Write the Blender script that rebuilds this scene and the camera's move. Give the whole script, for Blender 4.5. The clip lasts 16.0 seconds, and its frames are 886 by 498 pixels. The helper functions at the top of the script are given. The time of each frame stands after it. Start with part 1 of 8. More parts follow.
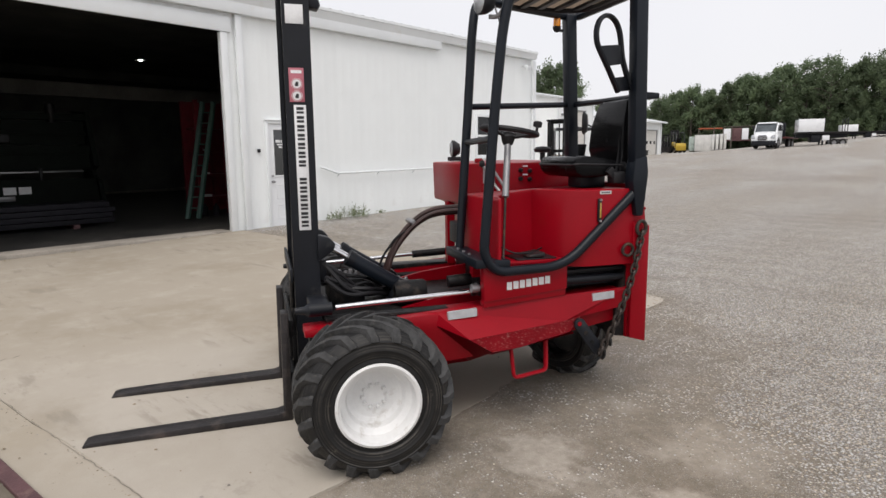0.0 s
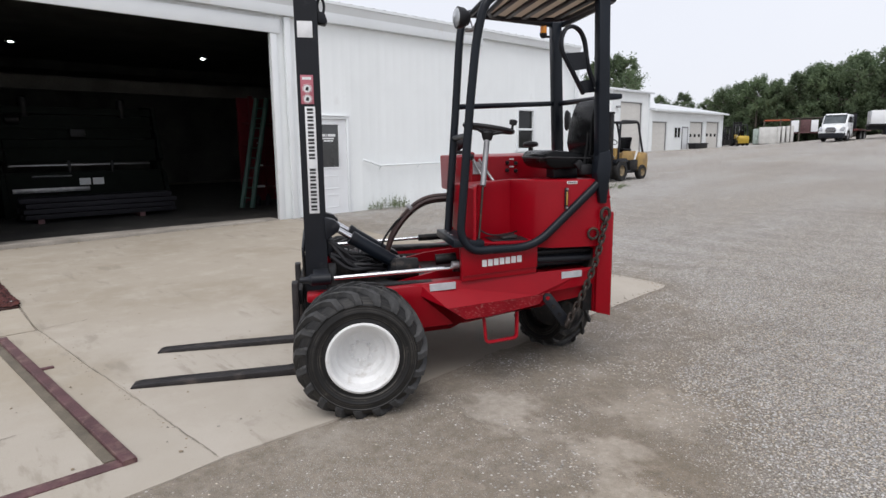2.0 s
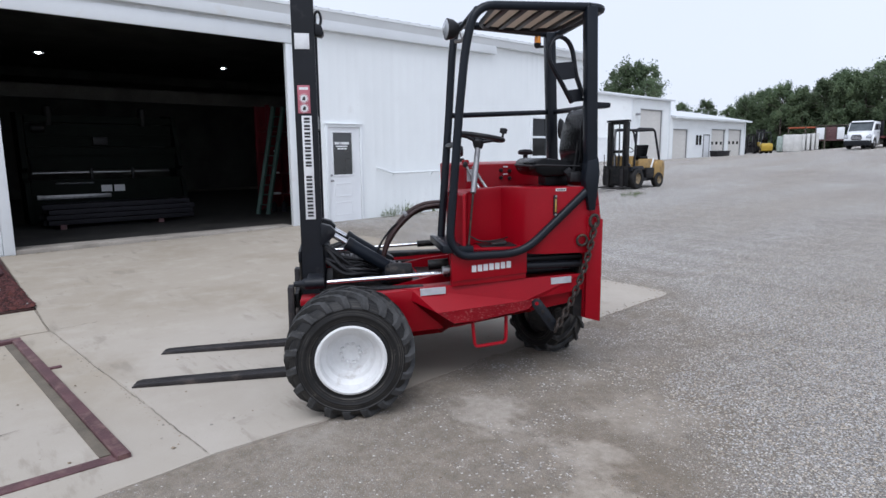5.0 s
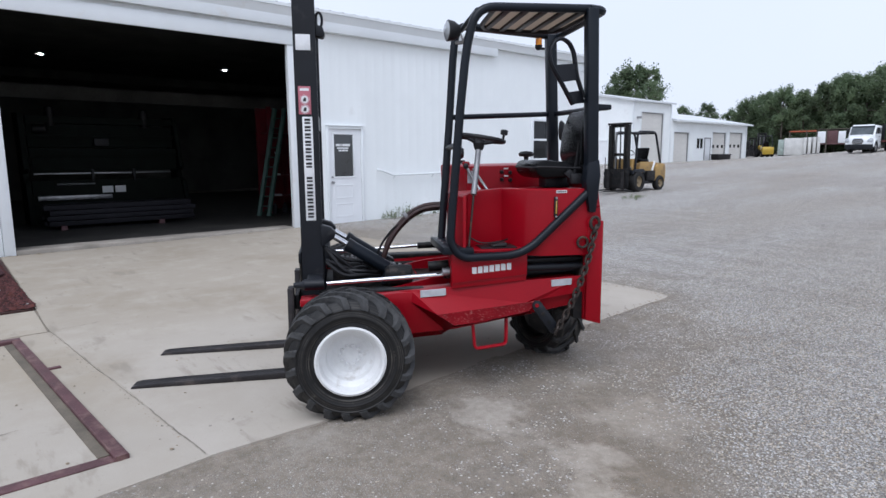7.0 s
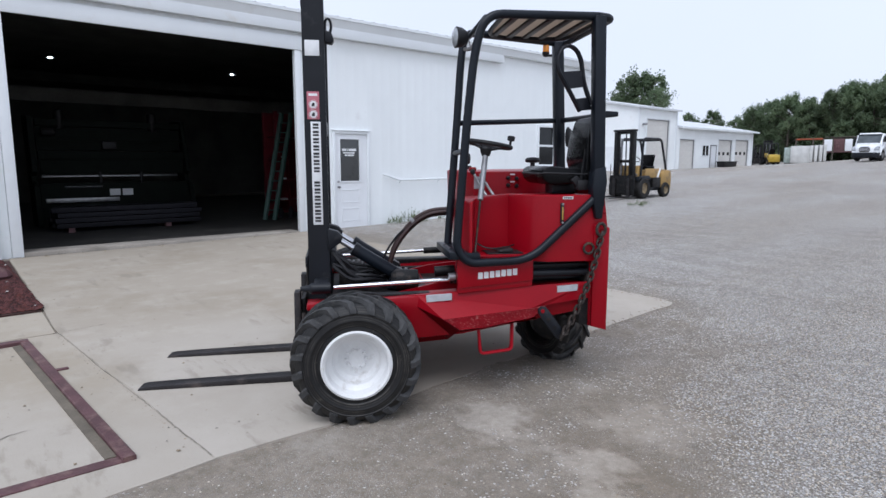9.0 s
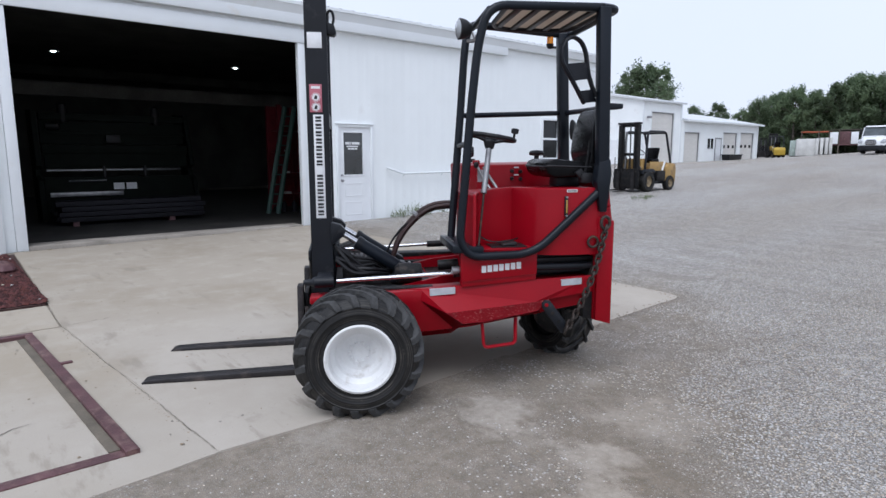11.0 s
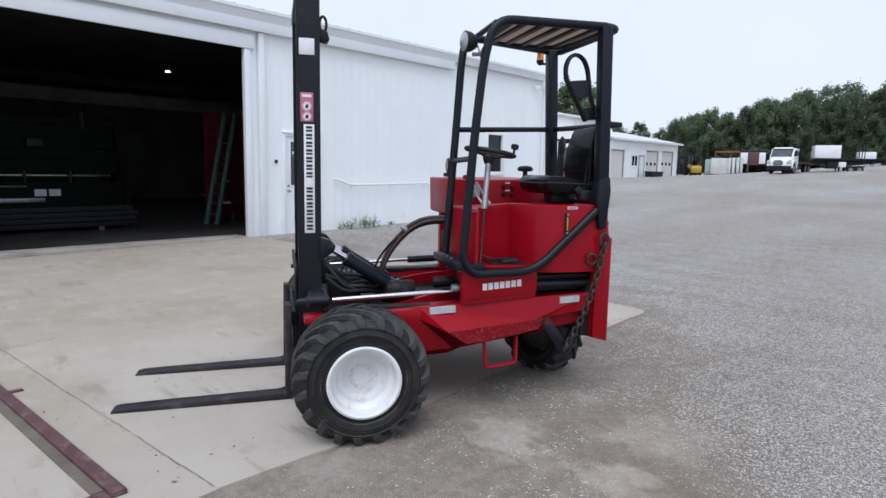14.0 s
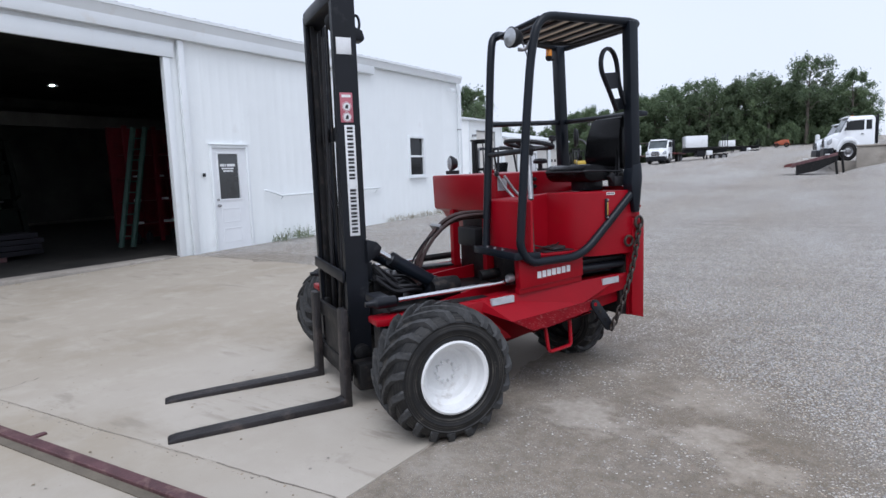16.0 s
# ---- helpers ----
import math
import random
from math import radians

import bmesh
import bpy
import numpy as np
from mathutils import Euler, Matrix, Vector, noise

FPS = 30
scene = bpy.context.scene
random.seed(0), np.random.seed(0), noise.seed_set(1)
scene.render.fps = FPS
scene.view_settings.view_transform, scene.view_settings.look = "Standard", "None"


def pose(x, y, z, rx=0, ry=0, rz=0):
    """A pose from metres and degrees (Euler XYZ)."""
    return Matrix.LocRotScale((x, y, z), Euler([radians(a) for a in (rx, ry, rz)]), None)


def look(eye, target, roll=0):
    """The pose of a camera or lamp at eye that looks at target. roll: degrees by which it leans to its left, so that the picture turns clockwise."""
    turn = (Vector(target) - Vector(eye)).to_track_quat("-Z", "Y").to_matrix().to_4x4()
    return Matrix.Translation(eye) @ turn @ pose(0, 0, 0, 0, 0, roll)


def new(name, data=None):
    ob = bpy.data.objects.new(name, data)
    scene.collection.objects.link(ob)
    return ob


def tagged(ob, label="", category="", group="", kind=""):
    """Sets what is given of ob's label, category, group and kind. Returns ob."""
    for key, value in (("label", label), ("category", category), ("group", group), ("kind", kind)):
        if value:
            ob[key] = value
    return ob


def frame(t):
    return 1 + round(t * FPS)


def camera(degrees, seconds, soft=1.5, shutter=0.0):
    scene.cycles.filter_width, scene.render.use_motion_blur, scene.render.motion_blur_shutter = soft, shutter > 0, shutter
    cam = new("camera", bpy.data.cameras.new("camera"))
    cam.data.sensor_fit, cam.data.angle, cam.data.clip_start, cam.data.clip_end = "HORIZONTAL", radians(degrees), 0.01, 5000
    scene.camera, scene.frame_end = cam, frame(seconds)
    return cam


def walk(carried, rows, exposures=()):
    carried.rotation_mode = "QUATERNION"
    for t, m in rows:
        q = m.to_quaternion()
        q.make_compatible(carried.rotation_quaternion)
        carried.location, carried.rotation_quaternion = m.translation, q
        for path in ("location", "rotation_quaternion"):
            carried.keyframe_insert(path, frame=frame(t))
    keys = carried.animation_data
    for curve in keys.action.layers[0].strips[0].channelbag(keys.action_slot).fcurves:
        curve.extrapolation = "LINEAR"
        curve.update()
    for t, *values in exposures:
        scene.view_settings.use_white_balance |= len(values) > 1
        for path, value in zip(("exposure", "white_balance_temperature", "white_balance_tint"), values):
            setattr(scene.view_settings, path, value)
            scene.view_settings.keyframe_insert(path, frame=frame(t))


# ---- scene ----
cam = camera(72.3, 16.0)
PATH = [
    (0, (-0.005, -0.003, 1.542), (-1.321, 1.47, 1.231), -0.6),
    (0.5, (0.217, -0.014, 1.553), (-1.159, 1.401, 1.228), -0.4),
    (1, (0.381, -0.078, 1.544), (-1.03, 1.304, 1.230), -1.6),
    (1.5, (0.542, -0.144, 1.555), (-0.873, 1.233, 1.238), -1.1),
    (2, (0.677, -0.09, 1.548), (-0.767, 1.254, 1.216), -0.6),
    (2.5, (0.806, -0.017, 1.539), (-0.658, 1.302, 1.197), -0.8),
    (3, (0.869, 0.001, 1.541), (-0.59, 1.328, 1.209), -1.2),
    (3.5, (0.881, -0.006, 1.544), (-0.579, 1.323, 1.222), -1.4),
    (4, (0.871, -0.011, 1.548), (-0.617, 1.288, 1.235), -0.7),
    (6.5, (0.865, 0.006, 1.543), (-0.627, 1.303, 1.240), -0.5),
    (7, (0.864, 0.002, 1.541), (-0.629, 1.298, 1.242), -0.4),
    (7.5, (0.874, -0.011, 1.545), (-0.619, 1.289, 1.260), -0.3),
    (8, (0.87, -0.011, 1.542), (-0.628, 1.282, 1.252), -0.3),
    (8.5, (0.866, -0.02, 1.538), (-0.633, 1.272, 1.245), -0.1),
    (9, (0.868, -0.018, 1.542), (-0.637, 1.269, 1.260), -0),
    (11.5, (0.854, -0.001, 1.538), (-0.657, 1.274, 1.233), -0.1),
    (12, (0.849, 0.002, 1.543), (-0.658, 1.284, 1.252), 0.4),
    (12.5, (0.814, -0.012, 1.538), (-0.691, 1.269, 1.231), 0.7),
    (13, (0.721, -0.079, 1.541), (-0.777, 1.215, 1.257), 1.2),
    (13.5, (0.592, -0.182, 1.551), (-0.801, 1.22, 1.239), 1),
    (14, (0.461, -0.247, 1.552), (-0.894, 1.199, 1.289), 1.1),
    (14.5, (0.245, -0.324, 1.542), (-1.117, 1.122, 1.314), -1.4),
    (15, (0.079, -0.465, 1.526), (-1.2, 1.061, 1.338), -0.6),
    (15.5, (-0.076, -0.719, 1.513), (-1.231, 0.886, 1.208), -2.5),
    (16, (-0.3, -0.912, 1.492), (-1.388, 0.748, 1.245), -2.1),
]
EXPOSURES = [(0.0, 0.0, 6560, 12), (1.5, 0.0, 6340, 12), (2.5, 0.0, 6170, 12), (3.5, 0.0, 6040, 12), (4.0, 0.0, 5900, 12), (6.5, 0.0, 5650, 12), (16.0, 0.0, 5650, 12)]
walk(cam, [(t, look(eye, target, roll)) for t, eye, target, roll in PATH], EXPOSURES)

# ---- sky and light ----
world = bpy.data.worlds.new("overcast_sky")
scene.world = world
world.use_nodes = True
wn, wl = world.node_tree.nodes, world.node_tree.links
sky = wn.new("ShaderNodeTexSky")
sky.sky_type, sky.sun_disc = "NISHITA", False
sky.sun_elevation, sky.sun_rotation = radians(48), radians(150)
sky.air_density, sky.dust_density = 1.0, 4.0
dim = wn.new("ShaderNodeMix")
dim.data_type = "RGBA"
dim.blend_type = "MULTIPLY"
dim.inputs["Factor"].default_value = 1.0
dim.inputs[7].default_value = (0.09, 0.09, 0.09, 1)
wl.new(sky.outputs["Color"], dim.inputs[6])
cloud_map = wn.new("ShaderNodeTexCoord")
cloud = wn.new("ShaderNodeTexNoise")
cloud.inputs["Scale"].default_value = 1.6
cloud.inputs["Detail"].default_value = 4.0
wl.new(cloud_map.outputs["Generated"], cloud.inputs["Vector"])
cloud_ramp = wn.new("ShaderNodeValToRGB")
cloud_ramp.color_ramp.elements[0].position = 0.35
cloud_ramp.color_ramp.elements[0].color = (0.898, 0.908, 0.940, 1)
cloud_ramp.color_ramp.elements[1].position = 0.7
cloud_ramp.color_ramp.elements[1].color = (0.965, 0.968, 0.985, 1)
wl.new(cloud.outputs["Fac"], cloud_ramp.inputs["Fac"])
cover = wn.new("ShaderNodeMix")
cover.data_type = "RGBA"
cover.inputs["Factor"].default_value = 0.86
wl.new(dim.outputs[2], cover.inputs[6])
wl.new(cloud_ramp.outputs["Color"], cover.inputs[7])
wl.new(cover.outputs[2], wn["Background"].inputs["Color"])
wn["Background"].inputs["Strength"].default_value = 1.06

sun_data = bpy.data.lights.new("sun", "SUN")
sun_data.energy, sun_data.angle, sun_data.color = 1.85, radians(40), (1.0, 0.96, 0.9)
sun = new("sun", sun_data)
sun.matrix_world = look((0, 0, 30), (-9, 14.5, 0))


# ---- materials ----
def material(name, colour, rough=0.6, metal=0.0, var=0.2, scale=4.0, bump=0.1, grain=60.0, dirt=None, coat=0.0, detail=5.0, emit=0.0, spread=0.0, spec=0.5):
    """Paint, metal, stone: a base colour with broad and fine variation, wear patches (dirt: colour, amount, scale) and grain relief."""
    m = bpy.data.materials.new(name)
    m.use_nodes = True
    n, k = m.node_tree.nodes, m.node_tree.links
    b = n["Principled BSDF"]
    at = n.new("ShaderNodeTexCoord")
    wide = n.new("ShaderNodeTexNoise")
    wide.inputs["Scale"].default_value, wide.inputs["Detail"].default_value = scale, detail
    fine = n.new("ShaderNodeTexNoise")
    fine.inputs["Scale"].default_value, fine.inputs["Detail"].default_value = grain, 3.0
    k.new(at.outputs["Object"], wide.inputs["Vector"])
    k.new(at.outputs["Object"], fine.inputs["Vector"])
    ramp = n.new("ShaderNodeValToRGB")
    ramp.color_ramp.elements[0].position, ramp.color_ramp.elements[1].position = 0.3, 0.7
    ramp.color_ramp.elements[0].color = (*[c * (1 - var) for c in colour], 1)
    ramp.color_ramp.elements[1].color = (*[min(1, c * (1 + var)) for c in colour], 1)
    k.new(wide.outputs["Fac"], ramp.inputs["Fac"])
    last = ramp.outputs["Color"]
    grainy = n.new("ShaderNodeMix")
    grainy.data_type, grainy.blend_type = "RGBA", "MULTIPLY"
    grainy.inputs["Factor"].default_value = min(1.0, var * 1.5)
    tone = n.new("ShaderNodeValToRGB")
    tone.color_ramp.elements[0].position, tone.color_ramp.elements[1].position = 0.3, 0.65
    tone.color_ramp.elements[0].color, tone.color_ramp.elements[1].color = (0.55, 0.55, 0.55, 1), (1, 1, 1, 1)
    k.new(fine.outputs["Fac"], tone.inputs["Fac"])
    k.new(last, grainy.inputs[6])
    k.new(tone.outputs["Color"], grainy.inputs[7])
    last = grainy.outputs[2]
    if spread:
        info = n.new("ShaderNodeObjectInfo")
        each = n.new("ShaderNodeMapRange")
        each.inputs["To Min"].default_value, each.inputs["To Max"].default_value = 1 - spread, 1 + spread
        k.new(info.outputs["Random"], each.inputs["Value"])
        hsv = n.new("ShaderNodeHueSaturation")
        k.new(each.outputs["Result"], hsv.inputs["Value"])
        k.new(last, hsv.inputs["Color"])
        last = hsv.outputs["Color"]
    if dirt:
        spot = n.new("ShaderNodeTexNoise")
        spot.inputs["Scale"].default_value, spot.inputs["Detail"].default_value, spot.inputs["Roughness"].default_value = dirt[2], 8.0, 0.65
        k.new(at.outputs["Object"], spot.inputs["Vector"])
        mask = n.new("ShaderNodeValToRGB")
        mask.color_ramp.elements[0].position, mask.color_ramp.elements[1].position = 0.62 - dirt[1] * 0.3, 0.75 - dirt[1] * 0.2
        k.new(spot.outputs["Fac"], mask.inputs["Fac"])
        mix = n.new("ShaderNodeMix")
        mix.data_type = "RGBA"
        k.new(mask.outputs["Color"], mix.inputs["Factor"])
        k.new(last, mix.inputs[6])
        mix.inputs[7].default_value = (*dirt[0], 1)
        last = mix.outputs[2]
    k.new(last, b.inputs["Base Color"])
    b.inputs["Metallic"].default_value = metal
    b.inputs["Specular IOR Level"].default_value = spec
    b.inputs["Coat Weight"].default_value = coat
    b.inputs["Coat Roughness"].default_value = 0.12
    gloss = n.new("ShaderNodeMapRange")
    gloss.inputs["To Min"].default_value, gloss.inputs["To Max"].default_value = max(0.02, rough - 0.1), min(1, rough + 0.1)
    k.new(wide.outputs["Fac"], gloss.inputs["Value"])
    k.new(gloss.outputs["Result"], b.inputs["Roughness"])
    if bump:
        relief = n.new("ShaderNodeBump")
        relief.inputs["Strength"].default_value, relief.inputs["Distance"].default_value = bump, 0.01
        k.new(fine.outputs["Fac"], relief.inputs["Height"])
        k.new(relief.outputs["Normal"], b.inputs["Normal"])
    if emit:
        b.inputs["Emission Color"].default_value = (1, 1, 0.95, 1)
        b.inputs["Emission Strength"].default_value = emit
    return m


def yard_material():
    """Crushed stone and compacted dirt: stones as cells of varied grey with dark gaps, fines between, tan dirt along the apron, pale worn patches."""
    m = bpy.data.materials.new("gravel_yard")
    m.use_nodes = True
    n, k = m.node_tree.nodes, m.node_tree.links
    b = n["Principled BSDF"]
    at = n.new("ShaderNodeTexCoord")
    axes = n.new("ShaderNodeSeparateXYZ")
    k.new(at.outputs["Object"], axes.inputs["Vector"])

    def noise_of(scale, detail, rough=0.5, stretch=None, turn=0.0):
        t = n.new("ShaderNodeTexNoise")
        t.inputs["Scale"].default_value, t.inputs["Detail"].default_value, t.inputs["Roughness"].default_value = scale, detail, rough
        if stretch:
            mp = n.new("ShaderNodeMapping")
            mp.inputs["Scale"].default_value, mp.inputs["Rotation"].default_value = stretch, (0, 0, radians(turn))
            k.new(at.outputs["Object"], mp.inputs["Vector"])
            k.new(mp.outputs["Vector"], t.inputs["Vector"])
        else:
            k.new(at.outputs["Object"], t.inputs["Vector"])
        return t.outputs["Fac"]

    def cells_of(scale):
        t = n.new("ShaderNodeTexVoronoi")
        t.inputs["Scale"].default_value = scale
        k.new(at.outputs["Object"], t.inputs["Vector"])
        c = n.new("ShaderNodeSeparateColor")
        k.new(t.outputs["Color"], c.inputs["Color"])
        return t.outputs["Distance"], c.outputs

    def ramp_of(src, p0, c0, p1, c1):
        r = n.new("ShaderNodeValToRGB")
        r.color_ramp.elements[0].position, r.color_ramp.elements[1].position = p0, p1
        r.color_ramp.elements[0].color, r.color_ramp.elements[1].color = (*c0, 1), (*c1, 1)
        k.new(src, r.inputs["Fac"])
        return r.outputs["Color"]

    def range_of(src, a, c, lo=0.0, hi=1.0):
        r = n.new("ShaderNodeMapRange")
        r.interpolation_type = "SMOOTHSTEP"
        for key, val in (("From Min", a), ("From Max", c), ("To Min", lo), ("To Max", hi)):
            r.inputs[key].default_value = val
        k.new(src, r.inputs["Value"])
        return r.outputs["Result"]

    def maths(how, *values):
        x = n.new("ShaderNodeMath")
        x.operation = how
        for i, val in enumerate(values):
            if isinstance(val, (int, float)):
                x.inputs[i].default_value = val
            else:
                k.new(val, x.inputs[i])
        return x.outputs[0]

    def mix_of(fac, a, c, how="MIX"):
        x = n.new("ShaderNodeMix")
        x.data_type, x.blend_type = "RGBA", how
        if isinstance(fac, float):
            x.inputs["Factor"].default_value = fac
        else:
            k.new(fac, x.inputs["Factor"])
        for i, val in ((6, a), (7, c)):
            if isinstance(val, tuple):
                x.inputs[i].default_value = (*val, 1)
            else:
                k.new(val, x.inputs[i])
        return x.outputs[2]

    # where loose stone lies (1) and where dirt is compacted (0)
    line = maths("MULTIPLY_ADD", maths("ADD", axes.outputs["Y"], -2.1), 0.6, axes.outputs["X"])
    line = maths("MULTIPLY_ADD", maths("ADD", noise_of(0.9, 5, 0.6), -0.5), 2.6, line)
    loose = maths("MAXIMUM", range_of(line, -0.75, 0.75), range_of(axes.outputs["Y"], 5.2, 8.0))
    lanes = range_of(noise_of(0.42, 5, 0.55, (1.0, 0.35, 1.0), -14), 0.36, 0.62, 0.72, 1.0)
    patchy = maths("MULTIPLY", range_of(noise_of(1.7, 6, 0.62), 0.42, 0.62, 0.0, 0.30), range_of(axes.outputs["Y"], 1.5, 2.8, 0.25, 1.0))
    amount = maths("MULTIPLY", maths("MAXIMUM", loose, patchy), lanes)
    # stones of two sizes over fines
    far, pick = cells_of(78.0)
    stones = ramp_of(pick["Red"], 0.0, (0.26, 0.255, 0.249), 1.0, (0.80, 0.79, 0.777))
    stones = mix_of(1.0, stones, ramp_of(pick["Green"], 0.72, (1.0, 1.0, 1.0), 0.78, (1.0, 0.92, 0.80)), "MULTIPLY")
    body = range_of(far, 0.62, 0.40)
    grit_far, grit_pick = cells_of(170.0)
    grit = ramp_of(grit_pick["Red"], 0.0, (0.25, 0.24, 0.227), 1.0, (0.63, 0.61, 0.585))
    grit = mix_of(range_of(grit_far, 0.62, 0.35), (0.15, 0.143, 0.134), grit)
    dirt = ramp_of(noise_of(26, 6, 0.7), 0.3, (0.198, 0.171, 0.137), 0.7, (0.302, 0.266, 0.219))
    dirt = mix_of(range_of(grit_pick["Blue"], 0.70, 0.80, 0.0, 0.55), dirt, grit)
    fines = mix_of(amount, dirt, grit)
    shown = maths("MULTIPLY", range_of(maths("SUBTRACT", amount, pick["Blue"]), -0.04, 0.06), body)
    base = mix_of(shown, fines, stones)
    # pale dry patches rubbed bare by the wheels
    bare = range_of(noise_of(1.1, 6, 0.62), 0.55, 0.72, 0.0, 0.55)
    for px, py, pr in ((-0.84, 3.12, 0.42), (-0.86, 2.42, 0.26), (-0.62, 2.15, 0.22), (-1.50, 2.45, 0.30)):
        d = maths("SQRT", maths("ADD", maths("POWER", maths("ADD", axes.outputs["X"], -px), 2), maths("POWER", maths("ADD", axes.outputs["Y"], -py), 2)))
        d = maths("MULTIPLY_ADD", maths("ADD", noise_of(3.2, 6, 0.65), -0.5), 0.9, d)
        bare = maths("MAXIMUM", bare, range_of(d, pr, pr * 0.35, 0.0, 1.0))
    bare = maths("MULTIPLY", bare, maths("SUBTRACT", 1.0, maths("MULTIPLY", loose, 0.8)))
    dust = ramp_of(noise_of(24, 5, 0.7), 0.3, (0.33, 0.300, 0.260), 0.7, (0.45, 0.415, 0.367))
    base = mix_of(maths("MULTIPLY", bare, maths("SUBTRACT", 1.0, maths("MULTIPLY", shown, 0.7))), base, dust)
    wide = ramp_of(noise_of(0.16, 4, 0.55), 0.38, (0.90, 0.885, 0.865), 0.62, (1.0, 1.0, 1.0))
    base = mix_of(0.9, base, wide, "MULTIPLY")
    clumps = ramp_of(noise_of(9.0, 5, 0.7), 0.34, (0.84, 0.83, 0.81), 0.62, (1.06, 1.06, 1.06))
    base = mix_of(1.0, base, clumps, "MULTIPLY")
    tracks = ramp_of(noise_of(0.30, 5, 0.6, (1.0, 0.22, 1.0), -16), 0.40, (0.93, 0.90, 0.86), 0.60, (1.04, 1.04, 1.05))
    base = mix_of(1.0, base, tracks, "MULTIPLY")
    k.new(base, b.inputs["Base Color"])
    b.inputs["Roughness"].default_value = 0.92
    b.inputs["Specular IOR Level"].default_value = 0.25
    relief = n.new("ShaderNodeBump")
    relief.inputs["Strength"].default_value, relief.inputs["Distance"].default_value = 0.8, 0.012
    height = maths("SUBTRACT", maths("MULTIPLY", shown, maths("SUBTRACT", 1.0, far)), maths("MULTIPLY", grit_far, 0.35))
    k.new(maths("MULTIPLY_ADD", noise_of(90, 4), 0.4, height), relief.inputs["Height"])
    k.new(relief.outputs["Normal"], b.inputs["Normal"])
    return m


def concrete_material(name, pale, tan, from_x, to_x):
    """Broomed concrete: pale cement, tan dirt tracked out of the doorway, blotches, brush-shaped smears, pores, a
    darker brown patch under the forklift.
    """
    m = bpy.data.materials.new(name)
    m.use_nodes = True
    n, k = m.node_tree.nodes, m.node_tree.links
    b = n["Principled BSDF"]
    at = n.new("ShaderNodeTexCoord")

    def noise_of(scale, detail, rough=0.55, stretch=None, turn=0.0):
        t = n.new("ShaderNodeTexNoise")
        t.inputs["Scale"].default_value, t.inputs["Detail"].default_value, t.inputs["Roughness"].default_value = scale, detail, rough
        if stretch:
            mp = n.new("ShaderNodeMapping")
            mp.inputs["Scale"].default_value = stretch
            mp.inputs["Rotation"].default_value = (0, 0, radians(turn))
            k.new(at.outputs["Object"], mp.inputs["Vector"])
            k.new(mp.outputs["Vector"], t.inputs["Vector"])
        else:
            k.new(at.outputs["Object"], t.inputs["Vector"])
        return t.outputs["Fac"]

    def range_of(src, a, c, lo, hi):
        r = n.new("ShaderNodeMapRange")
        r.interpolation_type = "SMOOTHSTEP"
        for key, val in (("From Min", a), ("From Max", c), ("To Min", lo), ("To Max", hi)):
            r.inputs[key].default_value = val
        k.new(src, r.inputs["Value"])
        return r.outputs["Result"]

    def maths(how, a, c):
        x = n.new("ShaderNodeMath")
        x.operation = how
        for i, val in enumerate((a, c)):
            if isinstance(val, float):
                x.inputs[i].default_value = val
            else:
                k.new(val, x.inputs[i])
        return x.outputs[0]

    def mix_of(fac, a, c, how="MIX"):
        x = n.new("ShaderNodeMix")
        x.data_type, x.blend_type = "RGBA", how
        k.new(fac, x.inputs["Factor"])
        for i, val in ((6, a), (7, c)):
            if isinstance(val, tuple):
                x.inputs[i].default_value = (*val, 1)
            else:
                k.new(val, x.inputs[i])
        return x.outputs[2]

    axes = n.new("ShaderNodeSeparateXYZ")
    k.new(at.outputs["Object"], axes.inputs["Vector"])
    reach = maths("ADD", axes.outputs["X"], maths("MULTIPLY", noise_of(0.7, 5), 2.6))
    col = mix_of(range_of(reach, from_x + 1.3, to_x + 1.3, 1.0, 0.12), pale, tan)
    col = mix_of(maths("MULTIPLY", range_of(noise_of(0.55, 7, 0.62), 0.46, 0.62, 0.0, 0.8), range_of(axes.outputs["X"], -4.2, -2.6, 1.0, 0.3)), col, tuple(c * d for c, d in zip(tan, (0.86, 0.84, 0.80))))
    col = mix_of(range_of(noise_of(2.6, 8, 0.7), 0.45, 0.72, 0.0, 0.35), col, tuple(c * 1.12 for c in pale))
    # dirt film along the apron rim, with the forklift's shade put into its brown
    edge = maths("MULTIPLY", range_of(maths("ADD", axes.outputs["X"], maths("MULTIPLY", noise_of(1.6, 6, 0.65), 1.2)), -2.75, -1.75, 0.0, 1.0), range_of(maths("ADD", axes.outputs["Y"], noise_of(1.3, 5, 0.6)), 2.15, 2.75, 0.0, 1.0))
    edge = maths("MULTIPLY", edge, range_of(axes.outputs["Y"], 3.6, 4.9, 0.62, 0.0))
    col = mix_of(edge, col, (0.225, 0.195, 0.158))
    stain = maths("MULTIPLY", range_of(noise_of(3.4, 8, 0.72), 0.56, 0.70, 0.0, 0.5), range_of(noise_of(0.8, 3), 0.44, 0.58, 0.0, 1.0))
    col = mix_of(stain, col, tuple(c * 0.62 for c in tan))
    pits = range_of(noise_of(34, 3, 0.6), 0.70, 0.75, 0.0, 0.6)
    col = mix_of(pits, col, tuple(c * 0.45 for c in tan))
    smear = maths("MULTIPLY", range_of(noise_of(1.0, 6, 0.62, (1.6, 7.0, 1.0), 24), 0.52, 0.64, 0.0, 1.0), range_of(noise_of(0.9, 2), 0.50, 0.60, 0.0, 0.62))
    col = mix_of(smear, col, tuple(c * 0.70 for c in tan))
    pores = range_of(noise_of(70, 4, 0.7), 0.62, 0.74, 0.0, 0.35)
    col = mix_of(pores, col, tuple(c * 0.66 for c in tan))
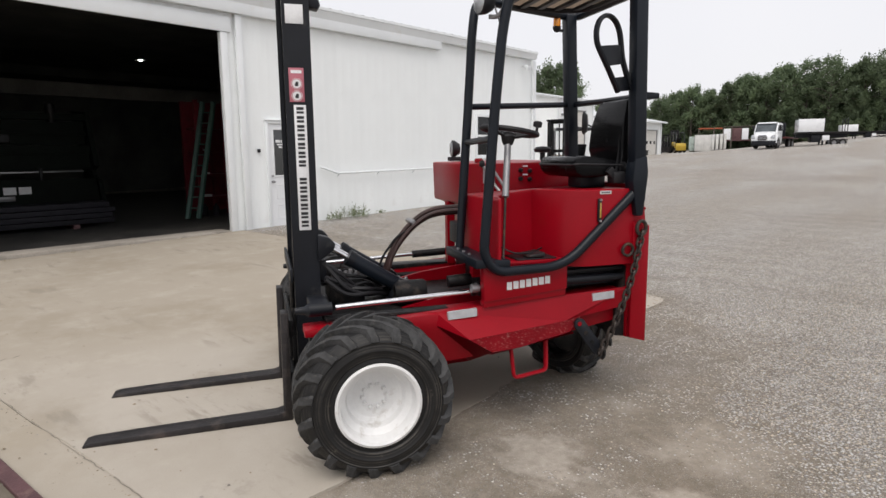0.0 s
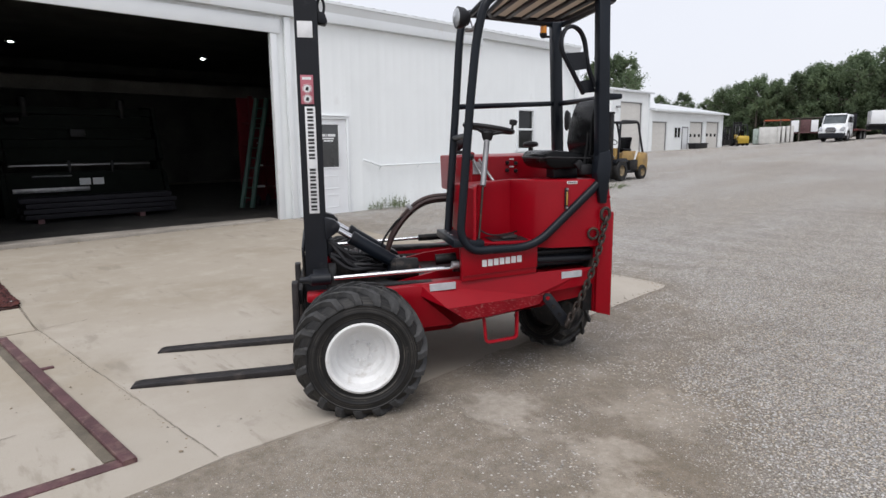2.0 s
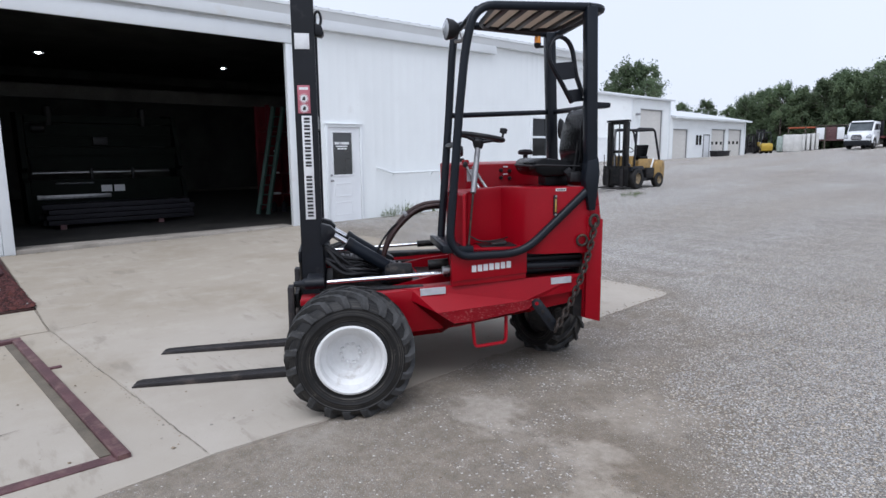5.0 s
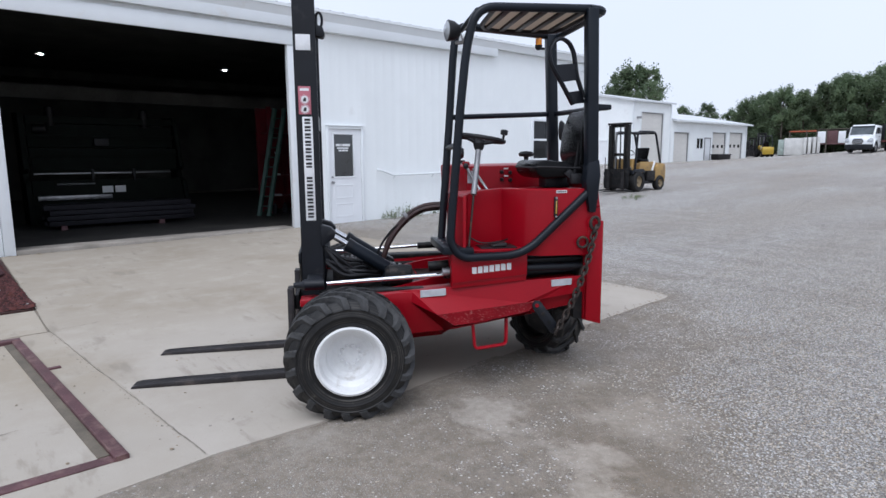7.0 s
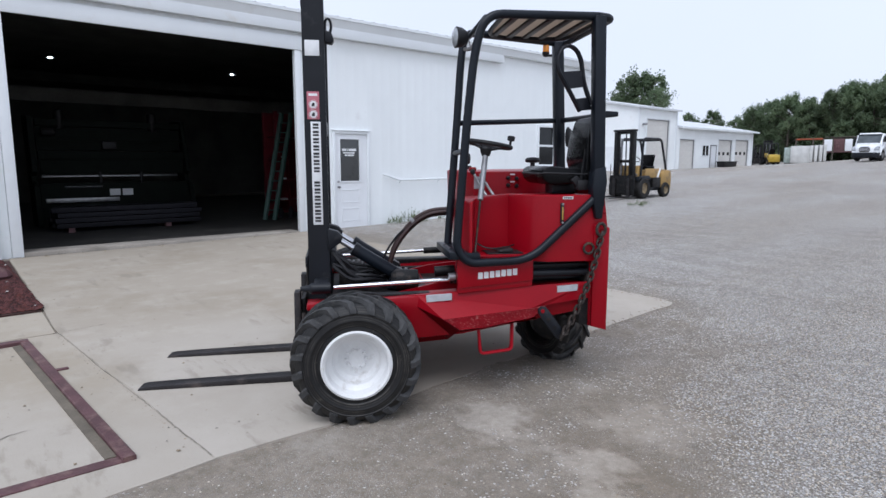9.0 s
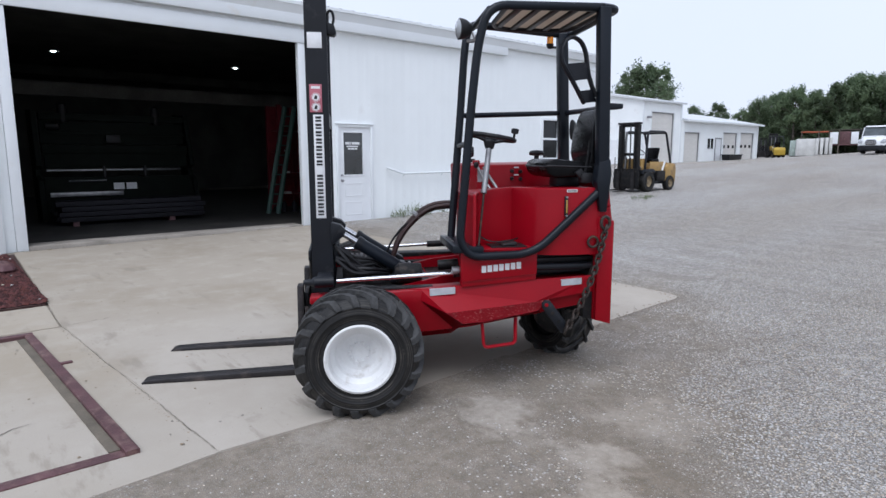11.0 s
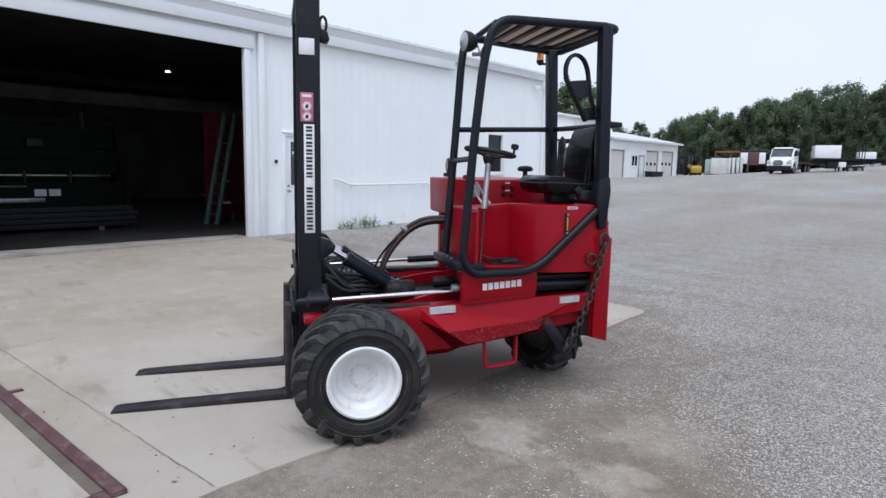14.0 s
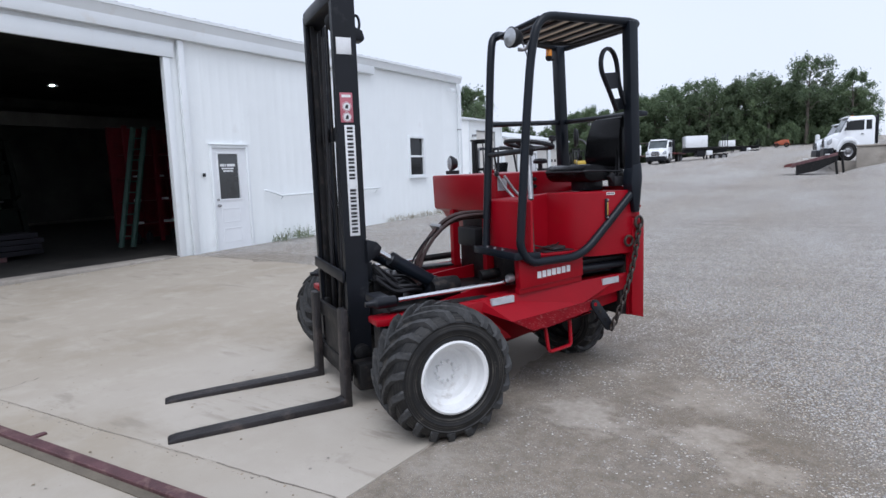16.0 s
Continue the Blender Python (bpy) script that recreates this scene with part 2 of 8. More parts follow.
    grain = range_of(noise_of(230, 2), 0.3, 0.7, 0.0, 0.22)
    col = mix_of(grain, col, tuple(c * 0.75 for c in pale))
    k.new(col, b.inputs["Base Color"])
    b.inputs["Roughness"].default_value = 0.86
    b.inputs["Specular IOR Level"].default_value = 0.3
    relief = n.new("ShaderNodeBump")
    relief.inputs["Strength"].default_value, relief.inputs["Distance"].default_value = 0.22, 0.006
    k.new(maths("ADD", noise_of(120, 4), noise_of(9, 5)), relief.inputs["Height"])
    k.new(relief.outputs["Normal"], b.inputs["Normal"])
    return m


def stone_material(name, dark, light, tint, share):
    """Loose pieces of rock: each piece its own grey, some of them tinted."""
    m = bpy.data.materials.new(name)
    m.use_nodes = True
    n, k = m.node_tree.nodes, m.node_tree.links
    b = n["Principled BSDF"]
    geo = n.new("ShaderNodeNewGeometry")
    ramp = n.new("ShaderNodeValToRGB")
    ramp.color_ramp.elements[0].color, ramp.color_ramp.elements[1].color = (*dark, 1), (*light, 1)
    k.new(geo.outputs["Random Per Island"], ramp.inputs["Fac"])
    scramble = n.new("ShaderNodeMath")
    scramble.operation = "MULTIPLY"
    scramble.inputs[1].default_value = 37.0
    k.new(geo.outputs["Random Per Island"], scramble.inputs[0])
    frac = n.new("ShaderNodeMath")
    frac.operation = "FRACT"
    k.new(scramble.outputs[0], frac.inputs[0])
    pick = n.new("ShaderNodeMath")
    pick.operation = "LESS_THAN"
    pick.inputs[1].default_value = share
    k.new(frac.outputs[0], pick.inputs[0])
    mix = n.new("ShaderNodeMix")
    mix.data_type, mix.blend_type = "RGBA", "MULTIPLY"
    k.new(pick.outputs[0], mix.inputs["Factor"])
    k.new(ramp.outputs["Color"], mix.inputs[6])
    mix.inputs[7].default_value = (*tint, 1)
    at = n.new("ShaderNodeTexCoord")
    fine = n.new("ShaderNodeTexNoise")
    fine.inputs["Scale"].default_value, fine.inputs["Detail"].default_value = 240.0, 3.0
    k.new(at.outputs["Object"], fine.inputs["Vector"])
    relief = n.new("ShaderNodeBump")
    relief.inputs["Strength"].default_value, relief.inputs["Distance"].default_value = 0.4, 0.004
    k.new(fine.outputs["Fac"], relief.inputs["Height"])
    k.new(relief.outputs["Normal"], b.inputs["Normal"])
    k.new(mix.outputs[2], b.inputs["Base Color"])
    b.inputs["Roughness"].default_value = 0.92
    b.inputs["Specular IOR Level"].default_value = 0.25
    return m


def sidewall_material():
    """Black rubber with dust rubbed into rings round the wheel's axle and caked in patches."""
    m = bpy.data.materials.new("tyre_sidewall")
    m.use_nodes = True
    n, k = m.node_tree.nodes, m.node_tree.links
    b = n["Principled BSDF"]
    at = n.new("ShaderNodeTexCoord")
    flat = n.new("ShaderNodeVectorMath")
    flat.operation = "MULTIPLY"
    flat.inputs[1].default_value = (1, 0, 1)
    k.new(at.outputs["Object"], flat.inputs[0])
    reach = n.new("ShaderNodeVectorMath")
    reach.operation = "LENGTH"
    k.new(flat.outputs["Vector"], reach.inputs[0])
    spread = n.new("ShaderNodeCombineXYZ")
    k.new(reach.outputs["Value"], spread.inputs["X"])

    def noise_of(scale, detail, src):
        t = n.new("ShaderNodeTexNoise")
        t.inputs["Scale"].default_value, t.inputs["Detail"].default_value, t.inputs["Roughness"].default_value = scale, detail, 0.65
        k.new(src, t.inputs["Vector"])
        return t.outputs["Fac"]

    def range_of(src, a, c):
        r = n.new("ShaderNodeMapRange")
        r.inputs["From Min"].default_value, r.inputs["From Max"].default_value = a, c
        k.new(src, r.inputs["Value"])
        return r.outputs["Result"]

    def times(a, c):
        x = n.new("ShaderNodeMath")
        x.operation = "MULTIPLY"
        k.new(a, x.inputs[0])
        k.new(c, x.inputs[1])
        return x.outputs[0]

    rings = range_of(noise_of(95.0, 3.0, spread.outputs["Vector"]), 0.50, 0.72)
    broken = range_of(noise_of(9.0, 6.0, at.outputs["Object"]), 0.36, 0.66)
    caked = range_of(noise_of(26.0, 6.0, at.outputs["Object"]), 0.62, 0.78)
    most = n.new("ShaderNodeMath")
    most.operation = "MAXIMUM"
    k.new(times(rings, broken), most.inputs[0])
    k.new(times(caked, broken), most.inputs[1])
    mix = n.new("ShaderNodeMix")
    mix.data_type = "RGBA"
    mix.inputs[6].default_value, mix.inputs[7].default_value = (0.0105, 0.0105, 0.0110, 1), (0.155, 0.140, 0.120, 1)
    k.new(most.outputs[0], mix.inputs["Factor"])
    k.new(mix.outputs[2], b.inputs["Base Color"])
    b.inputs["Roughness"].default_value = 0.52
    b.inputs["Specular IOR Level"].default_value = 0.3
    relief = n.new("ShaderNodeBump")
    relief.inputs["Strength"].default_value, relief.inputs["Distance"].default_value = 0.25, 0.004
    k.new(noise_of(60.0, 4.0, spread.outputs["Vector"]), relief.inputs["Height"])
    k.new(relief.outputs["Normal"], b.inputs["Normal"])
    return m


def leaf_material():
    """Leaves: varied green, partly letting the light through."""
    m = bpy.data.materials.new("leaves")
    m.use_nodes = True
    n, k = m.node_tree.nodes, m.node_tree.links
    b = n["Principled BSDF"]
    at = n.new("ShaderNodeTexCoord")
    wide = n.new("ShaderNodeTexNoise")
    wide.inputs["Scale"].default_value, wide.inputs["Detail"].default_value = 0.5, 4.0
    k.new(at.outputs["Object"], wide.inputs["Vector"])
    geo = n.new("ShaderNodeNewGeometry")
    add = n.new("ShaderNodeMath")
    add.operation = "MULTIPLY_ADD"
    add.inputs[1].default_value = 0.35
    k.new(geo.outputs["Random Per Island"], add.inputs[0])
    k.new(wide.outputs["Fac"], add.inputs[2])
    ramp = n.new("ShaderNodeValToRGB")
    ramp.color_ramp.elements[0].position, ramp.color_ramp.elements[1].position = 0.40, 0.95
    # dark end kept pale: haze over the far trees is put into it
    ramp.color_ramp.elements[0].color, ramp.color_ramp.elements[1].color = (0.100, 0.148, 0.080, 1), (0.180, 0.240, 0.120, 1)
    k.new(add.outputs[0], ramp.inputs["Fac"])
    info = n.new("ShaderNodeObjectInfo")
    each = n.new("ShaderNodeMapRange")
    each.inputs["To Min"].default_value, each.inputs["To Max"].default_value = 0.75, 1.25
    k.new(info.outputs["Random"], each.inputs["Value"])
    hsv = n.new("ShaderNodeHueSaturation")
    hsv.inputs["Saturation"].default_value = 0.95
    k.new(each.outputs["Result"], hsv.inputs["Value"])
    k.new(ramp.outputs["Color"], hsv.inputs["Color"])
    k.new(hsv.outputs["Color"], b.inputs["Base Color"])
    b.inputs["Roughness"].default_value = 0.6
    lit = n.new("ShaderNodeBsdfTranslucent")
    k.new(hsv.outputs["Color"], lit.inputs["Color"])
    mix = n.new("ShaderNodeMixShader")
    mix.inputs["Fac"].default_value = 0.5
    k.new(b.outputs["BSDF"], mix.inputs[1])
    k.new(lit.outputs["BSDF"], mix.inputs[2])
    k.new(mix.outputs["Shader"], n["Material Output"].inputs["Surface"])
    return m


def sheet_material(name, colour):
    """A thin cover that lets part of the daylight through."""
    m = bpy.data.materials.new(name)
    m.use_nodes = True
    n, k = m.node_tree.nodes, m.node_tree.links
    b = n["Principled BSDF"]
    b.inputs["Base Color"].default_value = (*colour, 1)
    b.inputs["Roughness"].default_value = 0.7
    lit = n.new("ShaderNodeBsdfTranslucent")
    lit.inputs["Color"].default_value = (*colour, 1)
    mix = n.new("ShaderNodeMixShader")
    mix.inputs["Fac"].default_value = 0.55
    k.new(b.outputs["BSDF"], mix.inputs[1])
    k.new(lit.outputs["BSDF"], mix.inputs[2])
    k.new(mix.outputs["Shader"], n["Material Output"].inputs["Surface"])
    return m


RED = material("red_paint", (0.268, 0.0018, 0.0088), 0.34, 0, 0.10, 3, 0.04, 90, ((0.25, 0.005, 0.009), 0.12, 5.0), spec=0.2)
RED_WORN = material("worn_red_paint", (0.26, 0.003, 0.010), 0.45, 0, 0.2, 6, 0.15, 80, ((0.40, 0.17, 0.155), 0.27, 60.0), spec=0.25)
BLACK = material("black_paint", (0.0075, 0.009, 0.0130), 0.42, 0, 0.25, 4, 0.06, 120, ((0.03, 0.031, 0.034), 0.15, 9.0), spec=0.3)
SLATE = material("dark_slate_paint", (0.0075, 0.0105, 0.016), 0.36, 0, 0.2, 4, 0.05, 120, spec=0.24)
GREASE = material("greasy_black_steel", (0.008, 0.008, 0.009), 0.5, 0.1, 0.4, 9, 0.3, 60, ((0.04, 0.032, 0.027), 0.3, 14.0), spec=0.3)
FORK = material("worn_fork_steel", (0.027, 0.024, 0.025), 0.5, 0.4, 0.4, 6, 0.2, 90, ((0.075, 0.060, 0.055), 0.28, 8.0))
CHROME = material("chrome", (0.75, 0.75, 0.77), 0.16, 1.0, 0.05, 6, 0.0, 60)
STEEL = material("grey_steel", (0.34, 0.34, 0.35), 0.42, 0.8, 0.2, 8, 0.08, 90)
CHAIN = material("chain_steel", (0.06, 0.05, 0.045), 0.5, 0.7, 0.4, 20, 0.3, 120, ((0.16, 0.09, 0.05), 0.3, 30.0))
RUBBER = material("tyre_rubber", (0.013, 0.0125, 0.0125), 0.6, 0, 0.3, 7, 0.35, 70, ((0.04, 0.038, 0.035), 0.16, 9.0), spec=0.3)
SIDEWALL = sidewall_material()
LUG = material("dusty_tread_rubber", (0.040, 0.0405, 0.0415), 0.66, 0, 0.4, 16, 0.4, 70, ((0.095, 0.090, 0.082), 0.30, 14.0), spec=0.35)
HOSE = material("hydraulic_hose", (0.045, 0.022, 0.02), 0.5, 0, 0.3, 12, 0.2, 200)
RIM = material("white_rim_paint", (0.73, 0.735, 0.735), 0.45, 0, 0.06, 7, 0.06, 60, ((0.52, 0.50, 0.47), 0.10, 9.0))
RIM_DULL = material("dusty_tan_rim", (0.24, 0.185, 0.11), 0.7, 0, 0.25, 9, 0.1, 60)
VINYL = material("black_vinyl", (0.0035, 0.0035, 0.0042), 0.24, 0, 0.2, 9, 0.06, 260, spec=0.15)
PLASTIC = material("black_plastic", (0.011, 0.011, 0.013), 0.5, 0, 0.2, 9, 0.1, 150, spec=0.35)
WHITE_STICKER = material("white_sticker", (0.72, 0.73, 0.74), 0.4, 0, 0.07, 14, 0, 80)
SILVER = material("silver_reflector", (0.50, 0.52, 0.55), 0.35, 0.2, 0.1, 30, 0.05, 300)
STICKER_RED = material("red_sticker", (0.43, 0.13, 0.165), 0.4, 0, 0.08, 14, 0, 80)
INK = material("black_print", (0.012, 0.012, 0.014), 0.5, 0, 0.1, 20, 0, 80)
AMBER = material("amber_lens", (0.85, 0.30, 0.02), 0.2, 0, 0.1, 20, 0, 80, coat=0.5)
LENS = material("lamp_lens", (0.40, 0.42, 0.44), 0.12, 0.3, 0.1, 40, 0.2, 60, coat=0.6)
GAUGE = material("sight_gauge", (0.42, 0.26, 0.05), 0.2, 0, 0.2, 20, 0, 80, coat=0.5)
CANOPY = sheet_material("tan_canopy_sheet", (0.55, 0.49, 0.42))
SIDING = material("white_steel_siding", (0.855, 0.885, 0.888), 0.42, 0, 0.03, 0.9, 0.03, 30, ((0.76, 0.77, 0.77), 0.03, 1.2), spread=0.015)
TRIM = material("white_steel_trim", (0.77, 0.80, 0.815), 0.4, 0, 0.03, 1.5, 0.03, 40, ((0.72, 0.72, 0.70), 0.04, 2.2))
ROOF = material("grey_steel_roof", (0.55, 0.57, 0.59), 0.38, 0.3, 0.08, 0.8, 0.03, 30)
ROOF_WHITE = material("white_steel_roof", (0.63, 0.65, 0.67), 0.4, 0.1, 0.07, 0.6, 0.03, 30)
DOORWHITE = material("white_door_paint", (0.78, 0.80, 0.82), 0.4, 0, 0.04, 2, 0.03, 60)
GARAGE_DOOR = material("cream_garage_door", (0.66, 0.645, 0.61), 0.5, 0, 0.06, 1.5, 0.04, 40)
DOORGLASS = material("tinted_door_glass", (0.03, 0.034, 0.037), 0.06, 0, 0.1, 3, 0, 40, spec=1.0)
DARKGLASS = material("dark_window_glass", (0.012, 0.014, 0.016), 0.05, 0, 0.1, 3, 0, 40, spec=0.35)
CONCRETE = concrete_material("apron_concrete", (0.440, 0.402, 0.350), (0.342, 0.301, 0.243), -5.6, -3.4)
CONCRETE_PALE = concrete_material("pale_concrete", (0.402, 0.366, 0.316), (0.368, 0.323, 0.257), -6.5, -2.0)
BLOCK = material("dock_concrete", (0.33, 0.30, 0.26), 0.9, 0, 0.2, 1.2, 0.2, 40, ((0.22, 0.20, 0.17), 0.3, 1.5))
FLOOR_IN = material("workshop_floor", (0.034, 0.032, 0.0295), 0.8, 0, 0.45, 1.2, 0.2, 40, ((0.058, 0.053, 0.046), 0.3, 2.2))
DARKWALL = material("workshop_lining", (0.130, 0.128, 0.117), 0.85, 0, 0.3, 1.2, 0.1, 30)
SOIL = material("joint_soil", (0.225, 0.20, 0.17), 0.95, 0, 0.3, 20, 0.3, 90)
GREYDIRT = material("grey_gutter_dirt", (0.135, 0.115, 0.088), 0.95, 0, 0.25, 6, 0.2, 90)
RUST = material("rusty_channel_steel", (0.115, 0.055, 0.060), 0.55, 0.3, 0.3, 6, 0.2, 80, ((0.21, 0.13, 0.115), 0.34, 9.0))
MULCH = stone_material("red_lava_rock", (0.03, 0.014, 0.014), (0.105, 0.040, 0.038), (1.0, 0.9, 0.8), 0.2)
MULCH_SOIL = material("dark_red_bed_soil", (0.05, 0.022, 0.018), 0.95, 0, 0.5, 14, 0.5, 60)
STONE = stone_material("loose_stone", (0.195, 0.190, 0.184), (0.57, 0.561, 0.549), (1.0, 0.89, 0.74), 0.35)
DUSTY_STONE = stone_material("dusty_stone", (0.150, 0.136, 0.117), (0.315, 0.292, 0.260), (1.0, 0.88, 0.72), 0.5)
LITTER = stone_material("leaf_litter", (0.045, 0.036, 0.026), (0.15, 0.125, 0.095), (1.0, 0.85, 0.65), 0.4)
YARD = yard_material()
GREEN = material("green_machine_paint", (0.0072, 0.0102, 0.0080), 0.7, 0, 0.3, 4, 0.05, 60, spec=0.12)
TEAL = material("green_ladder_paint", (0.055, 0.115, 0.097), 0.5, 0, 0.2, 4, 0.05, 60)
CRIMSON = material("dark_red_rack", (0.1485, 0.0080, 0.0175), 0.55, 0, 0.2, 4, 0.05, 60)
BAR_STEEL = material("stacked_bar_steel", (0.020, 0.0195, 0.0245), 0.65, 0.1, 0.2, 4, 0.1, 60, spread=0.2, spec=0.2)
YELLOW = material("yellow_machine_paint", (0.37, 0.235, 0.075), 0.5, 0, 0.2, 3, 0.06, 60, ((0.16, 0.11, 0.06), 0.35, 5.0))
LEAF = leaf_material()
WEED = material("weed_leaves", (0.13, 0.165, 0.07), 0.7, 0, 0.4, 9, 0, 40)
LEMON = material("bright_yellow_paint", (0.44, 0.30, 0.03), 0.45, 0, 0.12, 3, 0.05, 60)
BARK = material("bark", (0.10, 0.085, 0.07), 0.9, 0, 0.3, 3, 0.4, 30)
FILMED = material("pale_green_film", (0.42, 0.50, 0.46), 0.4, 0, 0.25, 2.5, 0.1, 30)
# sky mirrored in the windscreens is put into this pale grey base
TRUCKGLASS = material("truck_windscreen", (0.085, 0.10, 0.11), 0.08, 0, 0.3, 1.5, 0, 40, spec=0.5)
TRUCKWHITE = material("white_truck_paint", (0.76, 0.78, 0.80), 0.3, 0, 0.05, 1, 0, 40, coat=0.4)
ORANGE = material("orange_paint", (0.36, 0.085, 0.035), 0.6, 0, 0.2, 2, 0.05, 40)
TRAILER_RED = material("faded_red_trailer", (0.11, 0.025, 0.024), 0.6, 0, 0.25, 2, 0.05, 40)
CRATE = material("white_wrapped_crate", (0.60, 0.60, 0.58), 0.6, 0, 0.12, 1.5, 0.05, 20, spread=0.12)
BULB = material("lamp_bulb", (1, 1, 0.95), 0.3, 0, 0, 1, 0, 1, emit=70.0)


# ---- mesh helpers ----
def box(bm, c, s, m=None, bev=0.0):
    """A box of size s about c, turned by m, with bevelled edges."""
    mat = Matrix.Translation(c) @ (m.to_4x4() if m else Matrix.Identity(4)) @ Matrix.Diagonal((*s, 1))
    made = bmesh.ops.create_cube(bm, size=1, matrix=mat)["verts"]
    if bev:
        edges = list({e for v in made for e in v.link_edges})
        bmesh.ops.bevel(bm, geom=edges, offset=bev, segments=2, affect="EDGES", profile=0.5)
    return bm


def block(c, s, m=None, bev=0.0):
    return box(bmesh.new(), c, s, m, bev)


def span(lo, hi, bev=0.0, bm=None):
    """A box from corner lo to corner hi."""
    bm = bm or bmesh.new()
    return box(bm, [(a + b) / 2 for a, b in zip(lo, hi)], [abs(b - a) for a, b in zip(lo, hi)], None, bev)


def prism(points, a, b, axis="z", bm=None, bev=0.0):
    """The polygon (two coordinates each) pulled from a to b along an axis."""
    bm = bm or bmesh.new()
    place = {"x": lambda p, h: (h, p[0], p[1]), "y": lambda p, h: (p[0], h, p[1]), "z": lambda p, h: (p[0], p[1], h)}[axis]
    low, high = [bm.verts.new(place(p, a)) for p in points], [bm.verts.new(place(p, b)) for p in points]
    faces = [bm.faces.new(low), bm.faces.new(high)]
    n = len(points)
    for i in range(n):
        faces.append(bm.faces.new((low[i], low[(i + 1) % n], high[(i + 1) % n], high[i])))
    bmesh.ops.recalc_face_normals(bm, faces=faces)
    if bev:
        bmesh.ops.bevel(bm, geom=list({e for f in faces for e in f.edges}), offset=bev, segments=2, affect="EDGES", profile=0.5)
    return bm


def rounded(points, r, seg=5):
    """A polyline with its inner corners rounded off."""
    pts = [Vector(p) for p in points]
    out = [pts[0]]
    for a, p, b in zip(pts, pts[1:], pts[2:]):
        d0, d1 = (a - p), (b - p)
        k = min(r, d0.length * 0.49, d1.length * 0.49)
        s, e = p + d0.normalized() * k, p + d1.normalized() * k
        for i in range(seg + 1):
            t = i / seg
            out.append(s * (1 - t) ** 2 + p * 2 * t * (1 - t) + e * t ** 2)
    return out + [pts[-1]]


def tube(points, r, n=10, bm=None, closed=False, flat=1.0):
    """A round (or flattened) bar swept along points."""
    bm = bm or bmesh.new()
    pts = [Vector(p) for p in points]
    rings, up = [], None
    for i, p in enumerate(pts):
        if closed:
            d = pts[(i + 1) % len(pts)] - pts[i - 1]
        else:
            d = pts[min(i + 1, len(pts) - 1)] - pts[max(i - 1, 0)]
        d.normalize()
        if up is None:
            up = Vector((0, 0, 1)) if abs(d.z) < 0.9 else Vector((0, 1, 0))
        side = d.cross(up).normalized()
        up = side.cross(d).normalized()
        rings.append([bm.verts.new(p + r * (side * math.cos(2 * math.pi * j / n) + up * flat * math.sin(2 * math.pi * j / n))) for j in range(n)])
    for i in range(len(rings) - (0 if closed else 1)):
        a, b = rings[i], rings[(i + 1) % len(rings)]
        for j in range(n):
            bm.faces.new((a[j], a[(j + 1) % n], b[(j + 1) % n], b[j]))
    if not closed:
        bm.faces.new(rings[0][::-1])
        bm.faces.new(rings[-1])
    return bm


def rod(a, b, r, n=12, bm=None):
    return tube([a, b], r, n, bm)


def lathe(profile, n=32, axis="y", bm=None, c=(0, 0, 0), closed=False):
    """A profile of (radius, height) turned about an axis through c."""
    bm = bm or bmesh.new()
    rings = []
    for rad, h in profile:
        ring = []
        for j in range(n):
            a = 2 * math.pi * j / n
            u, v = rad * math.cos(a), rad * math.sin(a)
            p = {"y": (u, h, v), "z": (u, v, h), "x": (h, u, v)}[axis]
            ring.append(bm.verts.new((p[0] + c[0], p[1] + c[1], p[2] + c[2])))
        rings.append(ring)
    faces = []
    for i in range(len(rings) - (0 if closed else 1)):
        a, b = rings[i], rings[(i + 1) % len(rings)]
        for j in range(n):
            faces.append(bm.faces.new((a[j], a[(j + 1) % n], b[(j + 1) % n], b[j])))
    if not closed:
        for ring in (rings[0], rings[-1]):
            if (ring[0].co - ring[n // 2].co).length > 1e-4:
                faces.append(bm.faces.new(ring))
    bmesh.ops.recalc_face_normals(bm, faces=faces)
    return bm


def mesh_of(name, bm, mat, smooth=35):
    bm.normal_update()
    me = bpy.data.meshes.new(name)
    bm.to_mesh(me)
    bm.free()
    me.materials.append(mat)
    if smooth:
        me.polygons.foreach_set("use_smooth", [True] * len(me.polygons))
        me.set_sharp_from_angle(angle=radians(smooth))
    return me


def part(name, bm, mat, parent, label="", smooth=35, at=None):
    ob = new(name, mesh_of(name, bm, mat, smooth) if isinstance(bm, bmesh.types.BMesh) else bm)
    ob.parent = parent
    if at is not None:
        ob.matrix_basis = at
    if label:
        ob["label"] = label
    return ob


def thing(name, m, label, category, group="", kind="", data=None):
    ob = new(name, data)
    ob.matrix_basis = m
    return tagged(ob, label, category, group, kind)


def solid(name, bm, mat, label, category, kind="", m=None, group="", smooth=35):
    ob = thing(name, m or Matrix.Identity(4), label, category, group, kind, mesh_of(name, bm, mat, smooth))
    return ob


def raw(name, verts, faces, mat, smooth=False):
    me = bpy.data.meshes.new(name)
    me.from_pydata(verts, [], faces)
    me.materials.append(mat)
    if smooth:
        me.polygons.foreach_set("use_smooth", [True] * len(me.polygons))
    me.update()
    return me


# ---- ground ----
def soft(v, k=1.5):
    v = v / k
    return k * (v if v > 40 else math.log1p(math.exp(v)))


def terrain(x, y):
    """The yard's height: level in front of the workshop, rising gently up the yard."""
    y = min(y, 135.0)
    rise = 0.0165 * soft(y - 2.5)
    side = min(1.0, max(0.0, (x + 30) / 20))
    return rise + 0.035 * soft(y - 40, 5.0) * side


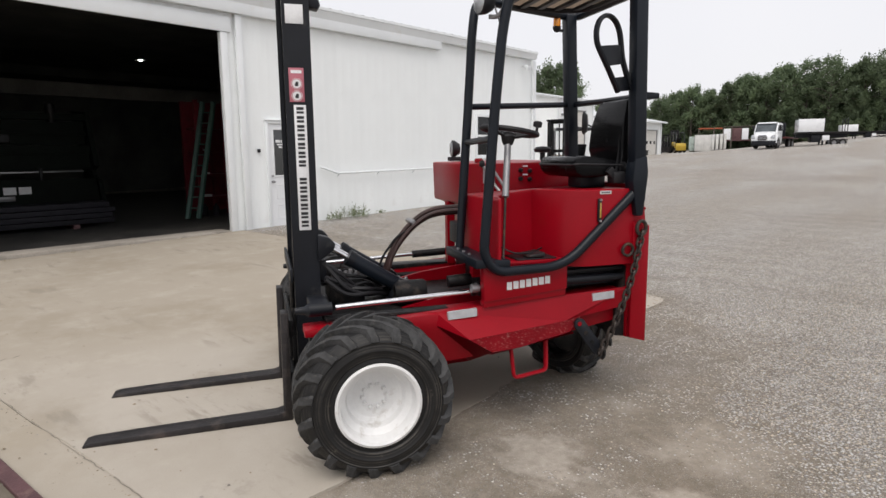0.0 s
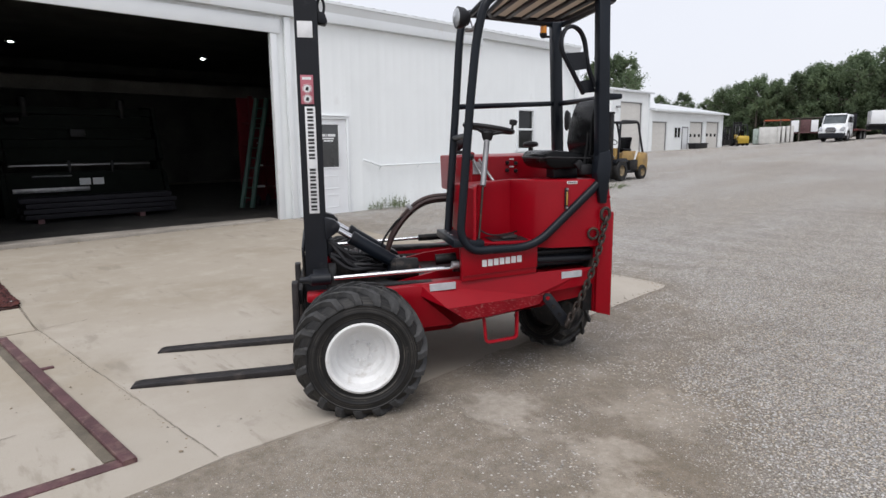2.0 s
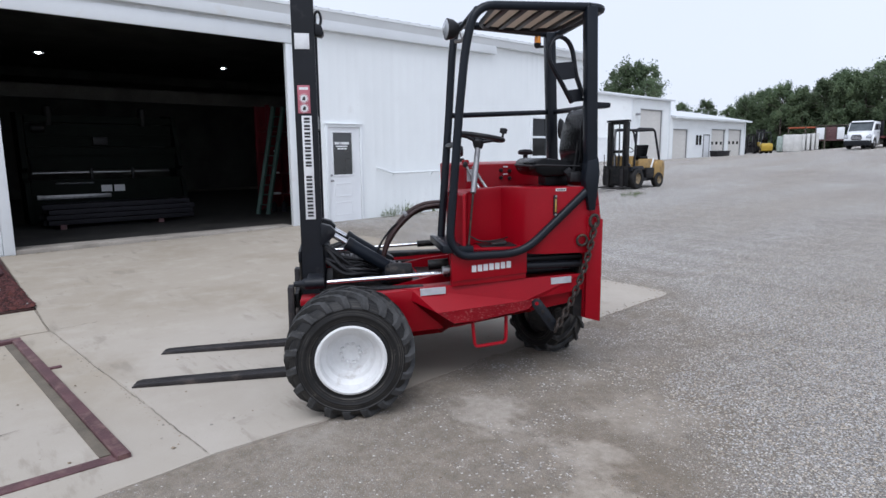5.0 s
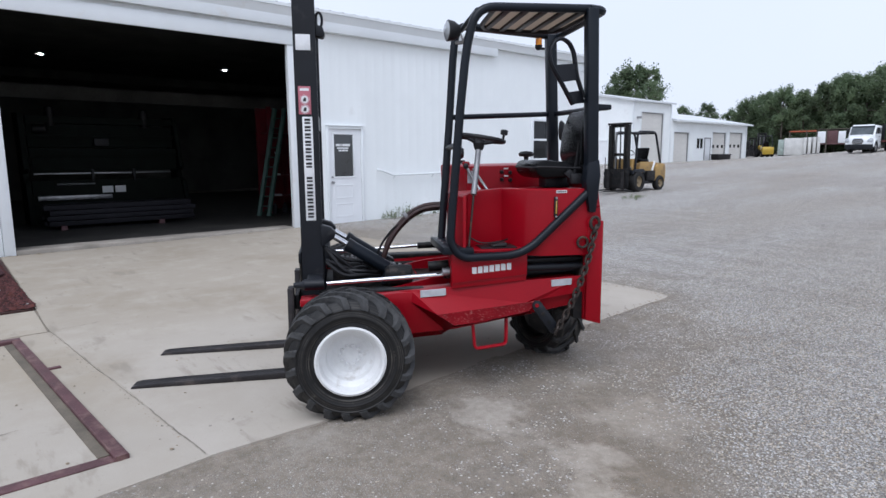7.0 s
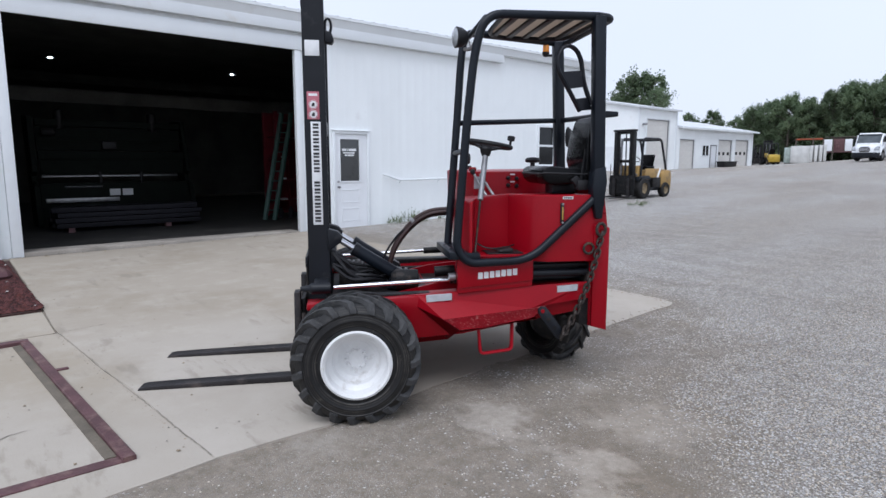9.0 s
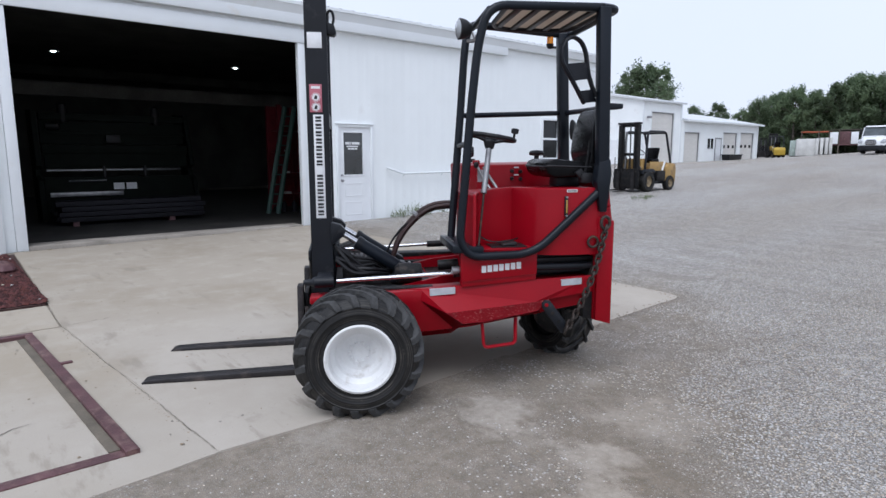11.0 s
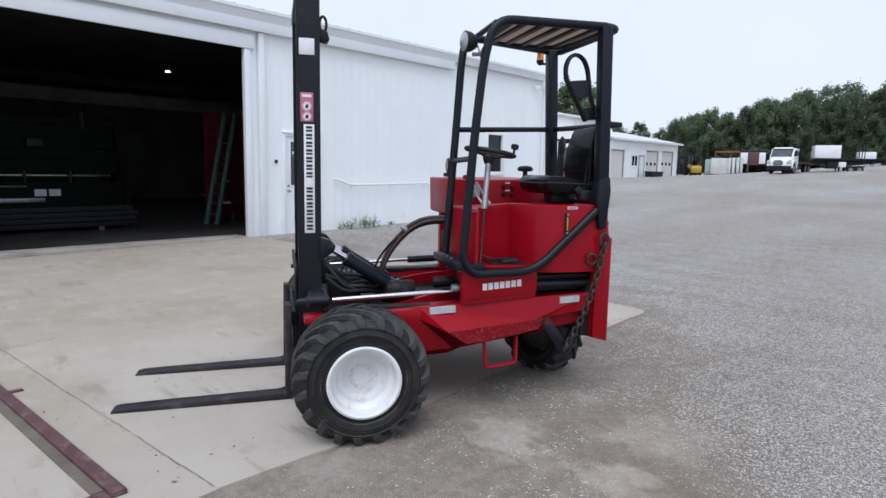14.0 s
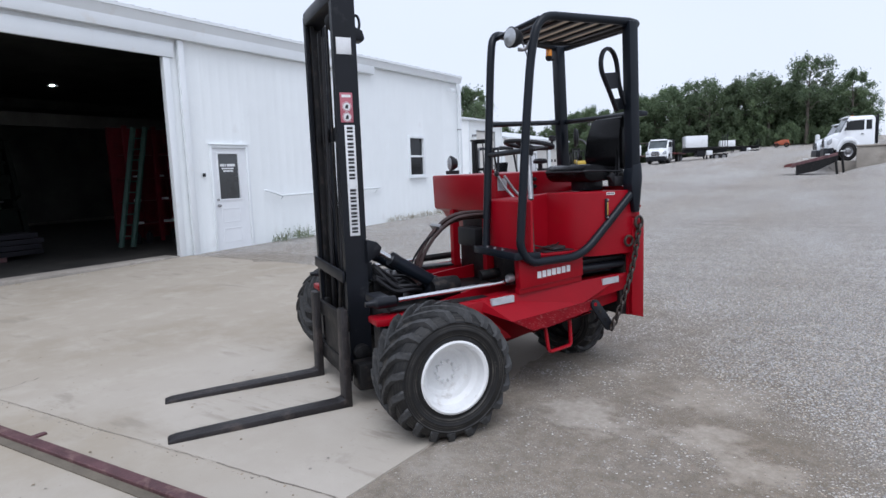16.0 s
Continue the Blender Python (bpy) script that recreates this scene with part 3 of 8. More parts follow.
xs = sorted({*[-700, -400, -200, -120, -80, -60], *[-45 + 1.5 * i for i in range(57)], *[-6 + 0.5 * i for i in range(25)], -11.0, -11.2, -26.8, 50, 70, 120, 250, 700})
ys = sorted({*[-700, -400, -150, -60, -30, -15], *[-8 + 0.5 * i for i in range(44)], *[14 + 2 * i for i in range(62)], 160, 250, 450, 900})
gv = [(x, y, terrain(x, y) + 0.006 * noise.noise((x * 0.6, y * 0.6, 0)) - (0.5 if -26.9 < x < -11.1 and -8.6 < y < 16.6 else 0.0)) for y in ys for x in xs]
nx = len(xs)
gf = [(j * nx + i, j * nx + i + 1, (j + 1) * nx + i + 1, (j + 1) * nx + i) for j in range(len(ys) - 1) for i in range(nx - 1)]
thing("ground", Matrix.Identity(4), "grey gravel yard with tan compacted dirt patches", "ground", "", "structure", raw("ground", gv, gf, YARD, True))


def slab(name, edge, lift, mat, label, thick=0.12, cell=0.35, wobble=0.0):
    """A concrete slab over the yard: outline edge (counter-clockwise), following the ground at height lift."""
    bm = bmesh.new()
    verts = []
    for i, p in enumerate(edge):
        q = edge[(i + 1) % len(edge)]
        steps = max(1, int((Vector(q) - Vector(p)).length / cell))
        for s in range(steps):
            t = s / steps
            x, y = p[0] + (q[0] - p[0]) * t, p[1] + (q[1] - p[1]) * t
            w = wobble * noise.noise((x * 1.7, y * 1.7, 3.0)) + wobble * 0.5 * noise.noise((x * 7, y * 7, 5.0))
            verts.append(bm.verts.new((x + w, y + w, 0)))
    f = bm.faces.new(verts)
    bmesh.ops.triangulate(bm, faces=[f])
    ext = bmesh.ops.extrude_face_region(bm, geom=bm.faces[:])
    top = [e for e in ext["geom"] if isinstance(e, bmesh.types.BMVert)]
    for v in top:
        v.co.z = 1.0
    for v in bm.verts:
        v.co.z = terrain(v.co.x, v.co.y) + (lift if v.co.z > 0.5 else lift - thick)
    bmesh.ops.recalc_face_normals(bm, faces=bm.faces[:])
    return solid(name, bm, mat, label, "pavement", "structure", smooth=20)


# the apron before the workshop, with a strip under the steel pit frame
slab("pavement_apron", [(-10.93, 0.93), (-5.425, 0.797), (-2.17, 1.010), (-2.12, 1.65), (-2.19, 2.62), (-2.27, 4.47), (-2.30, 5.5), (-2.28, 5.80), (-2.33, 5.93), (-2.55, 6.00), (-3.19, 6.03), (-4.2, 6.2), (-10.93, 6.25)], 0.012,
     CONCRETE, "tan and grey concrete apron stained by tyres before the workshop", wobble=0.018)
slab("pavement_strip", [(-5.42, -6.0), (-2.22, -6.0), (-2.14, -2.0), (-2.11, 0.3), (-2.13, 0.53), (-2.15, 0.75), (-2.17, 1.0098), (-5.42, 0.7968)], 0.0105, CONCRETE_PALE, "pale concrete pavement strip round a steel pit frame", wobble=0.03)


def drift(name, x0, x1, y0, y1, height, label, cell=0.05):
    """Dirt blown and driven over an edge: a low uneven heap that thins out to nothing at its rim."""
    nx_, ny_ = int((x1 - x0) / cell), int((y1 - y0) / cell)
    vv = []
    for j in range(ny_ + 1):
        for i in range(nx_ + 1):
            x, y = x0 + (x1 - x0) * i / nx_, y0 + (y1 - y0) * j / ny_
            u, w = 2 * i / nx_ - 1, 2 * j / ny_ - 1
            fall = (1 - u * u) * (1 - w * w)
            z = height * (fall ** 0.5 * 1.5 - 0.42) + 0.010 * noise.noise((x * 2.2, y * 2.2, 7.0)) + 0.005 * noise.noise((x * 8, y * 8, 2.0))
            vv.append((x, y, terrain(x, y) + min(z, 0.020) - 0.004))
    ff = [(j * (nx_ + 1) + i, j * (nx_ + 1) + i + 1, (j + 1) * (nx_ + 1) + i + 1, (j + 1) * (nx_ + 1) + i) for j in range(ny_) for i in range(nx_)]
    return thing(name, Matrix.Identity(4), label, "dirt", "", "structure", raw(name, vv, ff, YARD, True))


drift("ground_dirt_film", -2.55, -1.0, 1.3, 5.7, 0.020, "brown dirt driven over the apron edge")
drift("ground_dirt_strip", -11.0, -3.0, 5.95, 7.2, 0.022, "tan dirt drift along the apron edge", 0.08)
drift("ground_dirt_verge", -2.55, -1.4, -2.0, 0.9, 0.016, "thin dirt along the pavement strip")


def crack(points, width, jitter=0.018):
    """A thin wandering crack filled with dirt."""
    rd = random.Random(len(points) + int(abs(points[0][0]) * 100))
    line = []
    for p, q in zip(points, points[1:]):
        for i in range(10):
            t = i / 10
            line.append((p[0] + (q[0] - p[0]) * t + rd.uniform(-jitter, jitter), p[1] + (q[1] - p[1]) * t + rd.uniform(-jitter, jitter)))
    line.append(points[-1])
    vv, ff = [], []
    for i, (x, y) in enumerate(line):
        w = width * rd.uniform(0.4, 1.0)
        z = terrain(x, y) + 0.0145
        vv += [(x - w, y - w, z), (x + w, y + w, z)]
        if i:
            ff.append((2 * i - 2, 2 * i - 1, 2 * i + 1, 2 * i))
    return vv, ff


for pts, w in (([(-4.85, 1.72), (-4.55, 1.93), (-4.3, 1.95), (-4.0, 2.06)], 0.003), ([(-5.44, 0.81), (-5.49, 1.2), (-5.40, 1.9)], 0.004), ([(-5.40, 1.9), (-5.5, 2.7)], 0.002), ([(-5.42, 0.797), (-4.9, 0.831), (-4.5, 0.857), (-4.2, 0.877)], 0.0025), ([(-4.05, 0.886), (-3.5, 0.922), (-3.1, 0.949)], 0.003), ([(-3.0, 0.955), (-2.6, 0.981), (-2.2, 1.008)], 0.004), ([(-8.9, 1.2), (-8.2, 2.2), (-8.4, 3.6), (-7.6, 5.2)], 0.003), ([(-3.2, 0.3), (-2.9, -0.4), (-3.1, -1.2)], 0.003)):
    vv, ff = crack(pts, w, 0.005 if 0.79 < pts[0][1] < 0.96 and pts[0][0] > -5.43 else 0.018)
    thing("slab_crack", Matrix.Identity(4), "thin dirt-filled crack in the concrete", "crack", "", "structure", raw("slab_crack", vv, ff, SOIL))
slab("pavement_border", [(-6.45, -6.0), (-5.45, -6.0), (-5.45, 0.775), (-6.45, 0.80)], 0.011, CONCRETE_PALE, "pale concrete border beside the lava rock bed")

# ---- the workshop ----
WX = -11.03          # outer face of the front wall
OY0, OY1, OZ = 1.15, 6.07, 3.87   # the big doorway
WY0, WY1, EAVE = -9.0, 16.80, 4.53


def ribbed_sheet(w, h, ribs=4, depth=0.0022):
    """A steel siding sheet, w wide along y and h high, with trapezoid ribs that stand out along x."""
    bm = bmesh.new()
    prof = [(0.0, 0.0)]
    step = w / ribs
    for i in range(ribs):
        y = i * step
        prof += [(y + step * 0.40, 0.0), (y + step * 0.46, depth), (y + step * 0.62, depth), (y + step * 0.68, 0.0)]
    prof.append((w, 0.0))
    lo = [bm.verts.new((x, y, 0)) for y, x in prof]
    hi = [bm.verts.new((x, y, h)) for y, x in prof]
    bl = [bm.verts.new((-0.012, y, 0)) for y, x in prof]
    bh = [bm.verts.new((-0.012, y, h)) for y, x in prof]
    n = len(prof)
    for i in range(n - 1):
        bm.faces.new((lo[i], lo[i + 1], hi[i + 1], hi[i]))
        bm.faces.new((bl[i + 1], bl[i], bh[i], bh[i + 1]))
        bm.faces.new((hi[i], hi[i + 1], bh[i + 1], bh[i]))
    bm.faces.new((lo[0], hi[0], bh[0], bl[0]))
    bm.faces.new((lo[-1], bl[-1], bh[-1], hi[-1]))
    return bm


def wall_piece(name, y0, y1, z0, z1, label):
    """A backing wall with ribbed steel sheets hung on it."""
    core = span((WX - 0.16, y0, z0), (WX - 0.014, y1, z1))
    ob = solid(name, core, SIDING, label, "wall", "structure")
    n = max(1, round((y1 - y0) / 0.914))
    w = (y1 - y0) / n
    me = mesh_of("sheet", ribbed_sheet(w, z1 - z0), SIDING, 20)
    for i in range(n):
        part("sheet", me, None, ob, at=Matrix.Translation((WX, y0 + i * w, z0)))
    return ob


wall_piece("wall_front_a", WY0, OY0 - 0.165, -0.1, EAVE, "white ribbed steel wall beside the doorway")
wall_piece("wall_front_b", OY1 + 0.145, 7.0 - 0.04, -0.1, EAVE, "white ribbed steel wall between doorway and door")
wall_piece("wall_front_c", 7.88, 13.76, 0.0, EAVE, "white ribbed steel wall with a handrail")
wall_piece("wall_front_d", 14.60, WY1, 0.0, EAVE, "white ribbed steel wall end")
wall_piece("wall_front_e", OY0 - 0.16, OY1 + 0.14, OZ + 0.02, EAVE, "white ribbed steel wall above the doorway")
wall_piece("wall_front_f", 6.96, 7.88, 2.24, EAVE, "white ribbed steel wall above the door")
wall_piece("wall_front_g", 13.76, 14.60, 2.64, EAVE, "white ribbed steel wall above the window")
wall_piece("wall_front_h", 13.76, 14.60, 0.0, 1.42, "white ribbed steel wall below the window")
BX = -27.0
RIDGE = 6.3
gable = [(WX - 0.02, -0.1), (WX - 0.02, EAVE), ((WX + BX) / 2, RIDGE), (BX, EAVE), (BX, -0.1)]
solid("wall_gable_north", prism([(p[0], p[1]) for p in gable], WY1 - 0.16, WY1, "y"), SIDING, "white steel gable wall of the workshop", "wall", "structure")
solid("wall_gable_south", prism([(p[0], p[1]) for p in gable], WY0, WY0 + 0.16, "y"), SIDING, "white steel gable wall of the workshop", "wall", "structure")
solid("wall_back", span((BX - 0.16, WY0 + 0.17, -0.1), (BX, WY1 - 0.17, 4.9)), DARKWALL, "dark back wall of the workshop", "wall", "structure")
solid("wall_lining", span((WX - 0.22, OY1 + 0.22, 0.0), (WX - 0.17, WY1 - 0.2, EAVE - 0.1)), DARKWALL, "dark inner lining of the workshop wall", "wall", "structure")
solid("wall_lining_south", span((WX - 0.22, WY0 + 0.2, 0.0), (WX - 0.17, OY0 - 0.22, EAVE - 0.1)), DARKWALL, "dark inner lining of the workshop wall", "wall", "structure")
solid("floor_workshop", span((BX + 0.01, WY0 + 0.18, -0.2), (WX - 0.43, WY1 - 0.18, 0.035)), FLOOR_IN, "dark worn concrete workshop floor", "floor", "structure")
solid("threshold", span((WX - 0.42, OY0 - 0.005, -0.1), (WX + 0.045, OY1 + 0.004, 0.088), 0.014), BLOCK, "chipped pale concrete threshold of the doorway", "threshold", "structure")
step = [(WX - 0.24, 4.44), (WX - 0.24, 4.50), (WX - 1.6, 4.50), (WX - 1.6, 4.83), (BX + 1.6, 4.83), (BX + 1.6, 4.50), (BX + 0.01, 4.50), (BX + 0.01, 4.44), (BX + 1.66, 4.44), (BX + 1.66, 4.75), (WX - 1.66, 4.75), (WX - 1.66, 4.44)]
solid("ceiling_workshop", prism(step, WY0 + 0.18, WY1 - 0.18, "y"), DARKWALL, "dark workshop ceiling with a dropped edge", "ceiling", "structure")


def roof_sheet(run, rise, w, ribs=3):
    """A ribbed roofing sheet rising along -x."""
    bm = bmesh.new()
    prof, step = [], w / ribs
    for i in range(ribs):
        y = i * step
        prof += [(y, 0.0), (y + step * 0.72, 0.0), (y + step * 0.78, 0.03), (y + step * 0.92, 0.03), (y + step * 0.98, 0.0)]
    prof.append((w, 0.0))
    rows = [[bm.verts.new((x, y, z + h)) for y, h in prof] for x, z in ((0, 0), (-run, rise), (-run, rise - 0.02), (0, -0.02))]
    for a, b in zip(rows, rows[1:] + rows[:1]):
        for i in range(len(prof) - 1):
            bm.faces.new((a[i], a[i + 1], b[i + 1], b[i]))
    for i in (0, -1):
        bm.faces.new([row[i] for row in rows])
    bmesh.ops.recalc_face_normals(bm, faces=bm.faces[:])
    return bm


roof = thing("roof_workshop", Matrix.Identity(4), "grey ribbed steel roof of the workshop", "roof", "", "structure")
half = (WX - BX) / 2 + 0.2
n_sheets = 28
sheet_w = (WY1 - WY0 + 0.02) / n_sheets
east = mesh_of("sheet", roof_sheet(half, RIDGE - EAVE, sheet_w), ROOF, 20)
west = mesh_of("sheet", roof_sheet(half, RIDGE - EAVE, sheet_w), ROOF, 20)
# dark plates at the rib ends stand in for shade in the open ribs
rib_ends = bmesh.new()
for i in range(3):
    y = i * sheet_w / 3
    prism([(y + sheet_w * 0.24, 0.0), (y + sheet_w * 0.262, 0.028), (y + sheet_w * 0.305, 0.028), (y + sheet_w * 0.325, 0.0)], 0.0, 0.004, "x", rib_ends)
rib_shade = mesh_of("rib_closure", rib_ends, STEEL, 0)
for i in range(n_sheets):
    part("sheet", east, None, roof, at=Matrix.Translation((WX + 0.2, WY0 - 0.2 + i * sheet_w, EAVE + 0.075)))
    part("rib_closure", rib_shade, None, roof, at=Matrix.Translation((WX + 0.203, WY0 - 0.2 + i * sheet_w, EAVE + 0.075)))
    part("sheet", west, None, roof, at=pose(BX - 0.2, WY0 - 0.2 + (i + 1) * sheet_w, EAVE + 0.06, 0, 0, 180))

# gutter, track cover and trims along the eave and the doorway
gut = [(WX + 0.03, EAVE - 0.13), (WX + 0.15, EAVE - 0.13), (WX + 0.19, EAVE - 0.02), (WX + 0.21, EAVE + 0.03), (WX + 0.185, EAVE + 0.03), (WX + 0.03, EAVE + 0.0)]
solid("gutter", prism(gut, WY0, WY1 - 0.16, "y"), TRIM, "white steel gutter along the workshop eave", "gutter", "structure")
solid("fascia", span((WX + 0.212, WY0, EAVE + 0.032), (WX + 0.228, WY1 - 0.16, EAVE + 0.090)), TRIM, "white steel drip edge under the roof sheets", "trim", "structure")
solid("trim_track_cover", span((WX + 0.022, WY0, 4.20), (WX + 0.15, 12.2, 4.44), 0.006), TRIM, "white sliding door track cover", "trim", "structure")
solid("trim_header", span((WX + 0.022, OY0 - 0.3, OZ - 0.02), (WX + 0.075, OY1 + 0.22, 4.12), 0.005), TRIM, "white steel header trim over the doorway", "trim", "structure")
solid("trim_jamb", span((WX - 0.05, OY1 + 0.005, -0.05), (WX + 0.06, OY1 + 0.14, OZ - 0.025), 0.005), TRIM, "white steel doorway jamb", "trim", "structure")
solid("trim_jamb_south", span((WX - 0.05, OY0 - 0.16, -0.05), (WX + 0.06, OY0 - 0.005, OZ - 0.025), 0.005), TRIM, "white steel doorway jamb", "trim", "structure")
solid("trim_post", span((WX + 0.02, 6.38, 0.0), (WX + 0.10, 6.50, 4.19), 0.006), TRIM, "white vertical steel trim beside the doorway", "trim", "structure")
solid("trim_post_south", span((WX + 0.02, 0.72, 0.0), (WX + 0.10, 0.84, 4.19), 0.006), TRIM, "white vertical steel trim beside the doorway", "trim", "structure")
solid("trim_corner", span((WX - 0.1, WY1 - 0.12, 0.0), (WX + 0.035, WY1 + 0.03, EAVE - 0.14), 0.005), TRIM, "white steel corner trim", "trim", "structure")
down = thing("downspout", Matrix.Identity(4), "white round downspout at the workshop corner", "downspout")
part("pipe", tube(rounded([(WX + 0.13, WY1 - 0.35, EAVE - 0.15), (WX + 0.13, WY1 - 0.35, EAVE - 0.35), (WX + 0.08, WY1 - 0.22, EAVE - 0.55), (WX + 0.08, WY1 - 0.22, 0.24)], 0.1), 0.04, 10), TRIM, down)
for z in (1.2, 2.9):
    part("clamp", span((WX + 0.03, WY1 - 0.275, z), (WX + 0.13, WY1 - 0.165, z + 0.03)), STEEL, down)
flood = thing("flood_lamp", Matrix.Identity(4), "small white flood lamp under the eave at the corner", "lamp")
part("bracket", rod((WX + 0.02, WY1 - 0.75, 4.16), (WX + 0.18, WY1 - 0.75, 4.16), 0.02, 8), TRIM, flood)
part("lamp_head", prism([(WX + 0.14, 4.20), (WX + 0.30, 4.14), (WX + 0.28, 4.04), (WX + 0.14, 4.10)], WY1 - 0.84, WY1 - 0.66, "y", bev=0.008), TRIM, flood)

# handrail pipe on the wall
rail = thing("wall_handrail", Matrix.Identity(4), "white pipe handrail along the wall", "handrail")
part("pipe", tube(rounded([(WX + 0.06, 8.26, 1.27), (WX + 0.10, 8.36, 1.24), (WX + 0.10, 8.70, 1.13), (WX + 0.10, 12.25, 1.17), (WX + 0.05, 12.32, 1.17)], 0.06), 0.024, 10), TRIM, rail)
for y in (8.6, 9.8, 11.0, 12.0):
    part("bracket", rod((WX + 0.015, y + 0.15, 1.06), (WX + 0.10, y + 0.15, 1.125), 0.012, 8), TRIM, rail)
solid("junction_box", span((WX + 0.019, 6.74, 1.60), (WX + 0.05, 6.80, 1.67), 0.006), PLASTIC, "small black doorbell box on the wall", "box")

# the side door
D0, D1, DB, DT = 7.0, 7.84, 0.075, 2.20
door = thing("door_1", Matrix.Identity(4), "white half-glazed steel entrance door, closed", "door", "", "structure")
for y0, y1, z0, z1 in ((D0 - 0.06, D0, 0.02, DT + 0.04), (D1, D1 + 0.06, 0.02, DT + 0.04), (D0, D1, DT - 0.02, DT + 0.04)):
    part("door_frame", span((WX - 0.14, y0, z0), (WX + 0.045, y1, z1), 0.004), TRIM, door)
part("drip_cap", span((WX + 0.0, D0 - 0.075, DT + 0.042), (WX + 0.07, D1 + 0.075, DT + 0.062), 0.004), TRIM, door)
G0, G1, GB, GT = 7.13, 7.63, 1.13, 2.06
leaf = part("leaf", span((WX - 0.03, D0 + 0.005, DB), (WX + 0.01, G0, DT - 0.025)), DOORWHITE, door)
span((WX - 0.03, G1, DB), (WX + 0.01, D1 - 0.005, DT - 0.025), 0, (b := bmesh.new()))
span((WX - 0.03, G0, DB), (WX + 0.01, G1, GB), 0, b)
span((WX - 0.03, G0, GT), (WX + 0.01, G1, DT - 0.025), 0, b)
part("leaf", b, DOORWHITE, door)
for z0, z1 in ((0.22, 0.52), (0.64, 0.94)):
    b = bmesh.new()
    for a0, a1, c0, c1 in ((G0 + 0.02, G1 - 0.02, z0, z0 + 0.02), (G0 + 0.02, G1 - 0.02, z1 - 0.02, z1), (G0 + 0.02, G0 + 0.04, z0 + 0.02, z1 - 0.02), (G1 - 0.04, G1 - 0.02, z0 + 0.02, z1 - 0.02)):
        span((WX + 0.0, a0, c0), (WX + 0.017, a1, c1), 0.004, b)
    part("panel_moulding", b, DOORWHITE, door)
for a0, a1, c0, c1 in ((G0 - 0.03, G1 + 0.03, GB - 0.03, GB), (G0 - 0.03, G1 + 0.03, GT, GT + 0.03), (G0 - 0.03, G0, GB, GT), (G1, G1 + 0.03, GB, GT)):
    part("glazing_bead", span((WX + 0.008, a0, c0), (WX + 0.024, a1, c1), 0.003), DOORWHITE, door)
pane = part("pane", span((WX - 0.016, G0 + 0.001, GB + 0.001), (WX - 0.008, G1 - 0.001, GT - 0.001)), DOORGLASS, door, "dark glass pane with white lettering")
for y0, y1, z0, z1 in ((7.19, 7.30, 1.80, 1.855), (7.315, 7.34, 1.80, 1.855), (7.36, 7.56, 1.80, 1.855), (7.22, 7.52, 1.745, 1.775), (7.26, 7.33, 1.69, 1.725), (7.34, 7.42, 1.69, 1.725), (7.43, 7.50, 1.69, 1.725)):
    part("lettering_bar", span((WX - 0.008, y0, z0), (WX - 0.005, y1, z1)), WHITE_STICKER, pane)
part("door_knob", lathe([(0.0, 0.08), (0.022, 0.078), (0.028, 0.06), (0.02, 0.04), (0.01, 0.03), (0.01, 0.008), (0.03, 0.006), (0.03, 0.0)], 14, "x", c=(WX + 0.01, D0 + 0.07, 1.0)), STEEL, door)
part("deadbolt", lathe([(0.0, 0.02), (0.024, 0.018), (0.026, 0.0)], 14, "x", c=(WX + 0.01, D0 + 0.07, 1.12)), STEEL, door)
part("sill", span((WX - 0.14, D0, -0.05), (WX + 0.08, D1, DB - 0.005), 0.004), CONCRETE_PALE, door)

# the window
win = thing("window_1", Matrix.Identity(4), "white double-hung window with dark panes", "window", "", "structure")
V0, V1, VB, VT = 13.80, 14.56, 1.47, 2.60
for y0, y1, z0, z1 in ((V0 - 0.04, V0 + 0.03, VB - 0.05, VT + 0.04), (V1 - 0.03, V1 + 0.04, VB - 0.05, VT + 0.04), (V0 + 0.03, V1 - 0.03, VT - 0.03, VT + 0.04), (V0 + 0.03, V1 - 0.03, VB - 0.05, VB + 0.02)):
    part("window_frame", span((WX - 0.14, y0, z0), (WX + 0.05, y1, z1), 0.004), TRIM, win)
MID = (VB + VT) / 2
part("meeting_rail", span((WX - 0.05, V0 + 0.03, MID - 0.03), (WX + 0.02, V1 - 0.03, MID + 0.03), 0.004), TRIM, win)
part("pane", span((WX - 0.03, V0 + 0.03, VB + 0.02), (WX - 0.022, V1 - 0.03, MID - 0.03)), DARKGLASS, win)
part("pane", span((WX - 0.045, V0 + 0.03, MID + 0.03), (WX - 0.037, V1 - 0.03, VT - 0.03)), DARKGLASS, win)
part("window_sill", span((WX + 0.02, V0 - 0.07, VB - 0.085), (WX + 0.10, V1 + 0.07, VB - 0.052), 0.004), TRIM, win)

# ---- inside the workshop ----
FL = 0.035


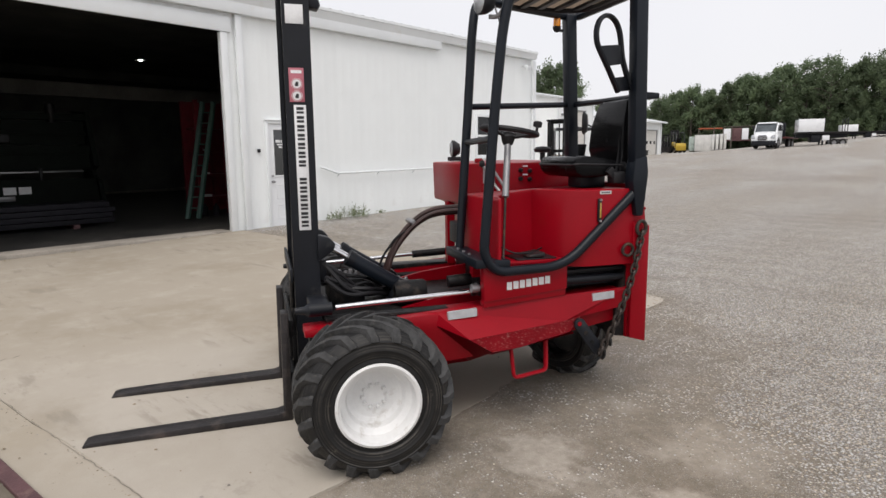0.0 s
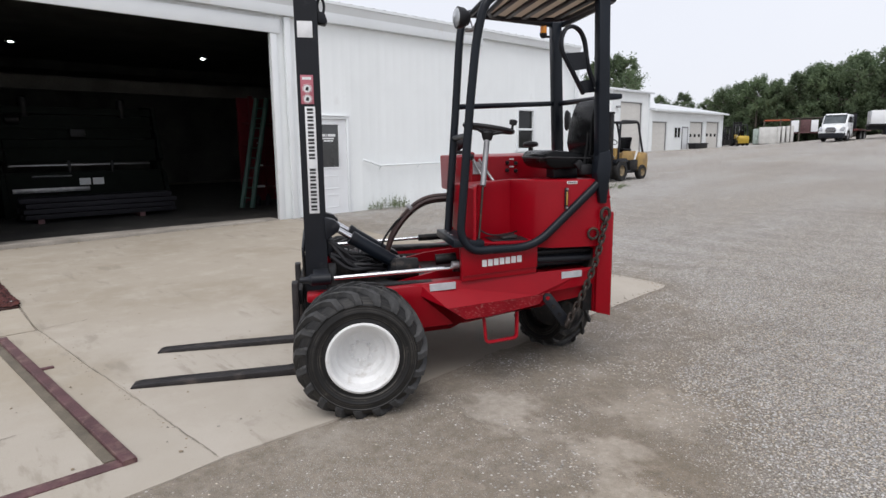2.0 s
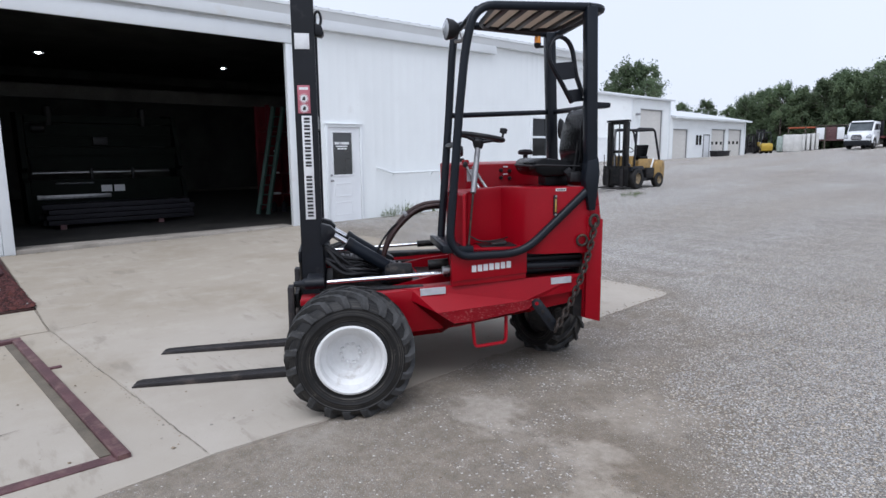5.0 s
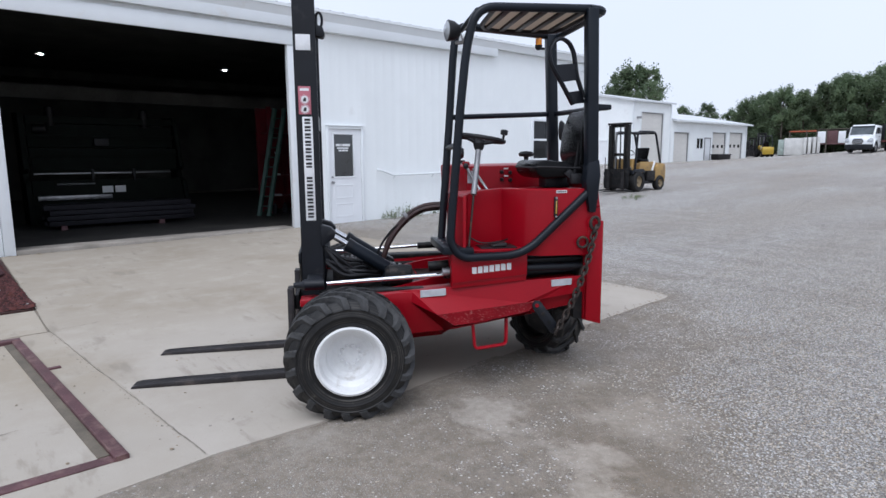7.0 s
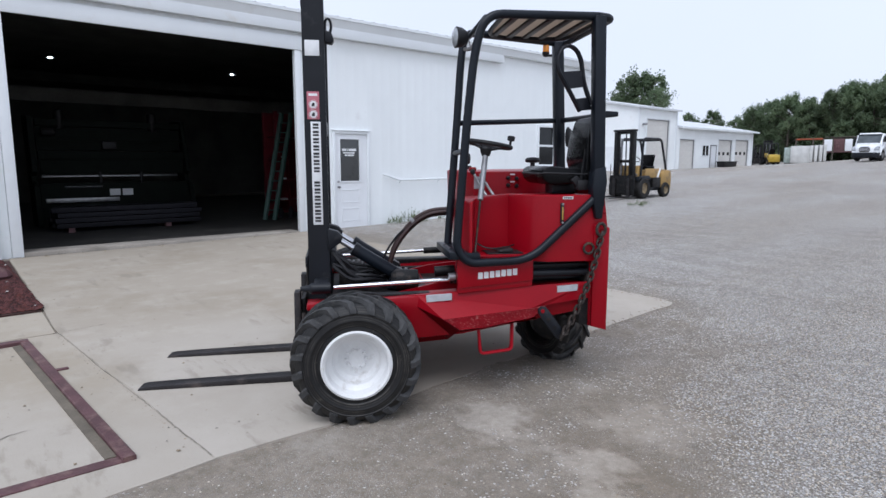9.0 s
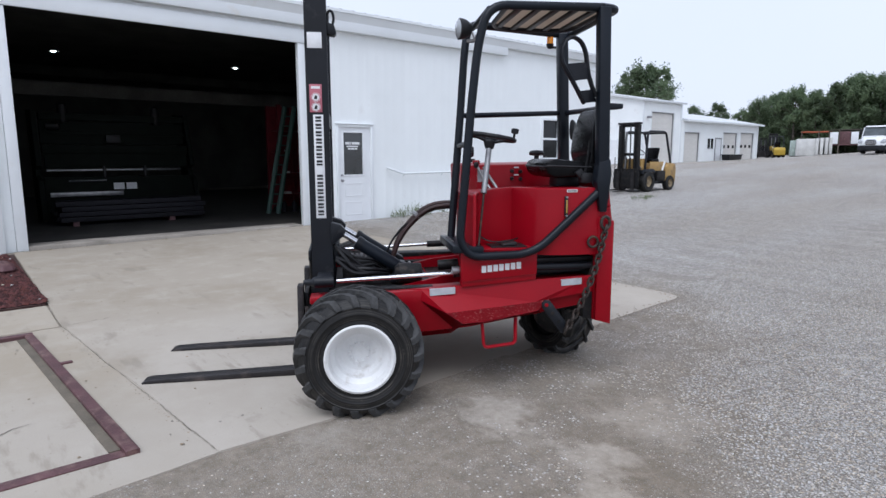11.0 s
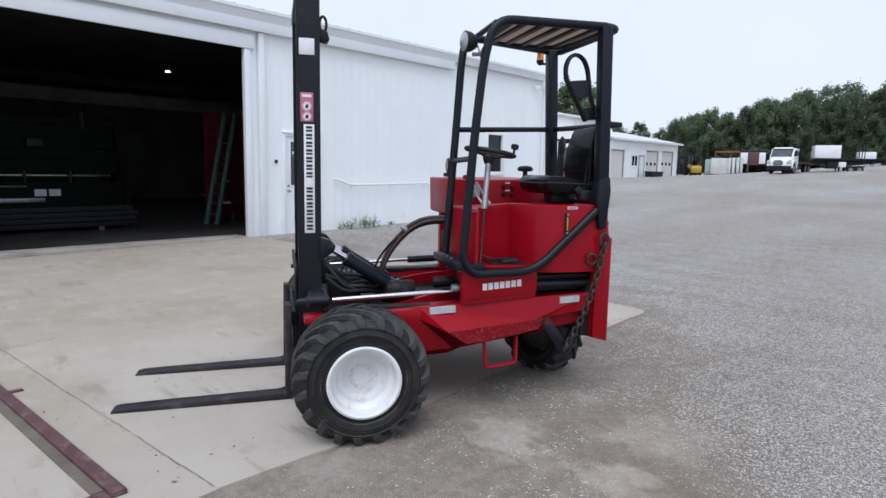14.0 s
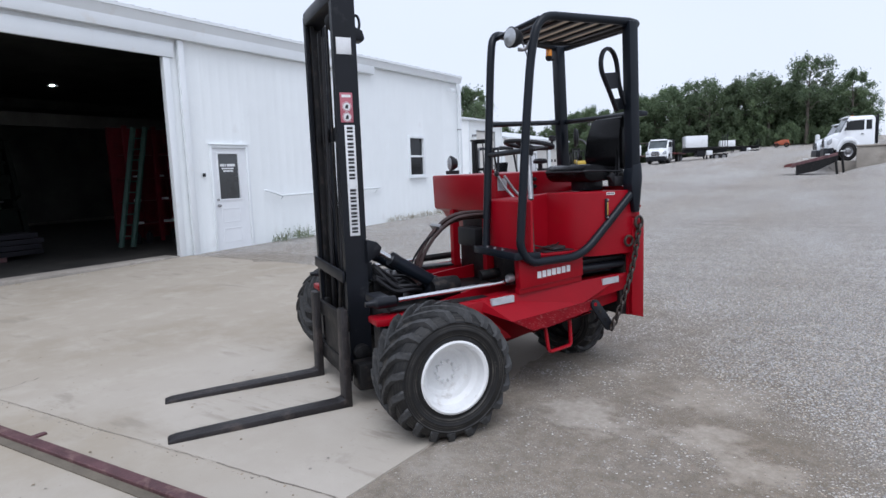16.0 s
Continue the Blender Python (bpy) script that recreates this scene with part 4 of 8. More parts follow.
def press_brake(m, w):
    """A wide sheet-metal press: two side frames, a ram above, a bed below, bright tool rails between."""
    r = thing("press_brake", m, "dark green sheet metal press with bright tool rails", "press")
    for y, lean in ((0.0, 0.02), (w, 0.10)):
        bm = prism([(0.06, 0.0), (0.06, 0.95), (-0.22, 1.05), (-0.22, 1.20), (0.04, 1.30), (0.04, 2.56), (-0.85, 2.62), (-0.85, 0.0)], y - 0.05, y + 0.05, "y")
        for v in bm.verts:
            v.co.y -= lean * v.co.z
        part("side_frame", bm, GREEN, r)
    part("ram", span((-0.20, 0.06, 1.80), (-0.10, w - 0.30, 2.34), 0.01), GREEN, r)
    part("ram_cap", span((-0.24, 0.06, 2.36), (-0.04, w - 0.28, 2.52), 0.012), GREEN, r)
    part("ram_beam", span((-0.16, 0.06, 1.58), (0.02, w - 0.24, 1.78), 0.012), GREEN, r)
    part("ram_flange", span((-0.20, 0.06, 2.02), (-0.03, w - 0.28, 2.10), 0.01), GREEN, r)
    for y in (0.55, w - 0.95):
        part("ram_cylinder", lathe([(0.10, 0.0), (0.11, 0.02), (0.11, 0.42), (0.07, 0.46), (0, 0.46)], 14, "z", c=(-0.14, y, 2.30)), GREASE, r)
    part("control_box", span((-0.06, 1.40, 1.84), (0.06, 1.72, 2.02), 0.015), PLASTIC, r)
    part("side_motor", lathe([(0.09, 0.0), (0.10, 0.03), (0.10, 0.26), (0.05, 0.30), (0, 0.30)], 14, "y", c=(-0.02, 0.16, 2.22)), GREASE, r)
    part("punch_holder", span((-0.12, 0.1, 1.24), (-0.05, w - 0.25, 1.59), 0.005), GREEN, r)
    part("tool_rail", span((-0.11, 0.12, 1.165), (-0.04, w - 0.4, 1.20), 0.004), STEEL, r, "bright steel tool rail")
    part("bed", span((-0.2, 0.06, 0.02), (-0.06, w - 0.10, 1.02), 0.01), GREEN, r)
    part("bed_ledge", span((-0.06, 0.15, 0.56), (0.02, w * 0.48, 0.66), 0.005), STEEL, r, "bare steel ledge")
    part("gauge_bar", rod((-0.02, 0.55, 0.93), (-0.02, 1.35, 0.93), 0.018, 8), STEEL, r)
    for y in (1.32, 2.25):
        part("stop_bracket", span((-0.05, y - 0.03, 1.0), (0.03, y + 0.03, 1.28), 0.006), PLASTIC, r)
    return r


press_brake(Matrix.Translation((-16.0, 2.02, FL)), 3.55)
for y in (3.53, 3.82):
    tag = thing("label_card", Matrix.Identity(4), "white label card on the press bed", "label", "press labels")
    part("card", span((-16.058, y, FL + 0.70), (-16.048, y + 0.24, FL + 0.86)), WHITE_STICKER, tag)
stack = thing("bar_stack", Matrix.Translation((-14.4, 2.08, FL)), "stack of long dark grey steel beams on bearers", "steel stack")
for y in (0.3, 2.3):
    part("bearer", span((-0.7, y - 0.06, 0), (0.05, y + 0.06, 0.09)), RUST, stack)
beam_bm = mesh_of("beam", span((-0.16, 0, 0), (0, 3.05, 0.10), 0.008), BAR_STEEL)
for lay in range(4):
    for col in range(4):
        part("beam", beam_bm, None, stack, at=Matrix.Translation((-0.17 * col + random.uniform(-0.01, 0.01), random.uniform(-0.06, 0.06), 0.09 + lay * 0.115)))


def ladder(name, a0, a1, w, label):
    lad = thing(name, Matrix.Identity(4), label, "ladder", "leaning frames")
    a0, a1 = Vector(a0), Vector(a1)
    d = a1 - a0
    for s in (0, w):
        o = Vector((s * 0.75, s * 0.66, 0))
        part("stile", tube([a0 + o, a1 + o], 0.042, 6, flat=1.7), TEAL, lad)
    for i in range(1, 11):
        p = a0 + d * (i / 11)
        part("rung", rod(p, p + Vector((w * 0.75, w * 0.66, 0)), 0.016, 8), TEAL, lad)
    return lad


ladder("leaning_ladder", (-14.45, 6.84, FL), (-14.6, 7.50, 2.85), 0.27, "green steel ladder leaning against the red rack")
red_rack = thing("wheel_rack", Matrix.Translation((-15.0, 7.50, FL)), "dark red steel rack with small white parts", "rack")
for x in (0, -0.7):
    for y in (0, 0.75, 1.5):
        part("upright", span((x - 0.04, y - 0.05, 0), (x + 0.04, y + 0.05, 2.9)), CRIMSON, red_rack)
for z in (0.42, 1.0, 1.6, 2.2):
    part("shelf", span((-0.66, 0.05, z), (-0.04, 1.45, z + 0.04)), CRIMSON, red_rack)
part("panel", span((-0.76, -0.05, 0.05), (-0.742, 1.55, 2.9)), CRIMSON, red_rack)
for i, (y, z, w, h) in enumerate(((0.12, 0.46, 0.22, 0.06), (0.95, 0.46, 0.3, 0.06), (0.2, 1.04, 0.12, 0.05), (0.25, 1.64, 0.1, 0.05), (0.95, 1.05, 0.12, 0.06), (0.9, 1.64, 0.1, 0.05))):
    p = thing("parts_box", Matrix.Translation((-15.1, 7.50 + y, FL + z)), "small white box on the red rack", "box", "boxes on the red rack")
    part("carton", span((-0.15, 0, 0), (0.02, w, h), 0.005), WHITE_STICKER, p)
for y in (7.45, 7.75, 8.4):
    t = thing("canister", Matrix.Translation((-14.75, y, FL)), "small pale canister on the workshop floor", "canister", "canisters")
    part("can", lathe([(0, 0), (0.07, 0), (0.075, 0.02), (0.075, 0.2), (0.05, 0.25), (0.03, 0.26), (0.03, 0.3), (0, 0.3)], 12, "z"), BAR_STEEL, t)
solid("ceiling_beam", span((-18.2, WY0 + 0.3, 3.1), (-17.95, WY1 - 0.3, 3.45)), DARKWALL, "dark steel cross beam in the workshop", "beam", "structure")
for y in (3.18, 8.6):
    lampo = thing("high_bay_lamp", Matrix.Translation((-20.6, y, 4.62)), "lit round high-bay lamp under the workshop ceiling", "lamp", "workshop lamps")
    part("rod", rod((0, 0, 0.06), (0, 0, 0.13), 0.012, 6), STEEL, lampo)
    part("housing", lathe([(0, 0.07), (0.08, 0.06), (0.13, 0.0), (0.16, -0.03), (0.15, -0.03), (0.11, 0.0), (0.0, 0.01)], 18, "z"), STEEL, lampo)
    part("bulb", lathe([(0, -0.05), (0.05, -0.04), (0.065, 0.0), (0.0, 0.005)], 14, "z"), BULB, lampo)

# ---- steel pit frame and lava rock bed ----
pit = thing("steel_pit_frame", Matrix.Translation((0, 0, 0.010)), "rusty purple-brown steel channel frame set in concrete", "steel frame")


def channel(a, b, w, h, side):
    """A flat-topped steel bar from a to b, w wide, with worn edges."""
    a, b = Vector(a), Vector(b)
    d = (b - a).normalized()
    s = Vector((-d.y, d.x, 0)) * side
    sect = [(0, -0.02), (0, h * 0.9), (w * 0.06, h), (w * 0.90, h), (w * 0.97, h * 0.85), (w, -0.02)]
    bm = bmesh.new()
    ends = [[bm.verts.new(p + s * o + Vector((0, 0, z))) for o, z in sect] for p in (a, b)]
    for i in range(len(sect)):
        j = (i + 1) % len(sect)
        bm.faces.new((ends[0][i], ends[0][j], ends[1][j], ends[1][i]))
    for e in ends:
        bm.faces.new(e)
    bmesh.ops.recalc_face_normals(bm, faces=bm.faces[:])
    return bm


part("side_channel", channel((-5.28, 0.55, 0), (-2.42, 0.70, 0), 0.068, 0.034, -1), RUST, pit)
part("front_channel", channel((-2.42, 0.70, 0), (-2.55, -5.5, 0), 0.085, 0.014, -1), RUST, pit)
part("rear_channel", channel((-5.28, -5.5, 0), (-5.28, 0.55, 0), 0.08, 0.04, -1), RUST, pit)
part("inner_strip", prism([(-5.19, 0.488), (-2.51, 0.626), (-2.515, 0.572), (-5.18, 0.432)], -0.008, 0.014, "z"), GREYDIRT, pit, "dark dirt strip inside the frame")
part("anchor", span((-4.29, 0.60, 0.0), (-4.25, 0.69, 0.02), 0.004), RUST, pit)


def stones_mesh(name, places, size, mat, flat=0.6, seed=1):
    """Many small faceted stones as one mesh."""
    rng = np.random.default_rng(seed)
    base = np.array([(1, 0, 0), (-0.6, 0.8, 0), (-0.5, -0.85, 0.05), (0.1, 0.1, 0.75), (0.45, 0.75, 0.35), (0.4, -0.8, 0.3)], float)
    tri = np.array([(0, 4, 3), (4, 1, 3), (1, 2, 3), (2, 5, 3), (5, 0, 3)])
    n = len(places)
    s = rng.uniform(size[0], size[1], n) * rng.uniform(0.7, 1.0, n)
    a = rng.uniform(0, 2 * np.pi, n)
    ca, sa = np.cos(a), np.sin(a)
    v = base[None] * (1 + rng.uniform(-0.25, 0.25, (n, 6, 3)))
    x = (v[..., 0] * ca[:, None] - v[..., 1] * sa[:, None]) * s[:, None]
    y = (v[..., 0] * sa[:, None] + v[..., 1] * ca[:, None]) * s[:, None]
    z = v[..., 2] * s[:, None] * flat - 0.15 * s[:, None]
    verts = np.stack([x + places[:, 0:1], y + places[:, 1:2], z + places[:, 2:3]], -1).reshape(-1, 3)
    faces = (tri[None] + 6 * np.arange(n)[:, None, None]).reshape(-1, 3)
    return raw(name, verts.tolist(), faces.tolist(), mat)


rng = np.random.default_rng(5)
bed = [(-10.6, 0.905), (-6.48, 0.805), (-6.48, -5.0), (-10.6, -5.0)]
solid("lava_bed_soil", prism(bed, -0.1, 0.03, "z"), MULCH_SOIL, "dark red lava rock bed beside the apron", "rock bed", "structure")
n_l = 9000
lx = np.where(rng.random(n_l) < 1, rng.uniform(-10.55, -6.53, n_l), 0)
ly = 0.80 - (rng.random(n_l) ** 1.8) * 3.4
lava = np.stack([lx, ly, np.full(n_l, 0.04)], -1)
solid("bed_boulder", lathe([(0, -0.02), (0.13, 0.0), (0.16, 0.06), (0.12, 0.13), (0.05, 0.17), (0, 0.175)], 9, "z", c=(-8.75, 0.62, 0.03)), RUST, "reddish brown boulder lying at the edge of the rock bed", "boulder")
thing("lava_rock", Matrix.Identity(4), "dark red lava rock pieces", "rock", "", "stuff", stones_mesh("lava_rock", lava, (0.020, 0.062), MULCH, 1.0, 6))
pale = lava[:46] + np.array([0, 0, 0.03])
thing("pale_bed_stones", Matrix.Identity(4), "pale stones scattered on the lava rock bed", "stones", "", "stuff", stones_mesh("pale_bed_stones", pale, (0.016, 0.034), STONE, 0.8, 8))

# ---- the red truck-mounted forklift ----
FORKLIFT = Matrix.Translation((-3.031, 2.448, 0.0)) @ Matrix.Rotation(radians(-123.5), 4, "Z") @ Matrix.Translation((-0.9, 0.8, 0)) @ Matrix.Rotation(radians(2.2), 4, "Z") @ Matrix.Translation((0.9, -0.8, 0))
fl = thing("truck_mounted_forklift", FORKLIFT, "red and black three-wheeled truck-mounted forklift with white front rims", "forklift")


def tyre_mesh(R, W, rim_r, lugs, lug_h, name="tyre"):
    """A lugged traction tyre about the y axis: rounded carcass with slanted bars over tread and shoulder."""
    h = W / 2
    r0 = R - lug_h
    prof = [(rim_r, -h * 0.72), (rim_r + 0.015, -h * 0.86), (rim_r + (r0 - rim_r) * 0.45, -h), (r0 - 0.035, -h * 0.93), (r0 - 0.008, -h * 0.74), (r0, -h * 0.35),
            (r0 + 0.004, 0), (r0, h * 0.35), (r0 - 0.008, h * 0.74), (r0 - 0.035, h * 0.93), (r0 - 0.055, h * 0.985), (r0 - 0.062, h * 0.965), (rim_r + (r0 - rim_r) * 0.45, h), (rim_r + (r0 - rim_r) * 0.40, h * 0.975), (rim_r + 0.045, h * 0.965), (rim_r + 0.038, h * 0.93), (rim_r + 0.02, h * 0.95), (rim_r + 0.015, h * 0.86), (rim_r, h * 0.72)]
    bm = lathe(prof, 56, "y", closed=True)
    bmesh.ops.recalc_face_normals(bm, faces=bm.faces[:])
    return mesh_of(name, bm, SIDEWALL, 30)


def lug_mesh(R, W, lug_h, side):
    """One slanted tread bar from the middle of the tread over the shoulder."""
    h, r0 = W / 2, R - lug_h
    bm = bmesh.new()
    path = [(-0.04, 0.0, 0.0), (0.28, 0.12, 0.0), (0.60, 0.25, -0.003), (0.86, 0.33, -0.014), (0.97, 0.355, -0.034), (0.99, 0.360, -0.050)]
    prev = None
    for j, (fy, da, dr) in enumerate(path):
        a = da * 1.5
        wid = 0.066 + 0.016 * j / 5
        ring = []
        for off, up in ((-wid, 0), (-wid * 0.62, 1), (wid * 0.62, 1), (wid, 0)):
            rr = r0 + dr - 0.01 + up * (lug_h + 0.01)
            yy = side * h * fy
            if j >= 4:
                rr = r0 + dr + up * lug_h * (0.35 if j == 4 else 0.05)
                yy = side * h * (fy + (0.035 if up else -0.02))
            ring.append(bm.verts.new((rr * math.cos(a + off), yy, rr * math.sin(a + off))))
        if prev:
            for k in range(3):
                bm.faces.new((prev[k], prev[k + 1], ring[k + 1], ring[k]))
        else:
            bm.faces.new(ring)
        prev = ring
    bm.faces.new(prev[::-1])
    bmesh.ops.recalc_face_normals(bm, faces=bm.faces[:])
    return mesh_of("tread_lug", bm, LUG, 30)


def wheel(name, m, tyre, rim_r, h, rim_mat, parent, label, lugs, count, bolts=10, bolt_r=0.058):
    w = part(name, tyre, None, parent, label, at=m)
    for k, lug_me in enumerate(lugs):
        for i in range(count):
            part("tread_lug", lug_me, None, w, at=Matrix.Rotation(2 * math.pi * (i + 0.5 * k) / count, 4, "Y"))
    rim = part("rim", lathe([(rim_r - 0.012, -h * 0.7), (rim_r + 0.006, h * 0.86), (rim_r + 0.016, h * 0.97), (rim_r + 0.004, h * 1.0), (rim_r - 0.010, h * 0.95), (rim_r - 0.018, h * 0.62), (rim_r - 0.045, h * 0.50),
                            (rim_r - 0.055, h * 0.30), (rim_r * 0.58, h * 0.215), (rim_r * 0.44, h * 0.228), (rim_r * 0.10, h * 0.232), (rim_r * 0.06, h * 0.215), (0.0, h * 0.214)], 48, "y"), rim_mat, w)
    bolt = mesh_of("bolt", lathe([(0.0125, 0), (0.0125, 0.013), (0.008, 0.021), (0, 0.021)], 6, "y"), rim_mat)
    for i in range(bolts):
        a = 2 * math.pi * i / bolts
        part("bolt", bolt, None, w, at=Matrix.Translation((bolt_r * math.cos(a), h * 0.235, bolt_r * math.sin(a))))
    return w


front_tyre = tyre_mesh(0.388, 0.37, 0.192, 15, 0.026)
rear_tyre = tyre_mesh(0.312, 0.28, 0.16, 14, 0.022)
front_lugs = [lug_mesh(0.388, 0.37, 0.026, s) for s in (1, -1)]
rear_lugs = [lug_mesh(0.312, 0.28, 0.022, s) for s in (1, -1)]
wheel("front_wheel", Matrix.Translation((0, 0.985, 0.378)), front_tyre, 0.192, 0.185, RIM, fl, "lugged black tyre on a white rim", front_lugs, 19)
wheel("front_wheel", Matrix.Translation((0, -0.985, 0.378)) @ Matrix.Rotation(math.pi, 4, "Z"), front_tyre, 0.192, 0.185, RIM, fl, "lugged black tyre on a white rim", front_lugs, 19)
wheel("rear_wheel", Matrix.Translation((-1.53, 0.14, 0.318)) @ Matrix.Rotation(radians(-62), 4, "Z"), rear_tyre, 0.16, 0.14, GREASE, fl, "small lugged black rear drive wheel", rear_lugs, 14, 8, 0.05)


def plate(points, t, bm=None):
    """A flat or bent plate through the given corners, t thick towards -y."""
    bm = bm or bmesh.new()
    f = [bm.verts.new(p) for p in points]
    g = [bm.verts.new((p[0], p[1] - t, p[2])) for p in points]
    fs = [bm.faces.new(f), bm.faces.new(g[::-1])]
    for i in range(len(f)):
        j = (i + 1) % len(f)
        fs.append(bm.faces.new((f[j], f[i], g[i], g[j])))
    bmesh.ops.recalc_face_normals(bm, faces=fs)
    return bm


# chassis: two red side beams, rear cross body
for s in (1, -1):
    y0, y1 = (0.60, 0.755) if s > 0 else (-0.755, -0.60)
    part("side_beam", prism([(0.30, 0.615), (0.30, 0.655), (-0.25, 0.675), (-1.58, 0.745), (-1.58, 0.56), (-0.7, 0.42), (-0.35, 0.40), (-0.05, 0.44), (-0.02, 0.60)], y0, y1, "y", bev=0.008), RED, fl)
    part("beam_nose", span((-0.015, y0 + 0.02, 0.42), (0.275, y1 - 0.02, 0.612), 0.008), GREASE, fl)
    part("axle_stub", lathe([(0.09, 0), (0.09, 0.16)], 20, "y", c=(0, 0.70 if s > 0 else -0.86, 0.378)), GREASE, fl)
    # flared side skirt: leans out from the beam to a pointed tip behind the wheel
    bm = bmesh.new()
    top = [(-0.27, 0.66, 0.672), (-0.40, 0.745, 0.69), (-1.58, 0.79, 0.755)]
    mid = [(-0.555, 0.865, 0.552), (-1.15, 0.815, 0.590), (-1.26, 0.80, 0.605), (-1.58, 0.79, 0.645)]
    low = [(-0.645, 0.965, 0.505), (-0.80, 0.955, 0.512), (-1.15, 0.875, 0.545)]
    rows = [[bm.verts.new((x, y * s, z)) for x, y, z in r] for r in (top, mid, low)]
    (t0, t1, t2), (m0, m1, m2, m3), (l0, l1, l2) = rows
    for tri in ((t0, t1, m0), (t1, m1, m0), (t1, t2, m1), (t2, m2, m1), (t2, m3, m2)):
        bm.faces.new(tri)
    for v in (l0, l1, l2):
        bm.verts.remove(v)
    bmesh.ops.recalc_face_normals(bm, faces=bm.faces[:])
    if s > 0 and bm.faces[1].normal.y < 0 or s < 0 and bm.faces[1].normal.y > 0:
        bmesh.ops.reverse_faces(bm, faces=bm.faces[:])
    bmesh.ops.solidify(bm, geom=bm.faces[:], thickness=0.014)
    part("side_skirt", bm, RED, fl, smooth=12)
    # the scuffed tread of the footboard, and the plain face under it
    bm = bmesh.new()
    m0, m1, m2, l0, l1, l2 = [bm.verts.new((x, y * s, z)) for x, y, z in mid[:3] + low]
    for tri in ((m0, m1, l1), (m0, l1, l0), (m1, l2, l1), (m1, m2, l2)):
        bm.faces.new(tri if s > 0 else tri[::-1])
    bmesh.ops.solidify(bm, geom=bm.faces[:], thickness=0.014)
    part("footboard", bm, RED_WORN, fl, "scuffed red footboard", smooth=12)
    bm = bmesh.new()
    under = [(-0.27, 0.66, 0.670), (-0.555, 0.866, 0.550), (-0.645, 0.964, 0.503), (-0.62, 0.66, 0.36), (-0.40, 0.56, 0.315), (-0.27, 0.58, 0.45)]
    fv = [bm.verts.new((x, y * s, z)) for x, y, z in under]
    for tri in ((1, 2, 3), (0, 1, 3), (0, 3, 4), (0, 4, 5)):
        bm.faces.new([fv[i] for i in tri])
    bmesh.ops.solidify(bm, geom=bm.faces[:], thickness=0.012)
    part("mudguard", bm, RED, fl, smooth=20)
    bm = bmesh.new()
    fv = [bm.verts.new(p) for p in ((-0.645, 0.958 * s, 0.490), (-1.18, 0.865 * s, 0.530), (-1.2, 0.62 * s, 0.525), (-0.62, 0.62 * s, 0.415))]
    bm.faces.new(fv)
    bmesh.ops.solidify(bm, geom=bm.faces[:], thickness=0.012)
    part("footboard_underside", bm, RED, fl, smooth=20)
part("axle_housing", span((-0.12, -0.7, 0.26), (0.12, 0.7, 0.40), 0.02), GREASE, fl)
part("cross_body", span((-1.58, -0.58, 0.62), (-0.95, 0.58, 0.90), 0.01), GREASE, fl)
part("belly_plate", span((-0.85, -0.58, 0.40), (-0.55, 0.58, 0.62), 0.01), RED, fl)
part("rear_plate", prism([(-1.56, 0.45), (-1.675, 0.43), (-1.675, 1.10), (-1.64, 1.36), (-1.56, 1.36)], -0.70, 0.80, "y", bev=0.006), RED, fl)
part("rear_skirt", prism([(-1.565, 0.455), (-1.672, 0.425), (-1.672, 1.12), (-1.565, 1.14)], 0.802, 0.835, "y", bev=0.004), RED, fl)
part("rear_arch_web", prism([(-1.50, 0.46), (-1.565, 0.45), (-1.565, 0.9), (-1.50, 0.62)], 0.3, 0.78, "y"), GREASE, fl)
part("drive_motor", lathe([(0.10, -0.02), (0.14, 0.0), (0.14, 0.10), (0.08, 0.14), (0, 0.14)], 18, "y", c=(-1.47, 0.22, 0.36)), GREASE, fl)

# text plate and dark slot
part("side_panel", prism([(-0.665, 0.735), (-0.655, 0.955), (-1.165, 0.925), (-1.165, 0.775)], 0.74, 0.80, "y", bev=0.004), RED, fl)
part("panel_foot", prism([(-0.665, 0.70), (-0.665, 0.738), (-1.165, 0.775), (-1.165, 0.735)], 0.73, 0.785, "y", bev=0.003), RED, fl)
for i in range(7):
    x = -0.795 - i * 0.0385
    part("name_bar", span((x - 0.030, 0.799, 0.795 + 0.0032 * i), (x, 0.803, 0.838 + 0.0032 * i)), WHITE_STICKER, fl)
part("slot_back", span((-1.565, 0.60, 0.765), (-1.168, 0.70, 0.90)), BLACK, fl)
part("slot_tube", rod((-1.56, 0.755, 0.815), (-1.17, 0.765, 0.815), 0.024, 12), BLACK, fl)
part("slot_hose", rod((-1.56, 0.74, 0.865), (-1.17, 0.75, 0.86), 0.014, 8), PLASTIC, fl)
for x0, x1, z in ((-0.46, -0.625, 0.670), (-1.335, -1.475, 0.708)):
    part("reflector", prism([(x0, z - 0.020), (x0, z + 0.022), (x1, z + 0.030), (x1, z - 0.012)], 0.762 if x0 > -1 else 0.783, 0.786 if x0 > -1 else 0.800, "y"), SILVER, fl, "silver reflective strip")

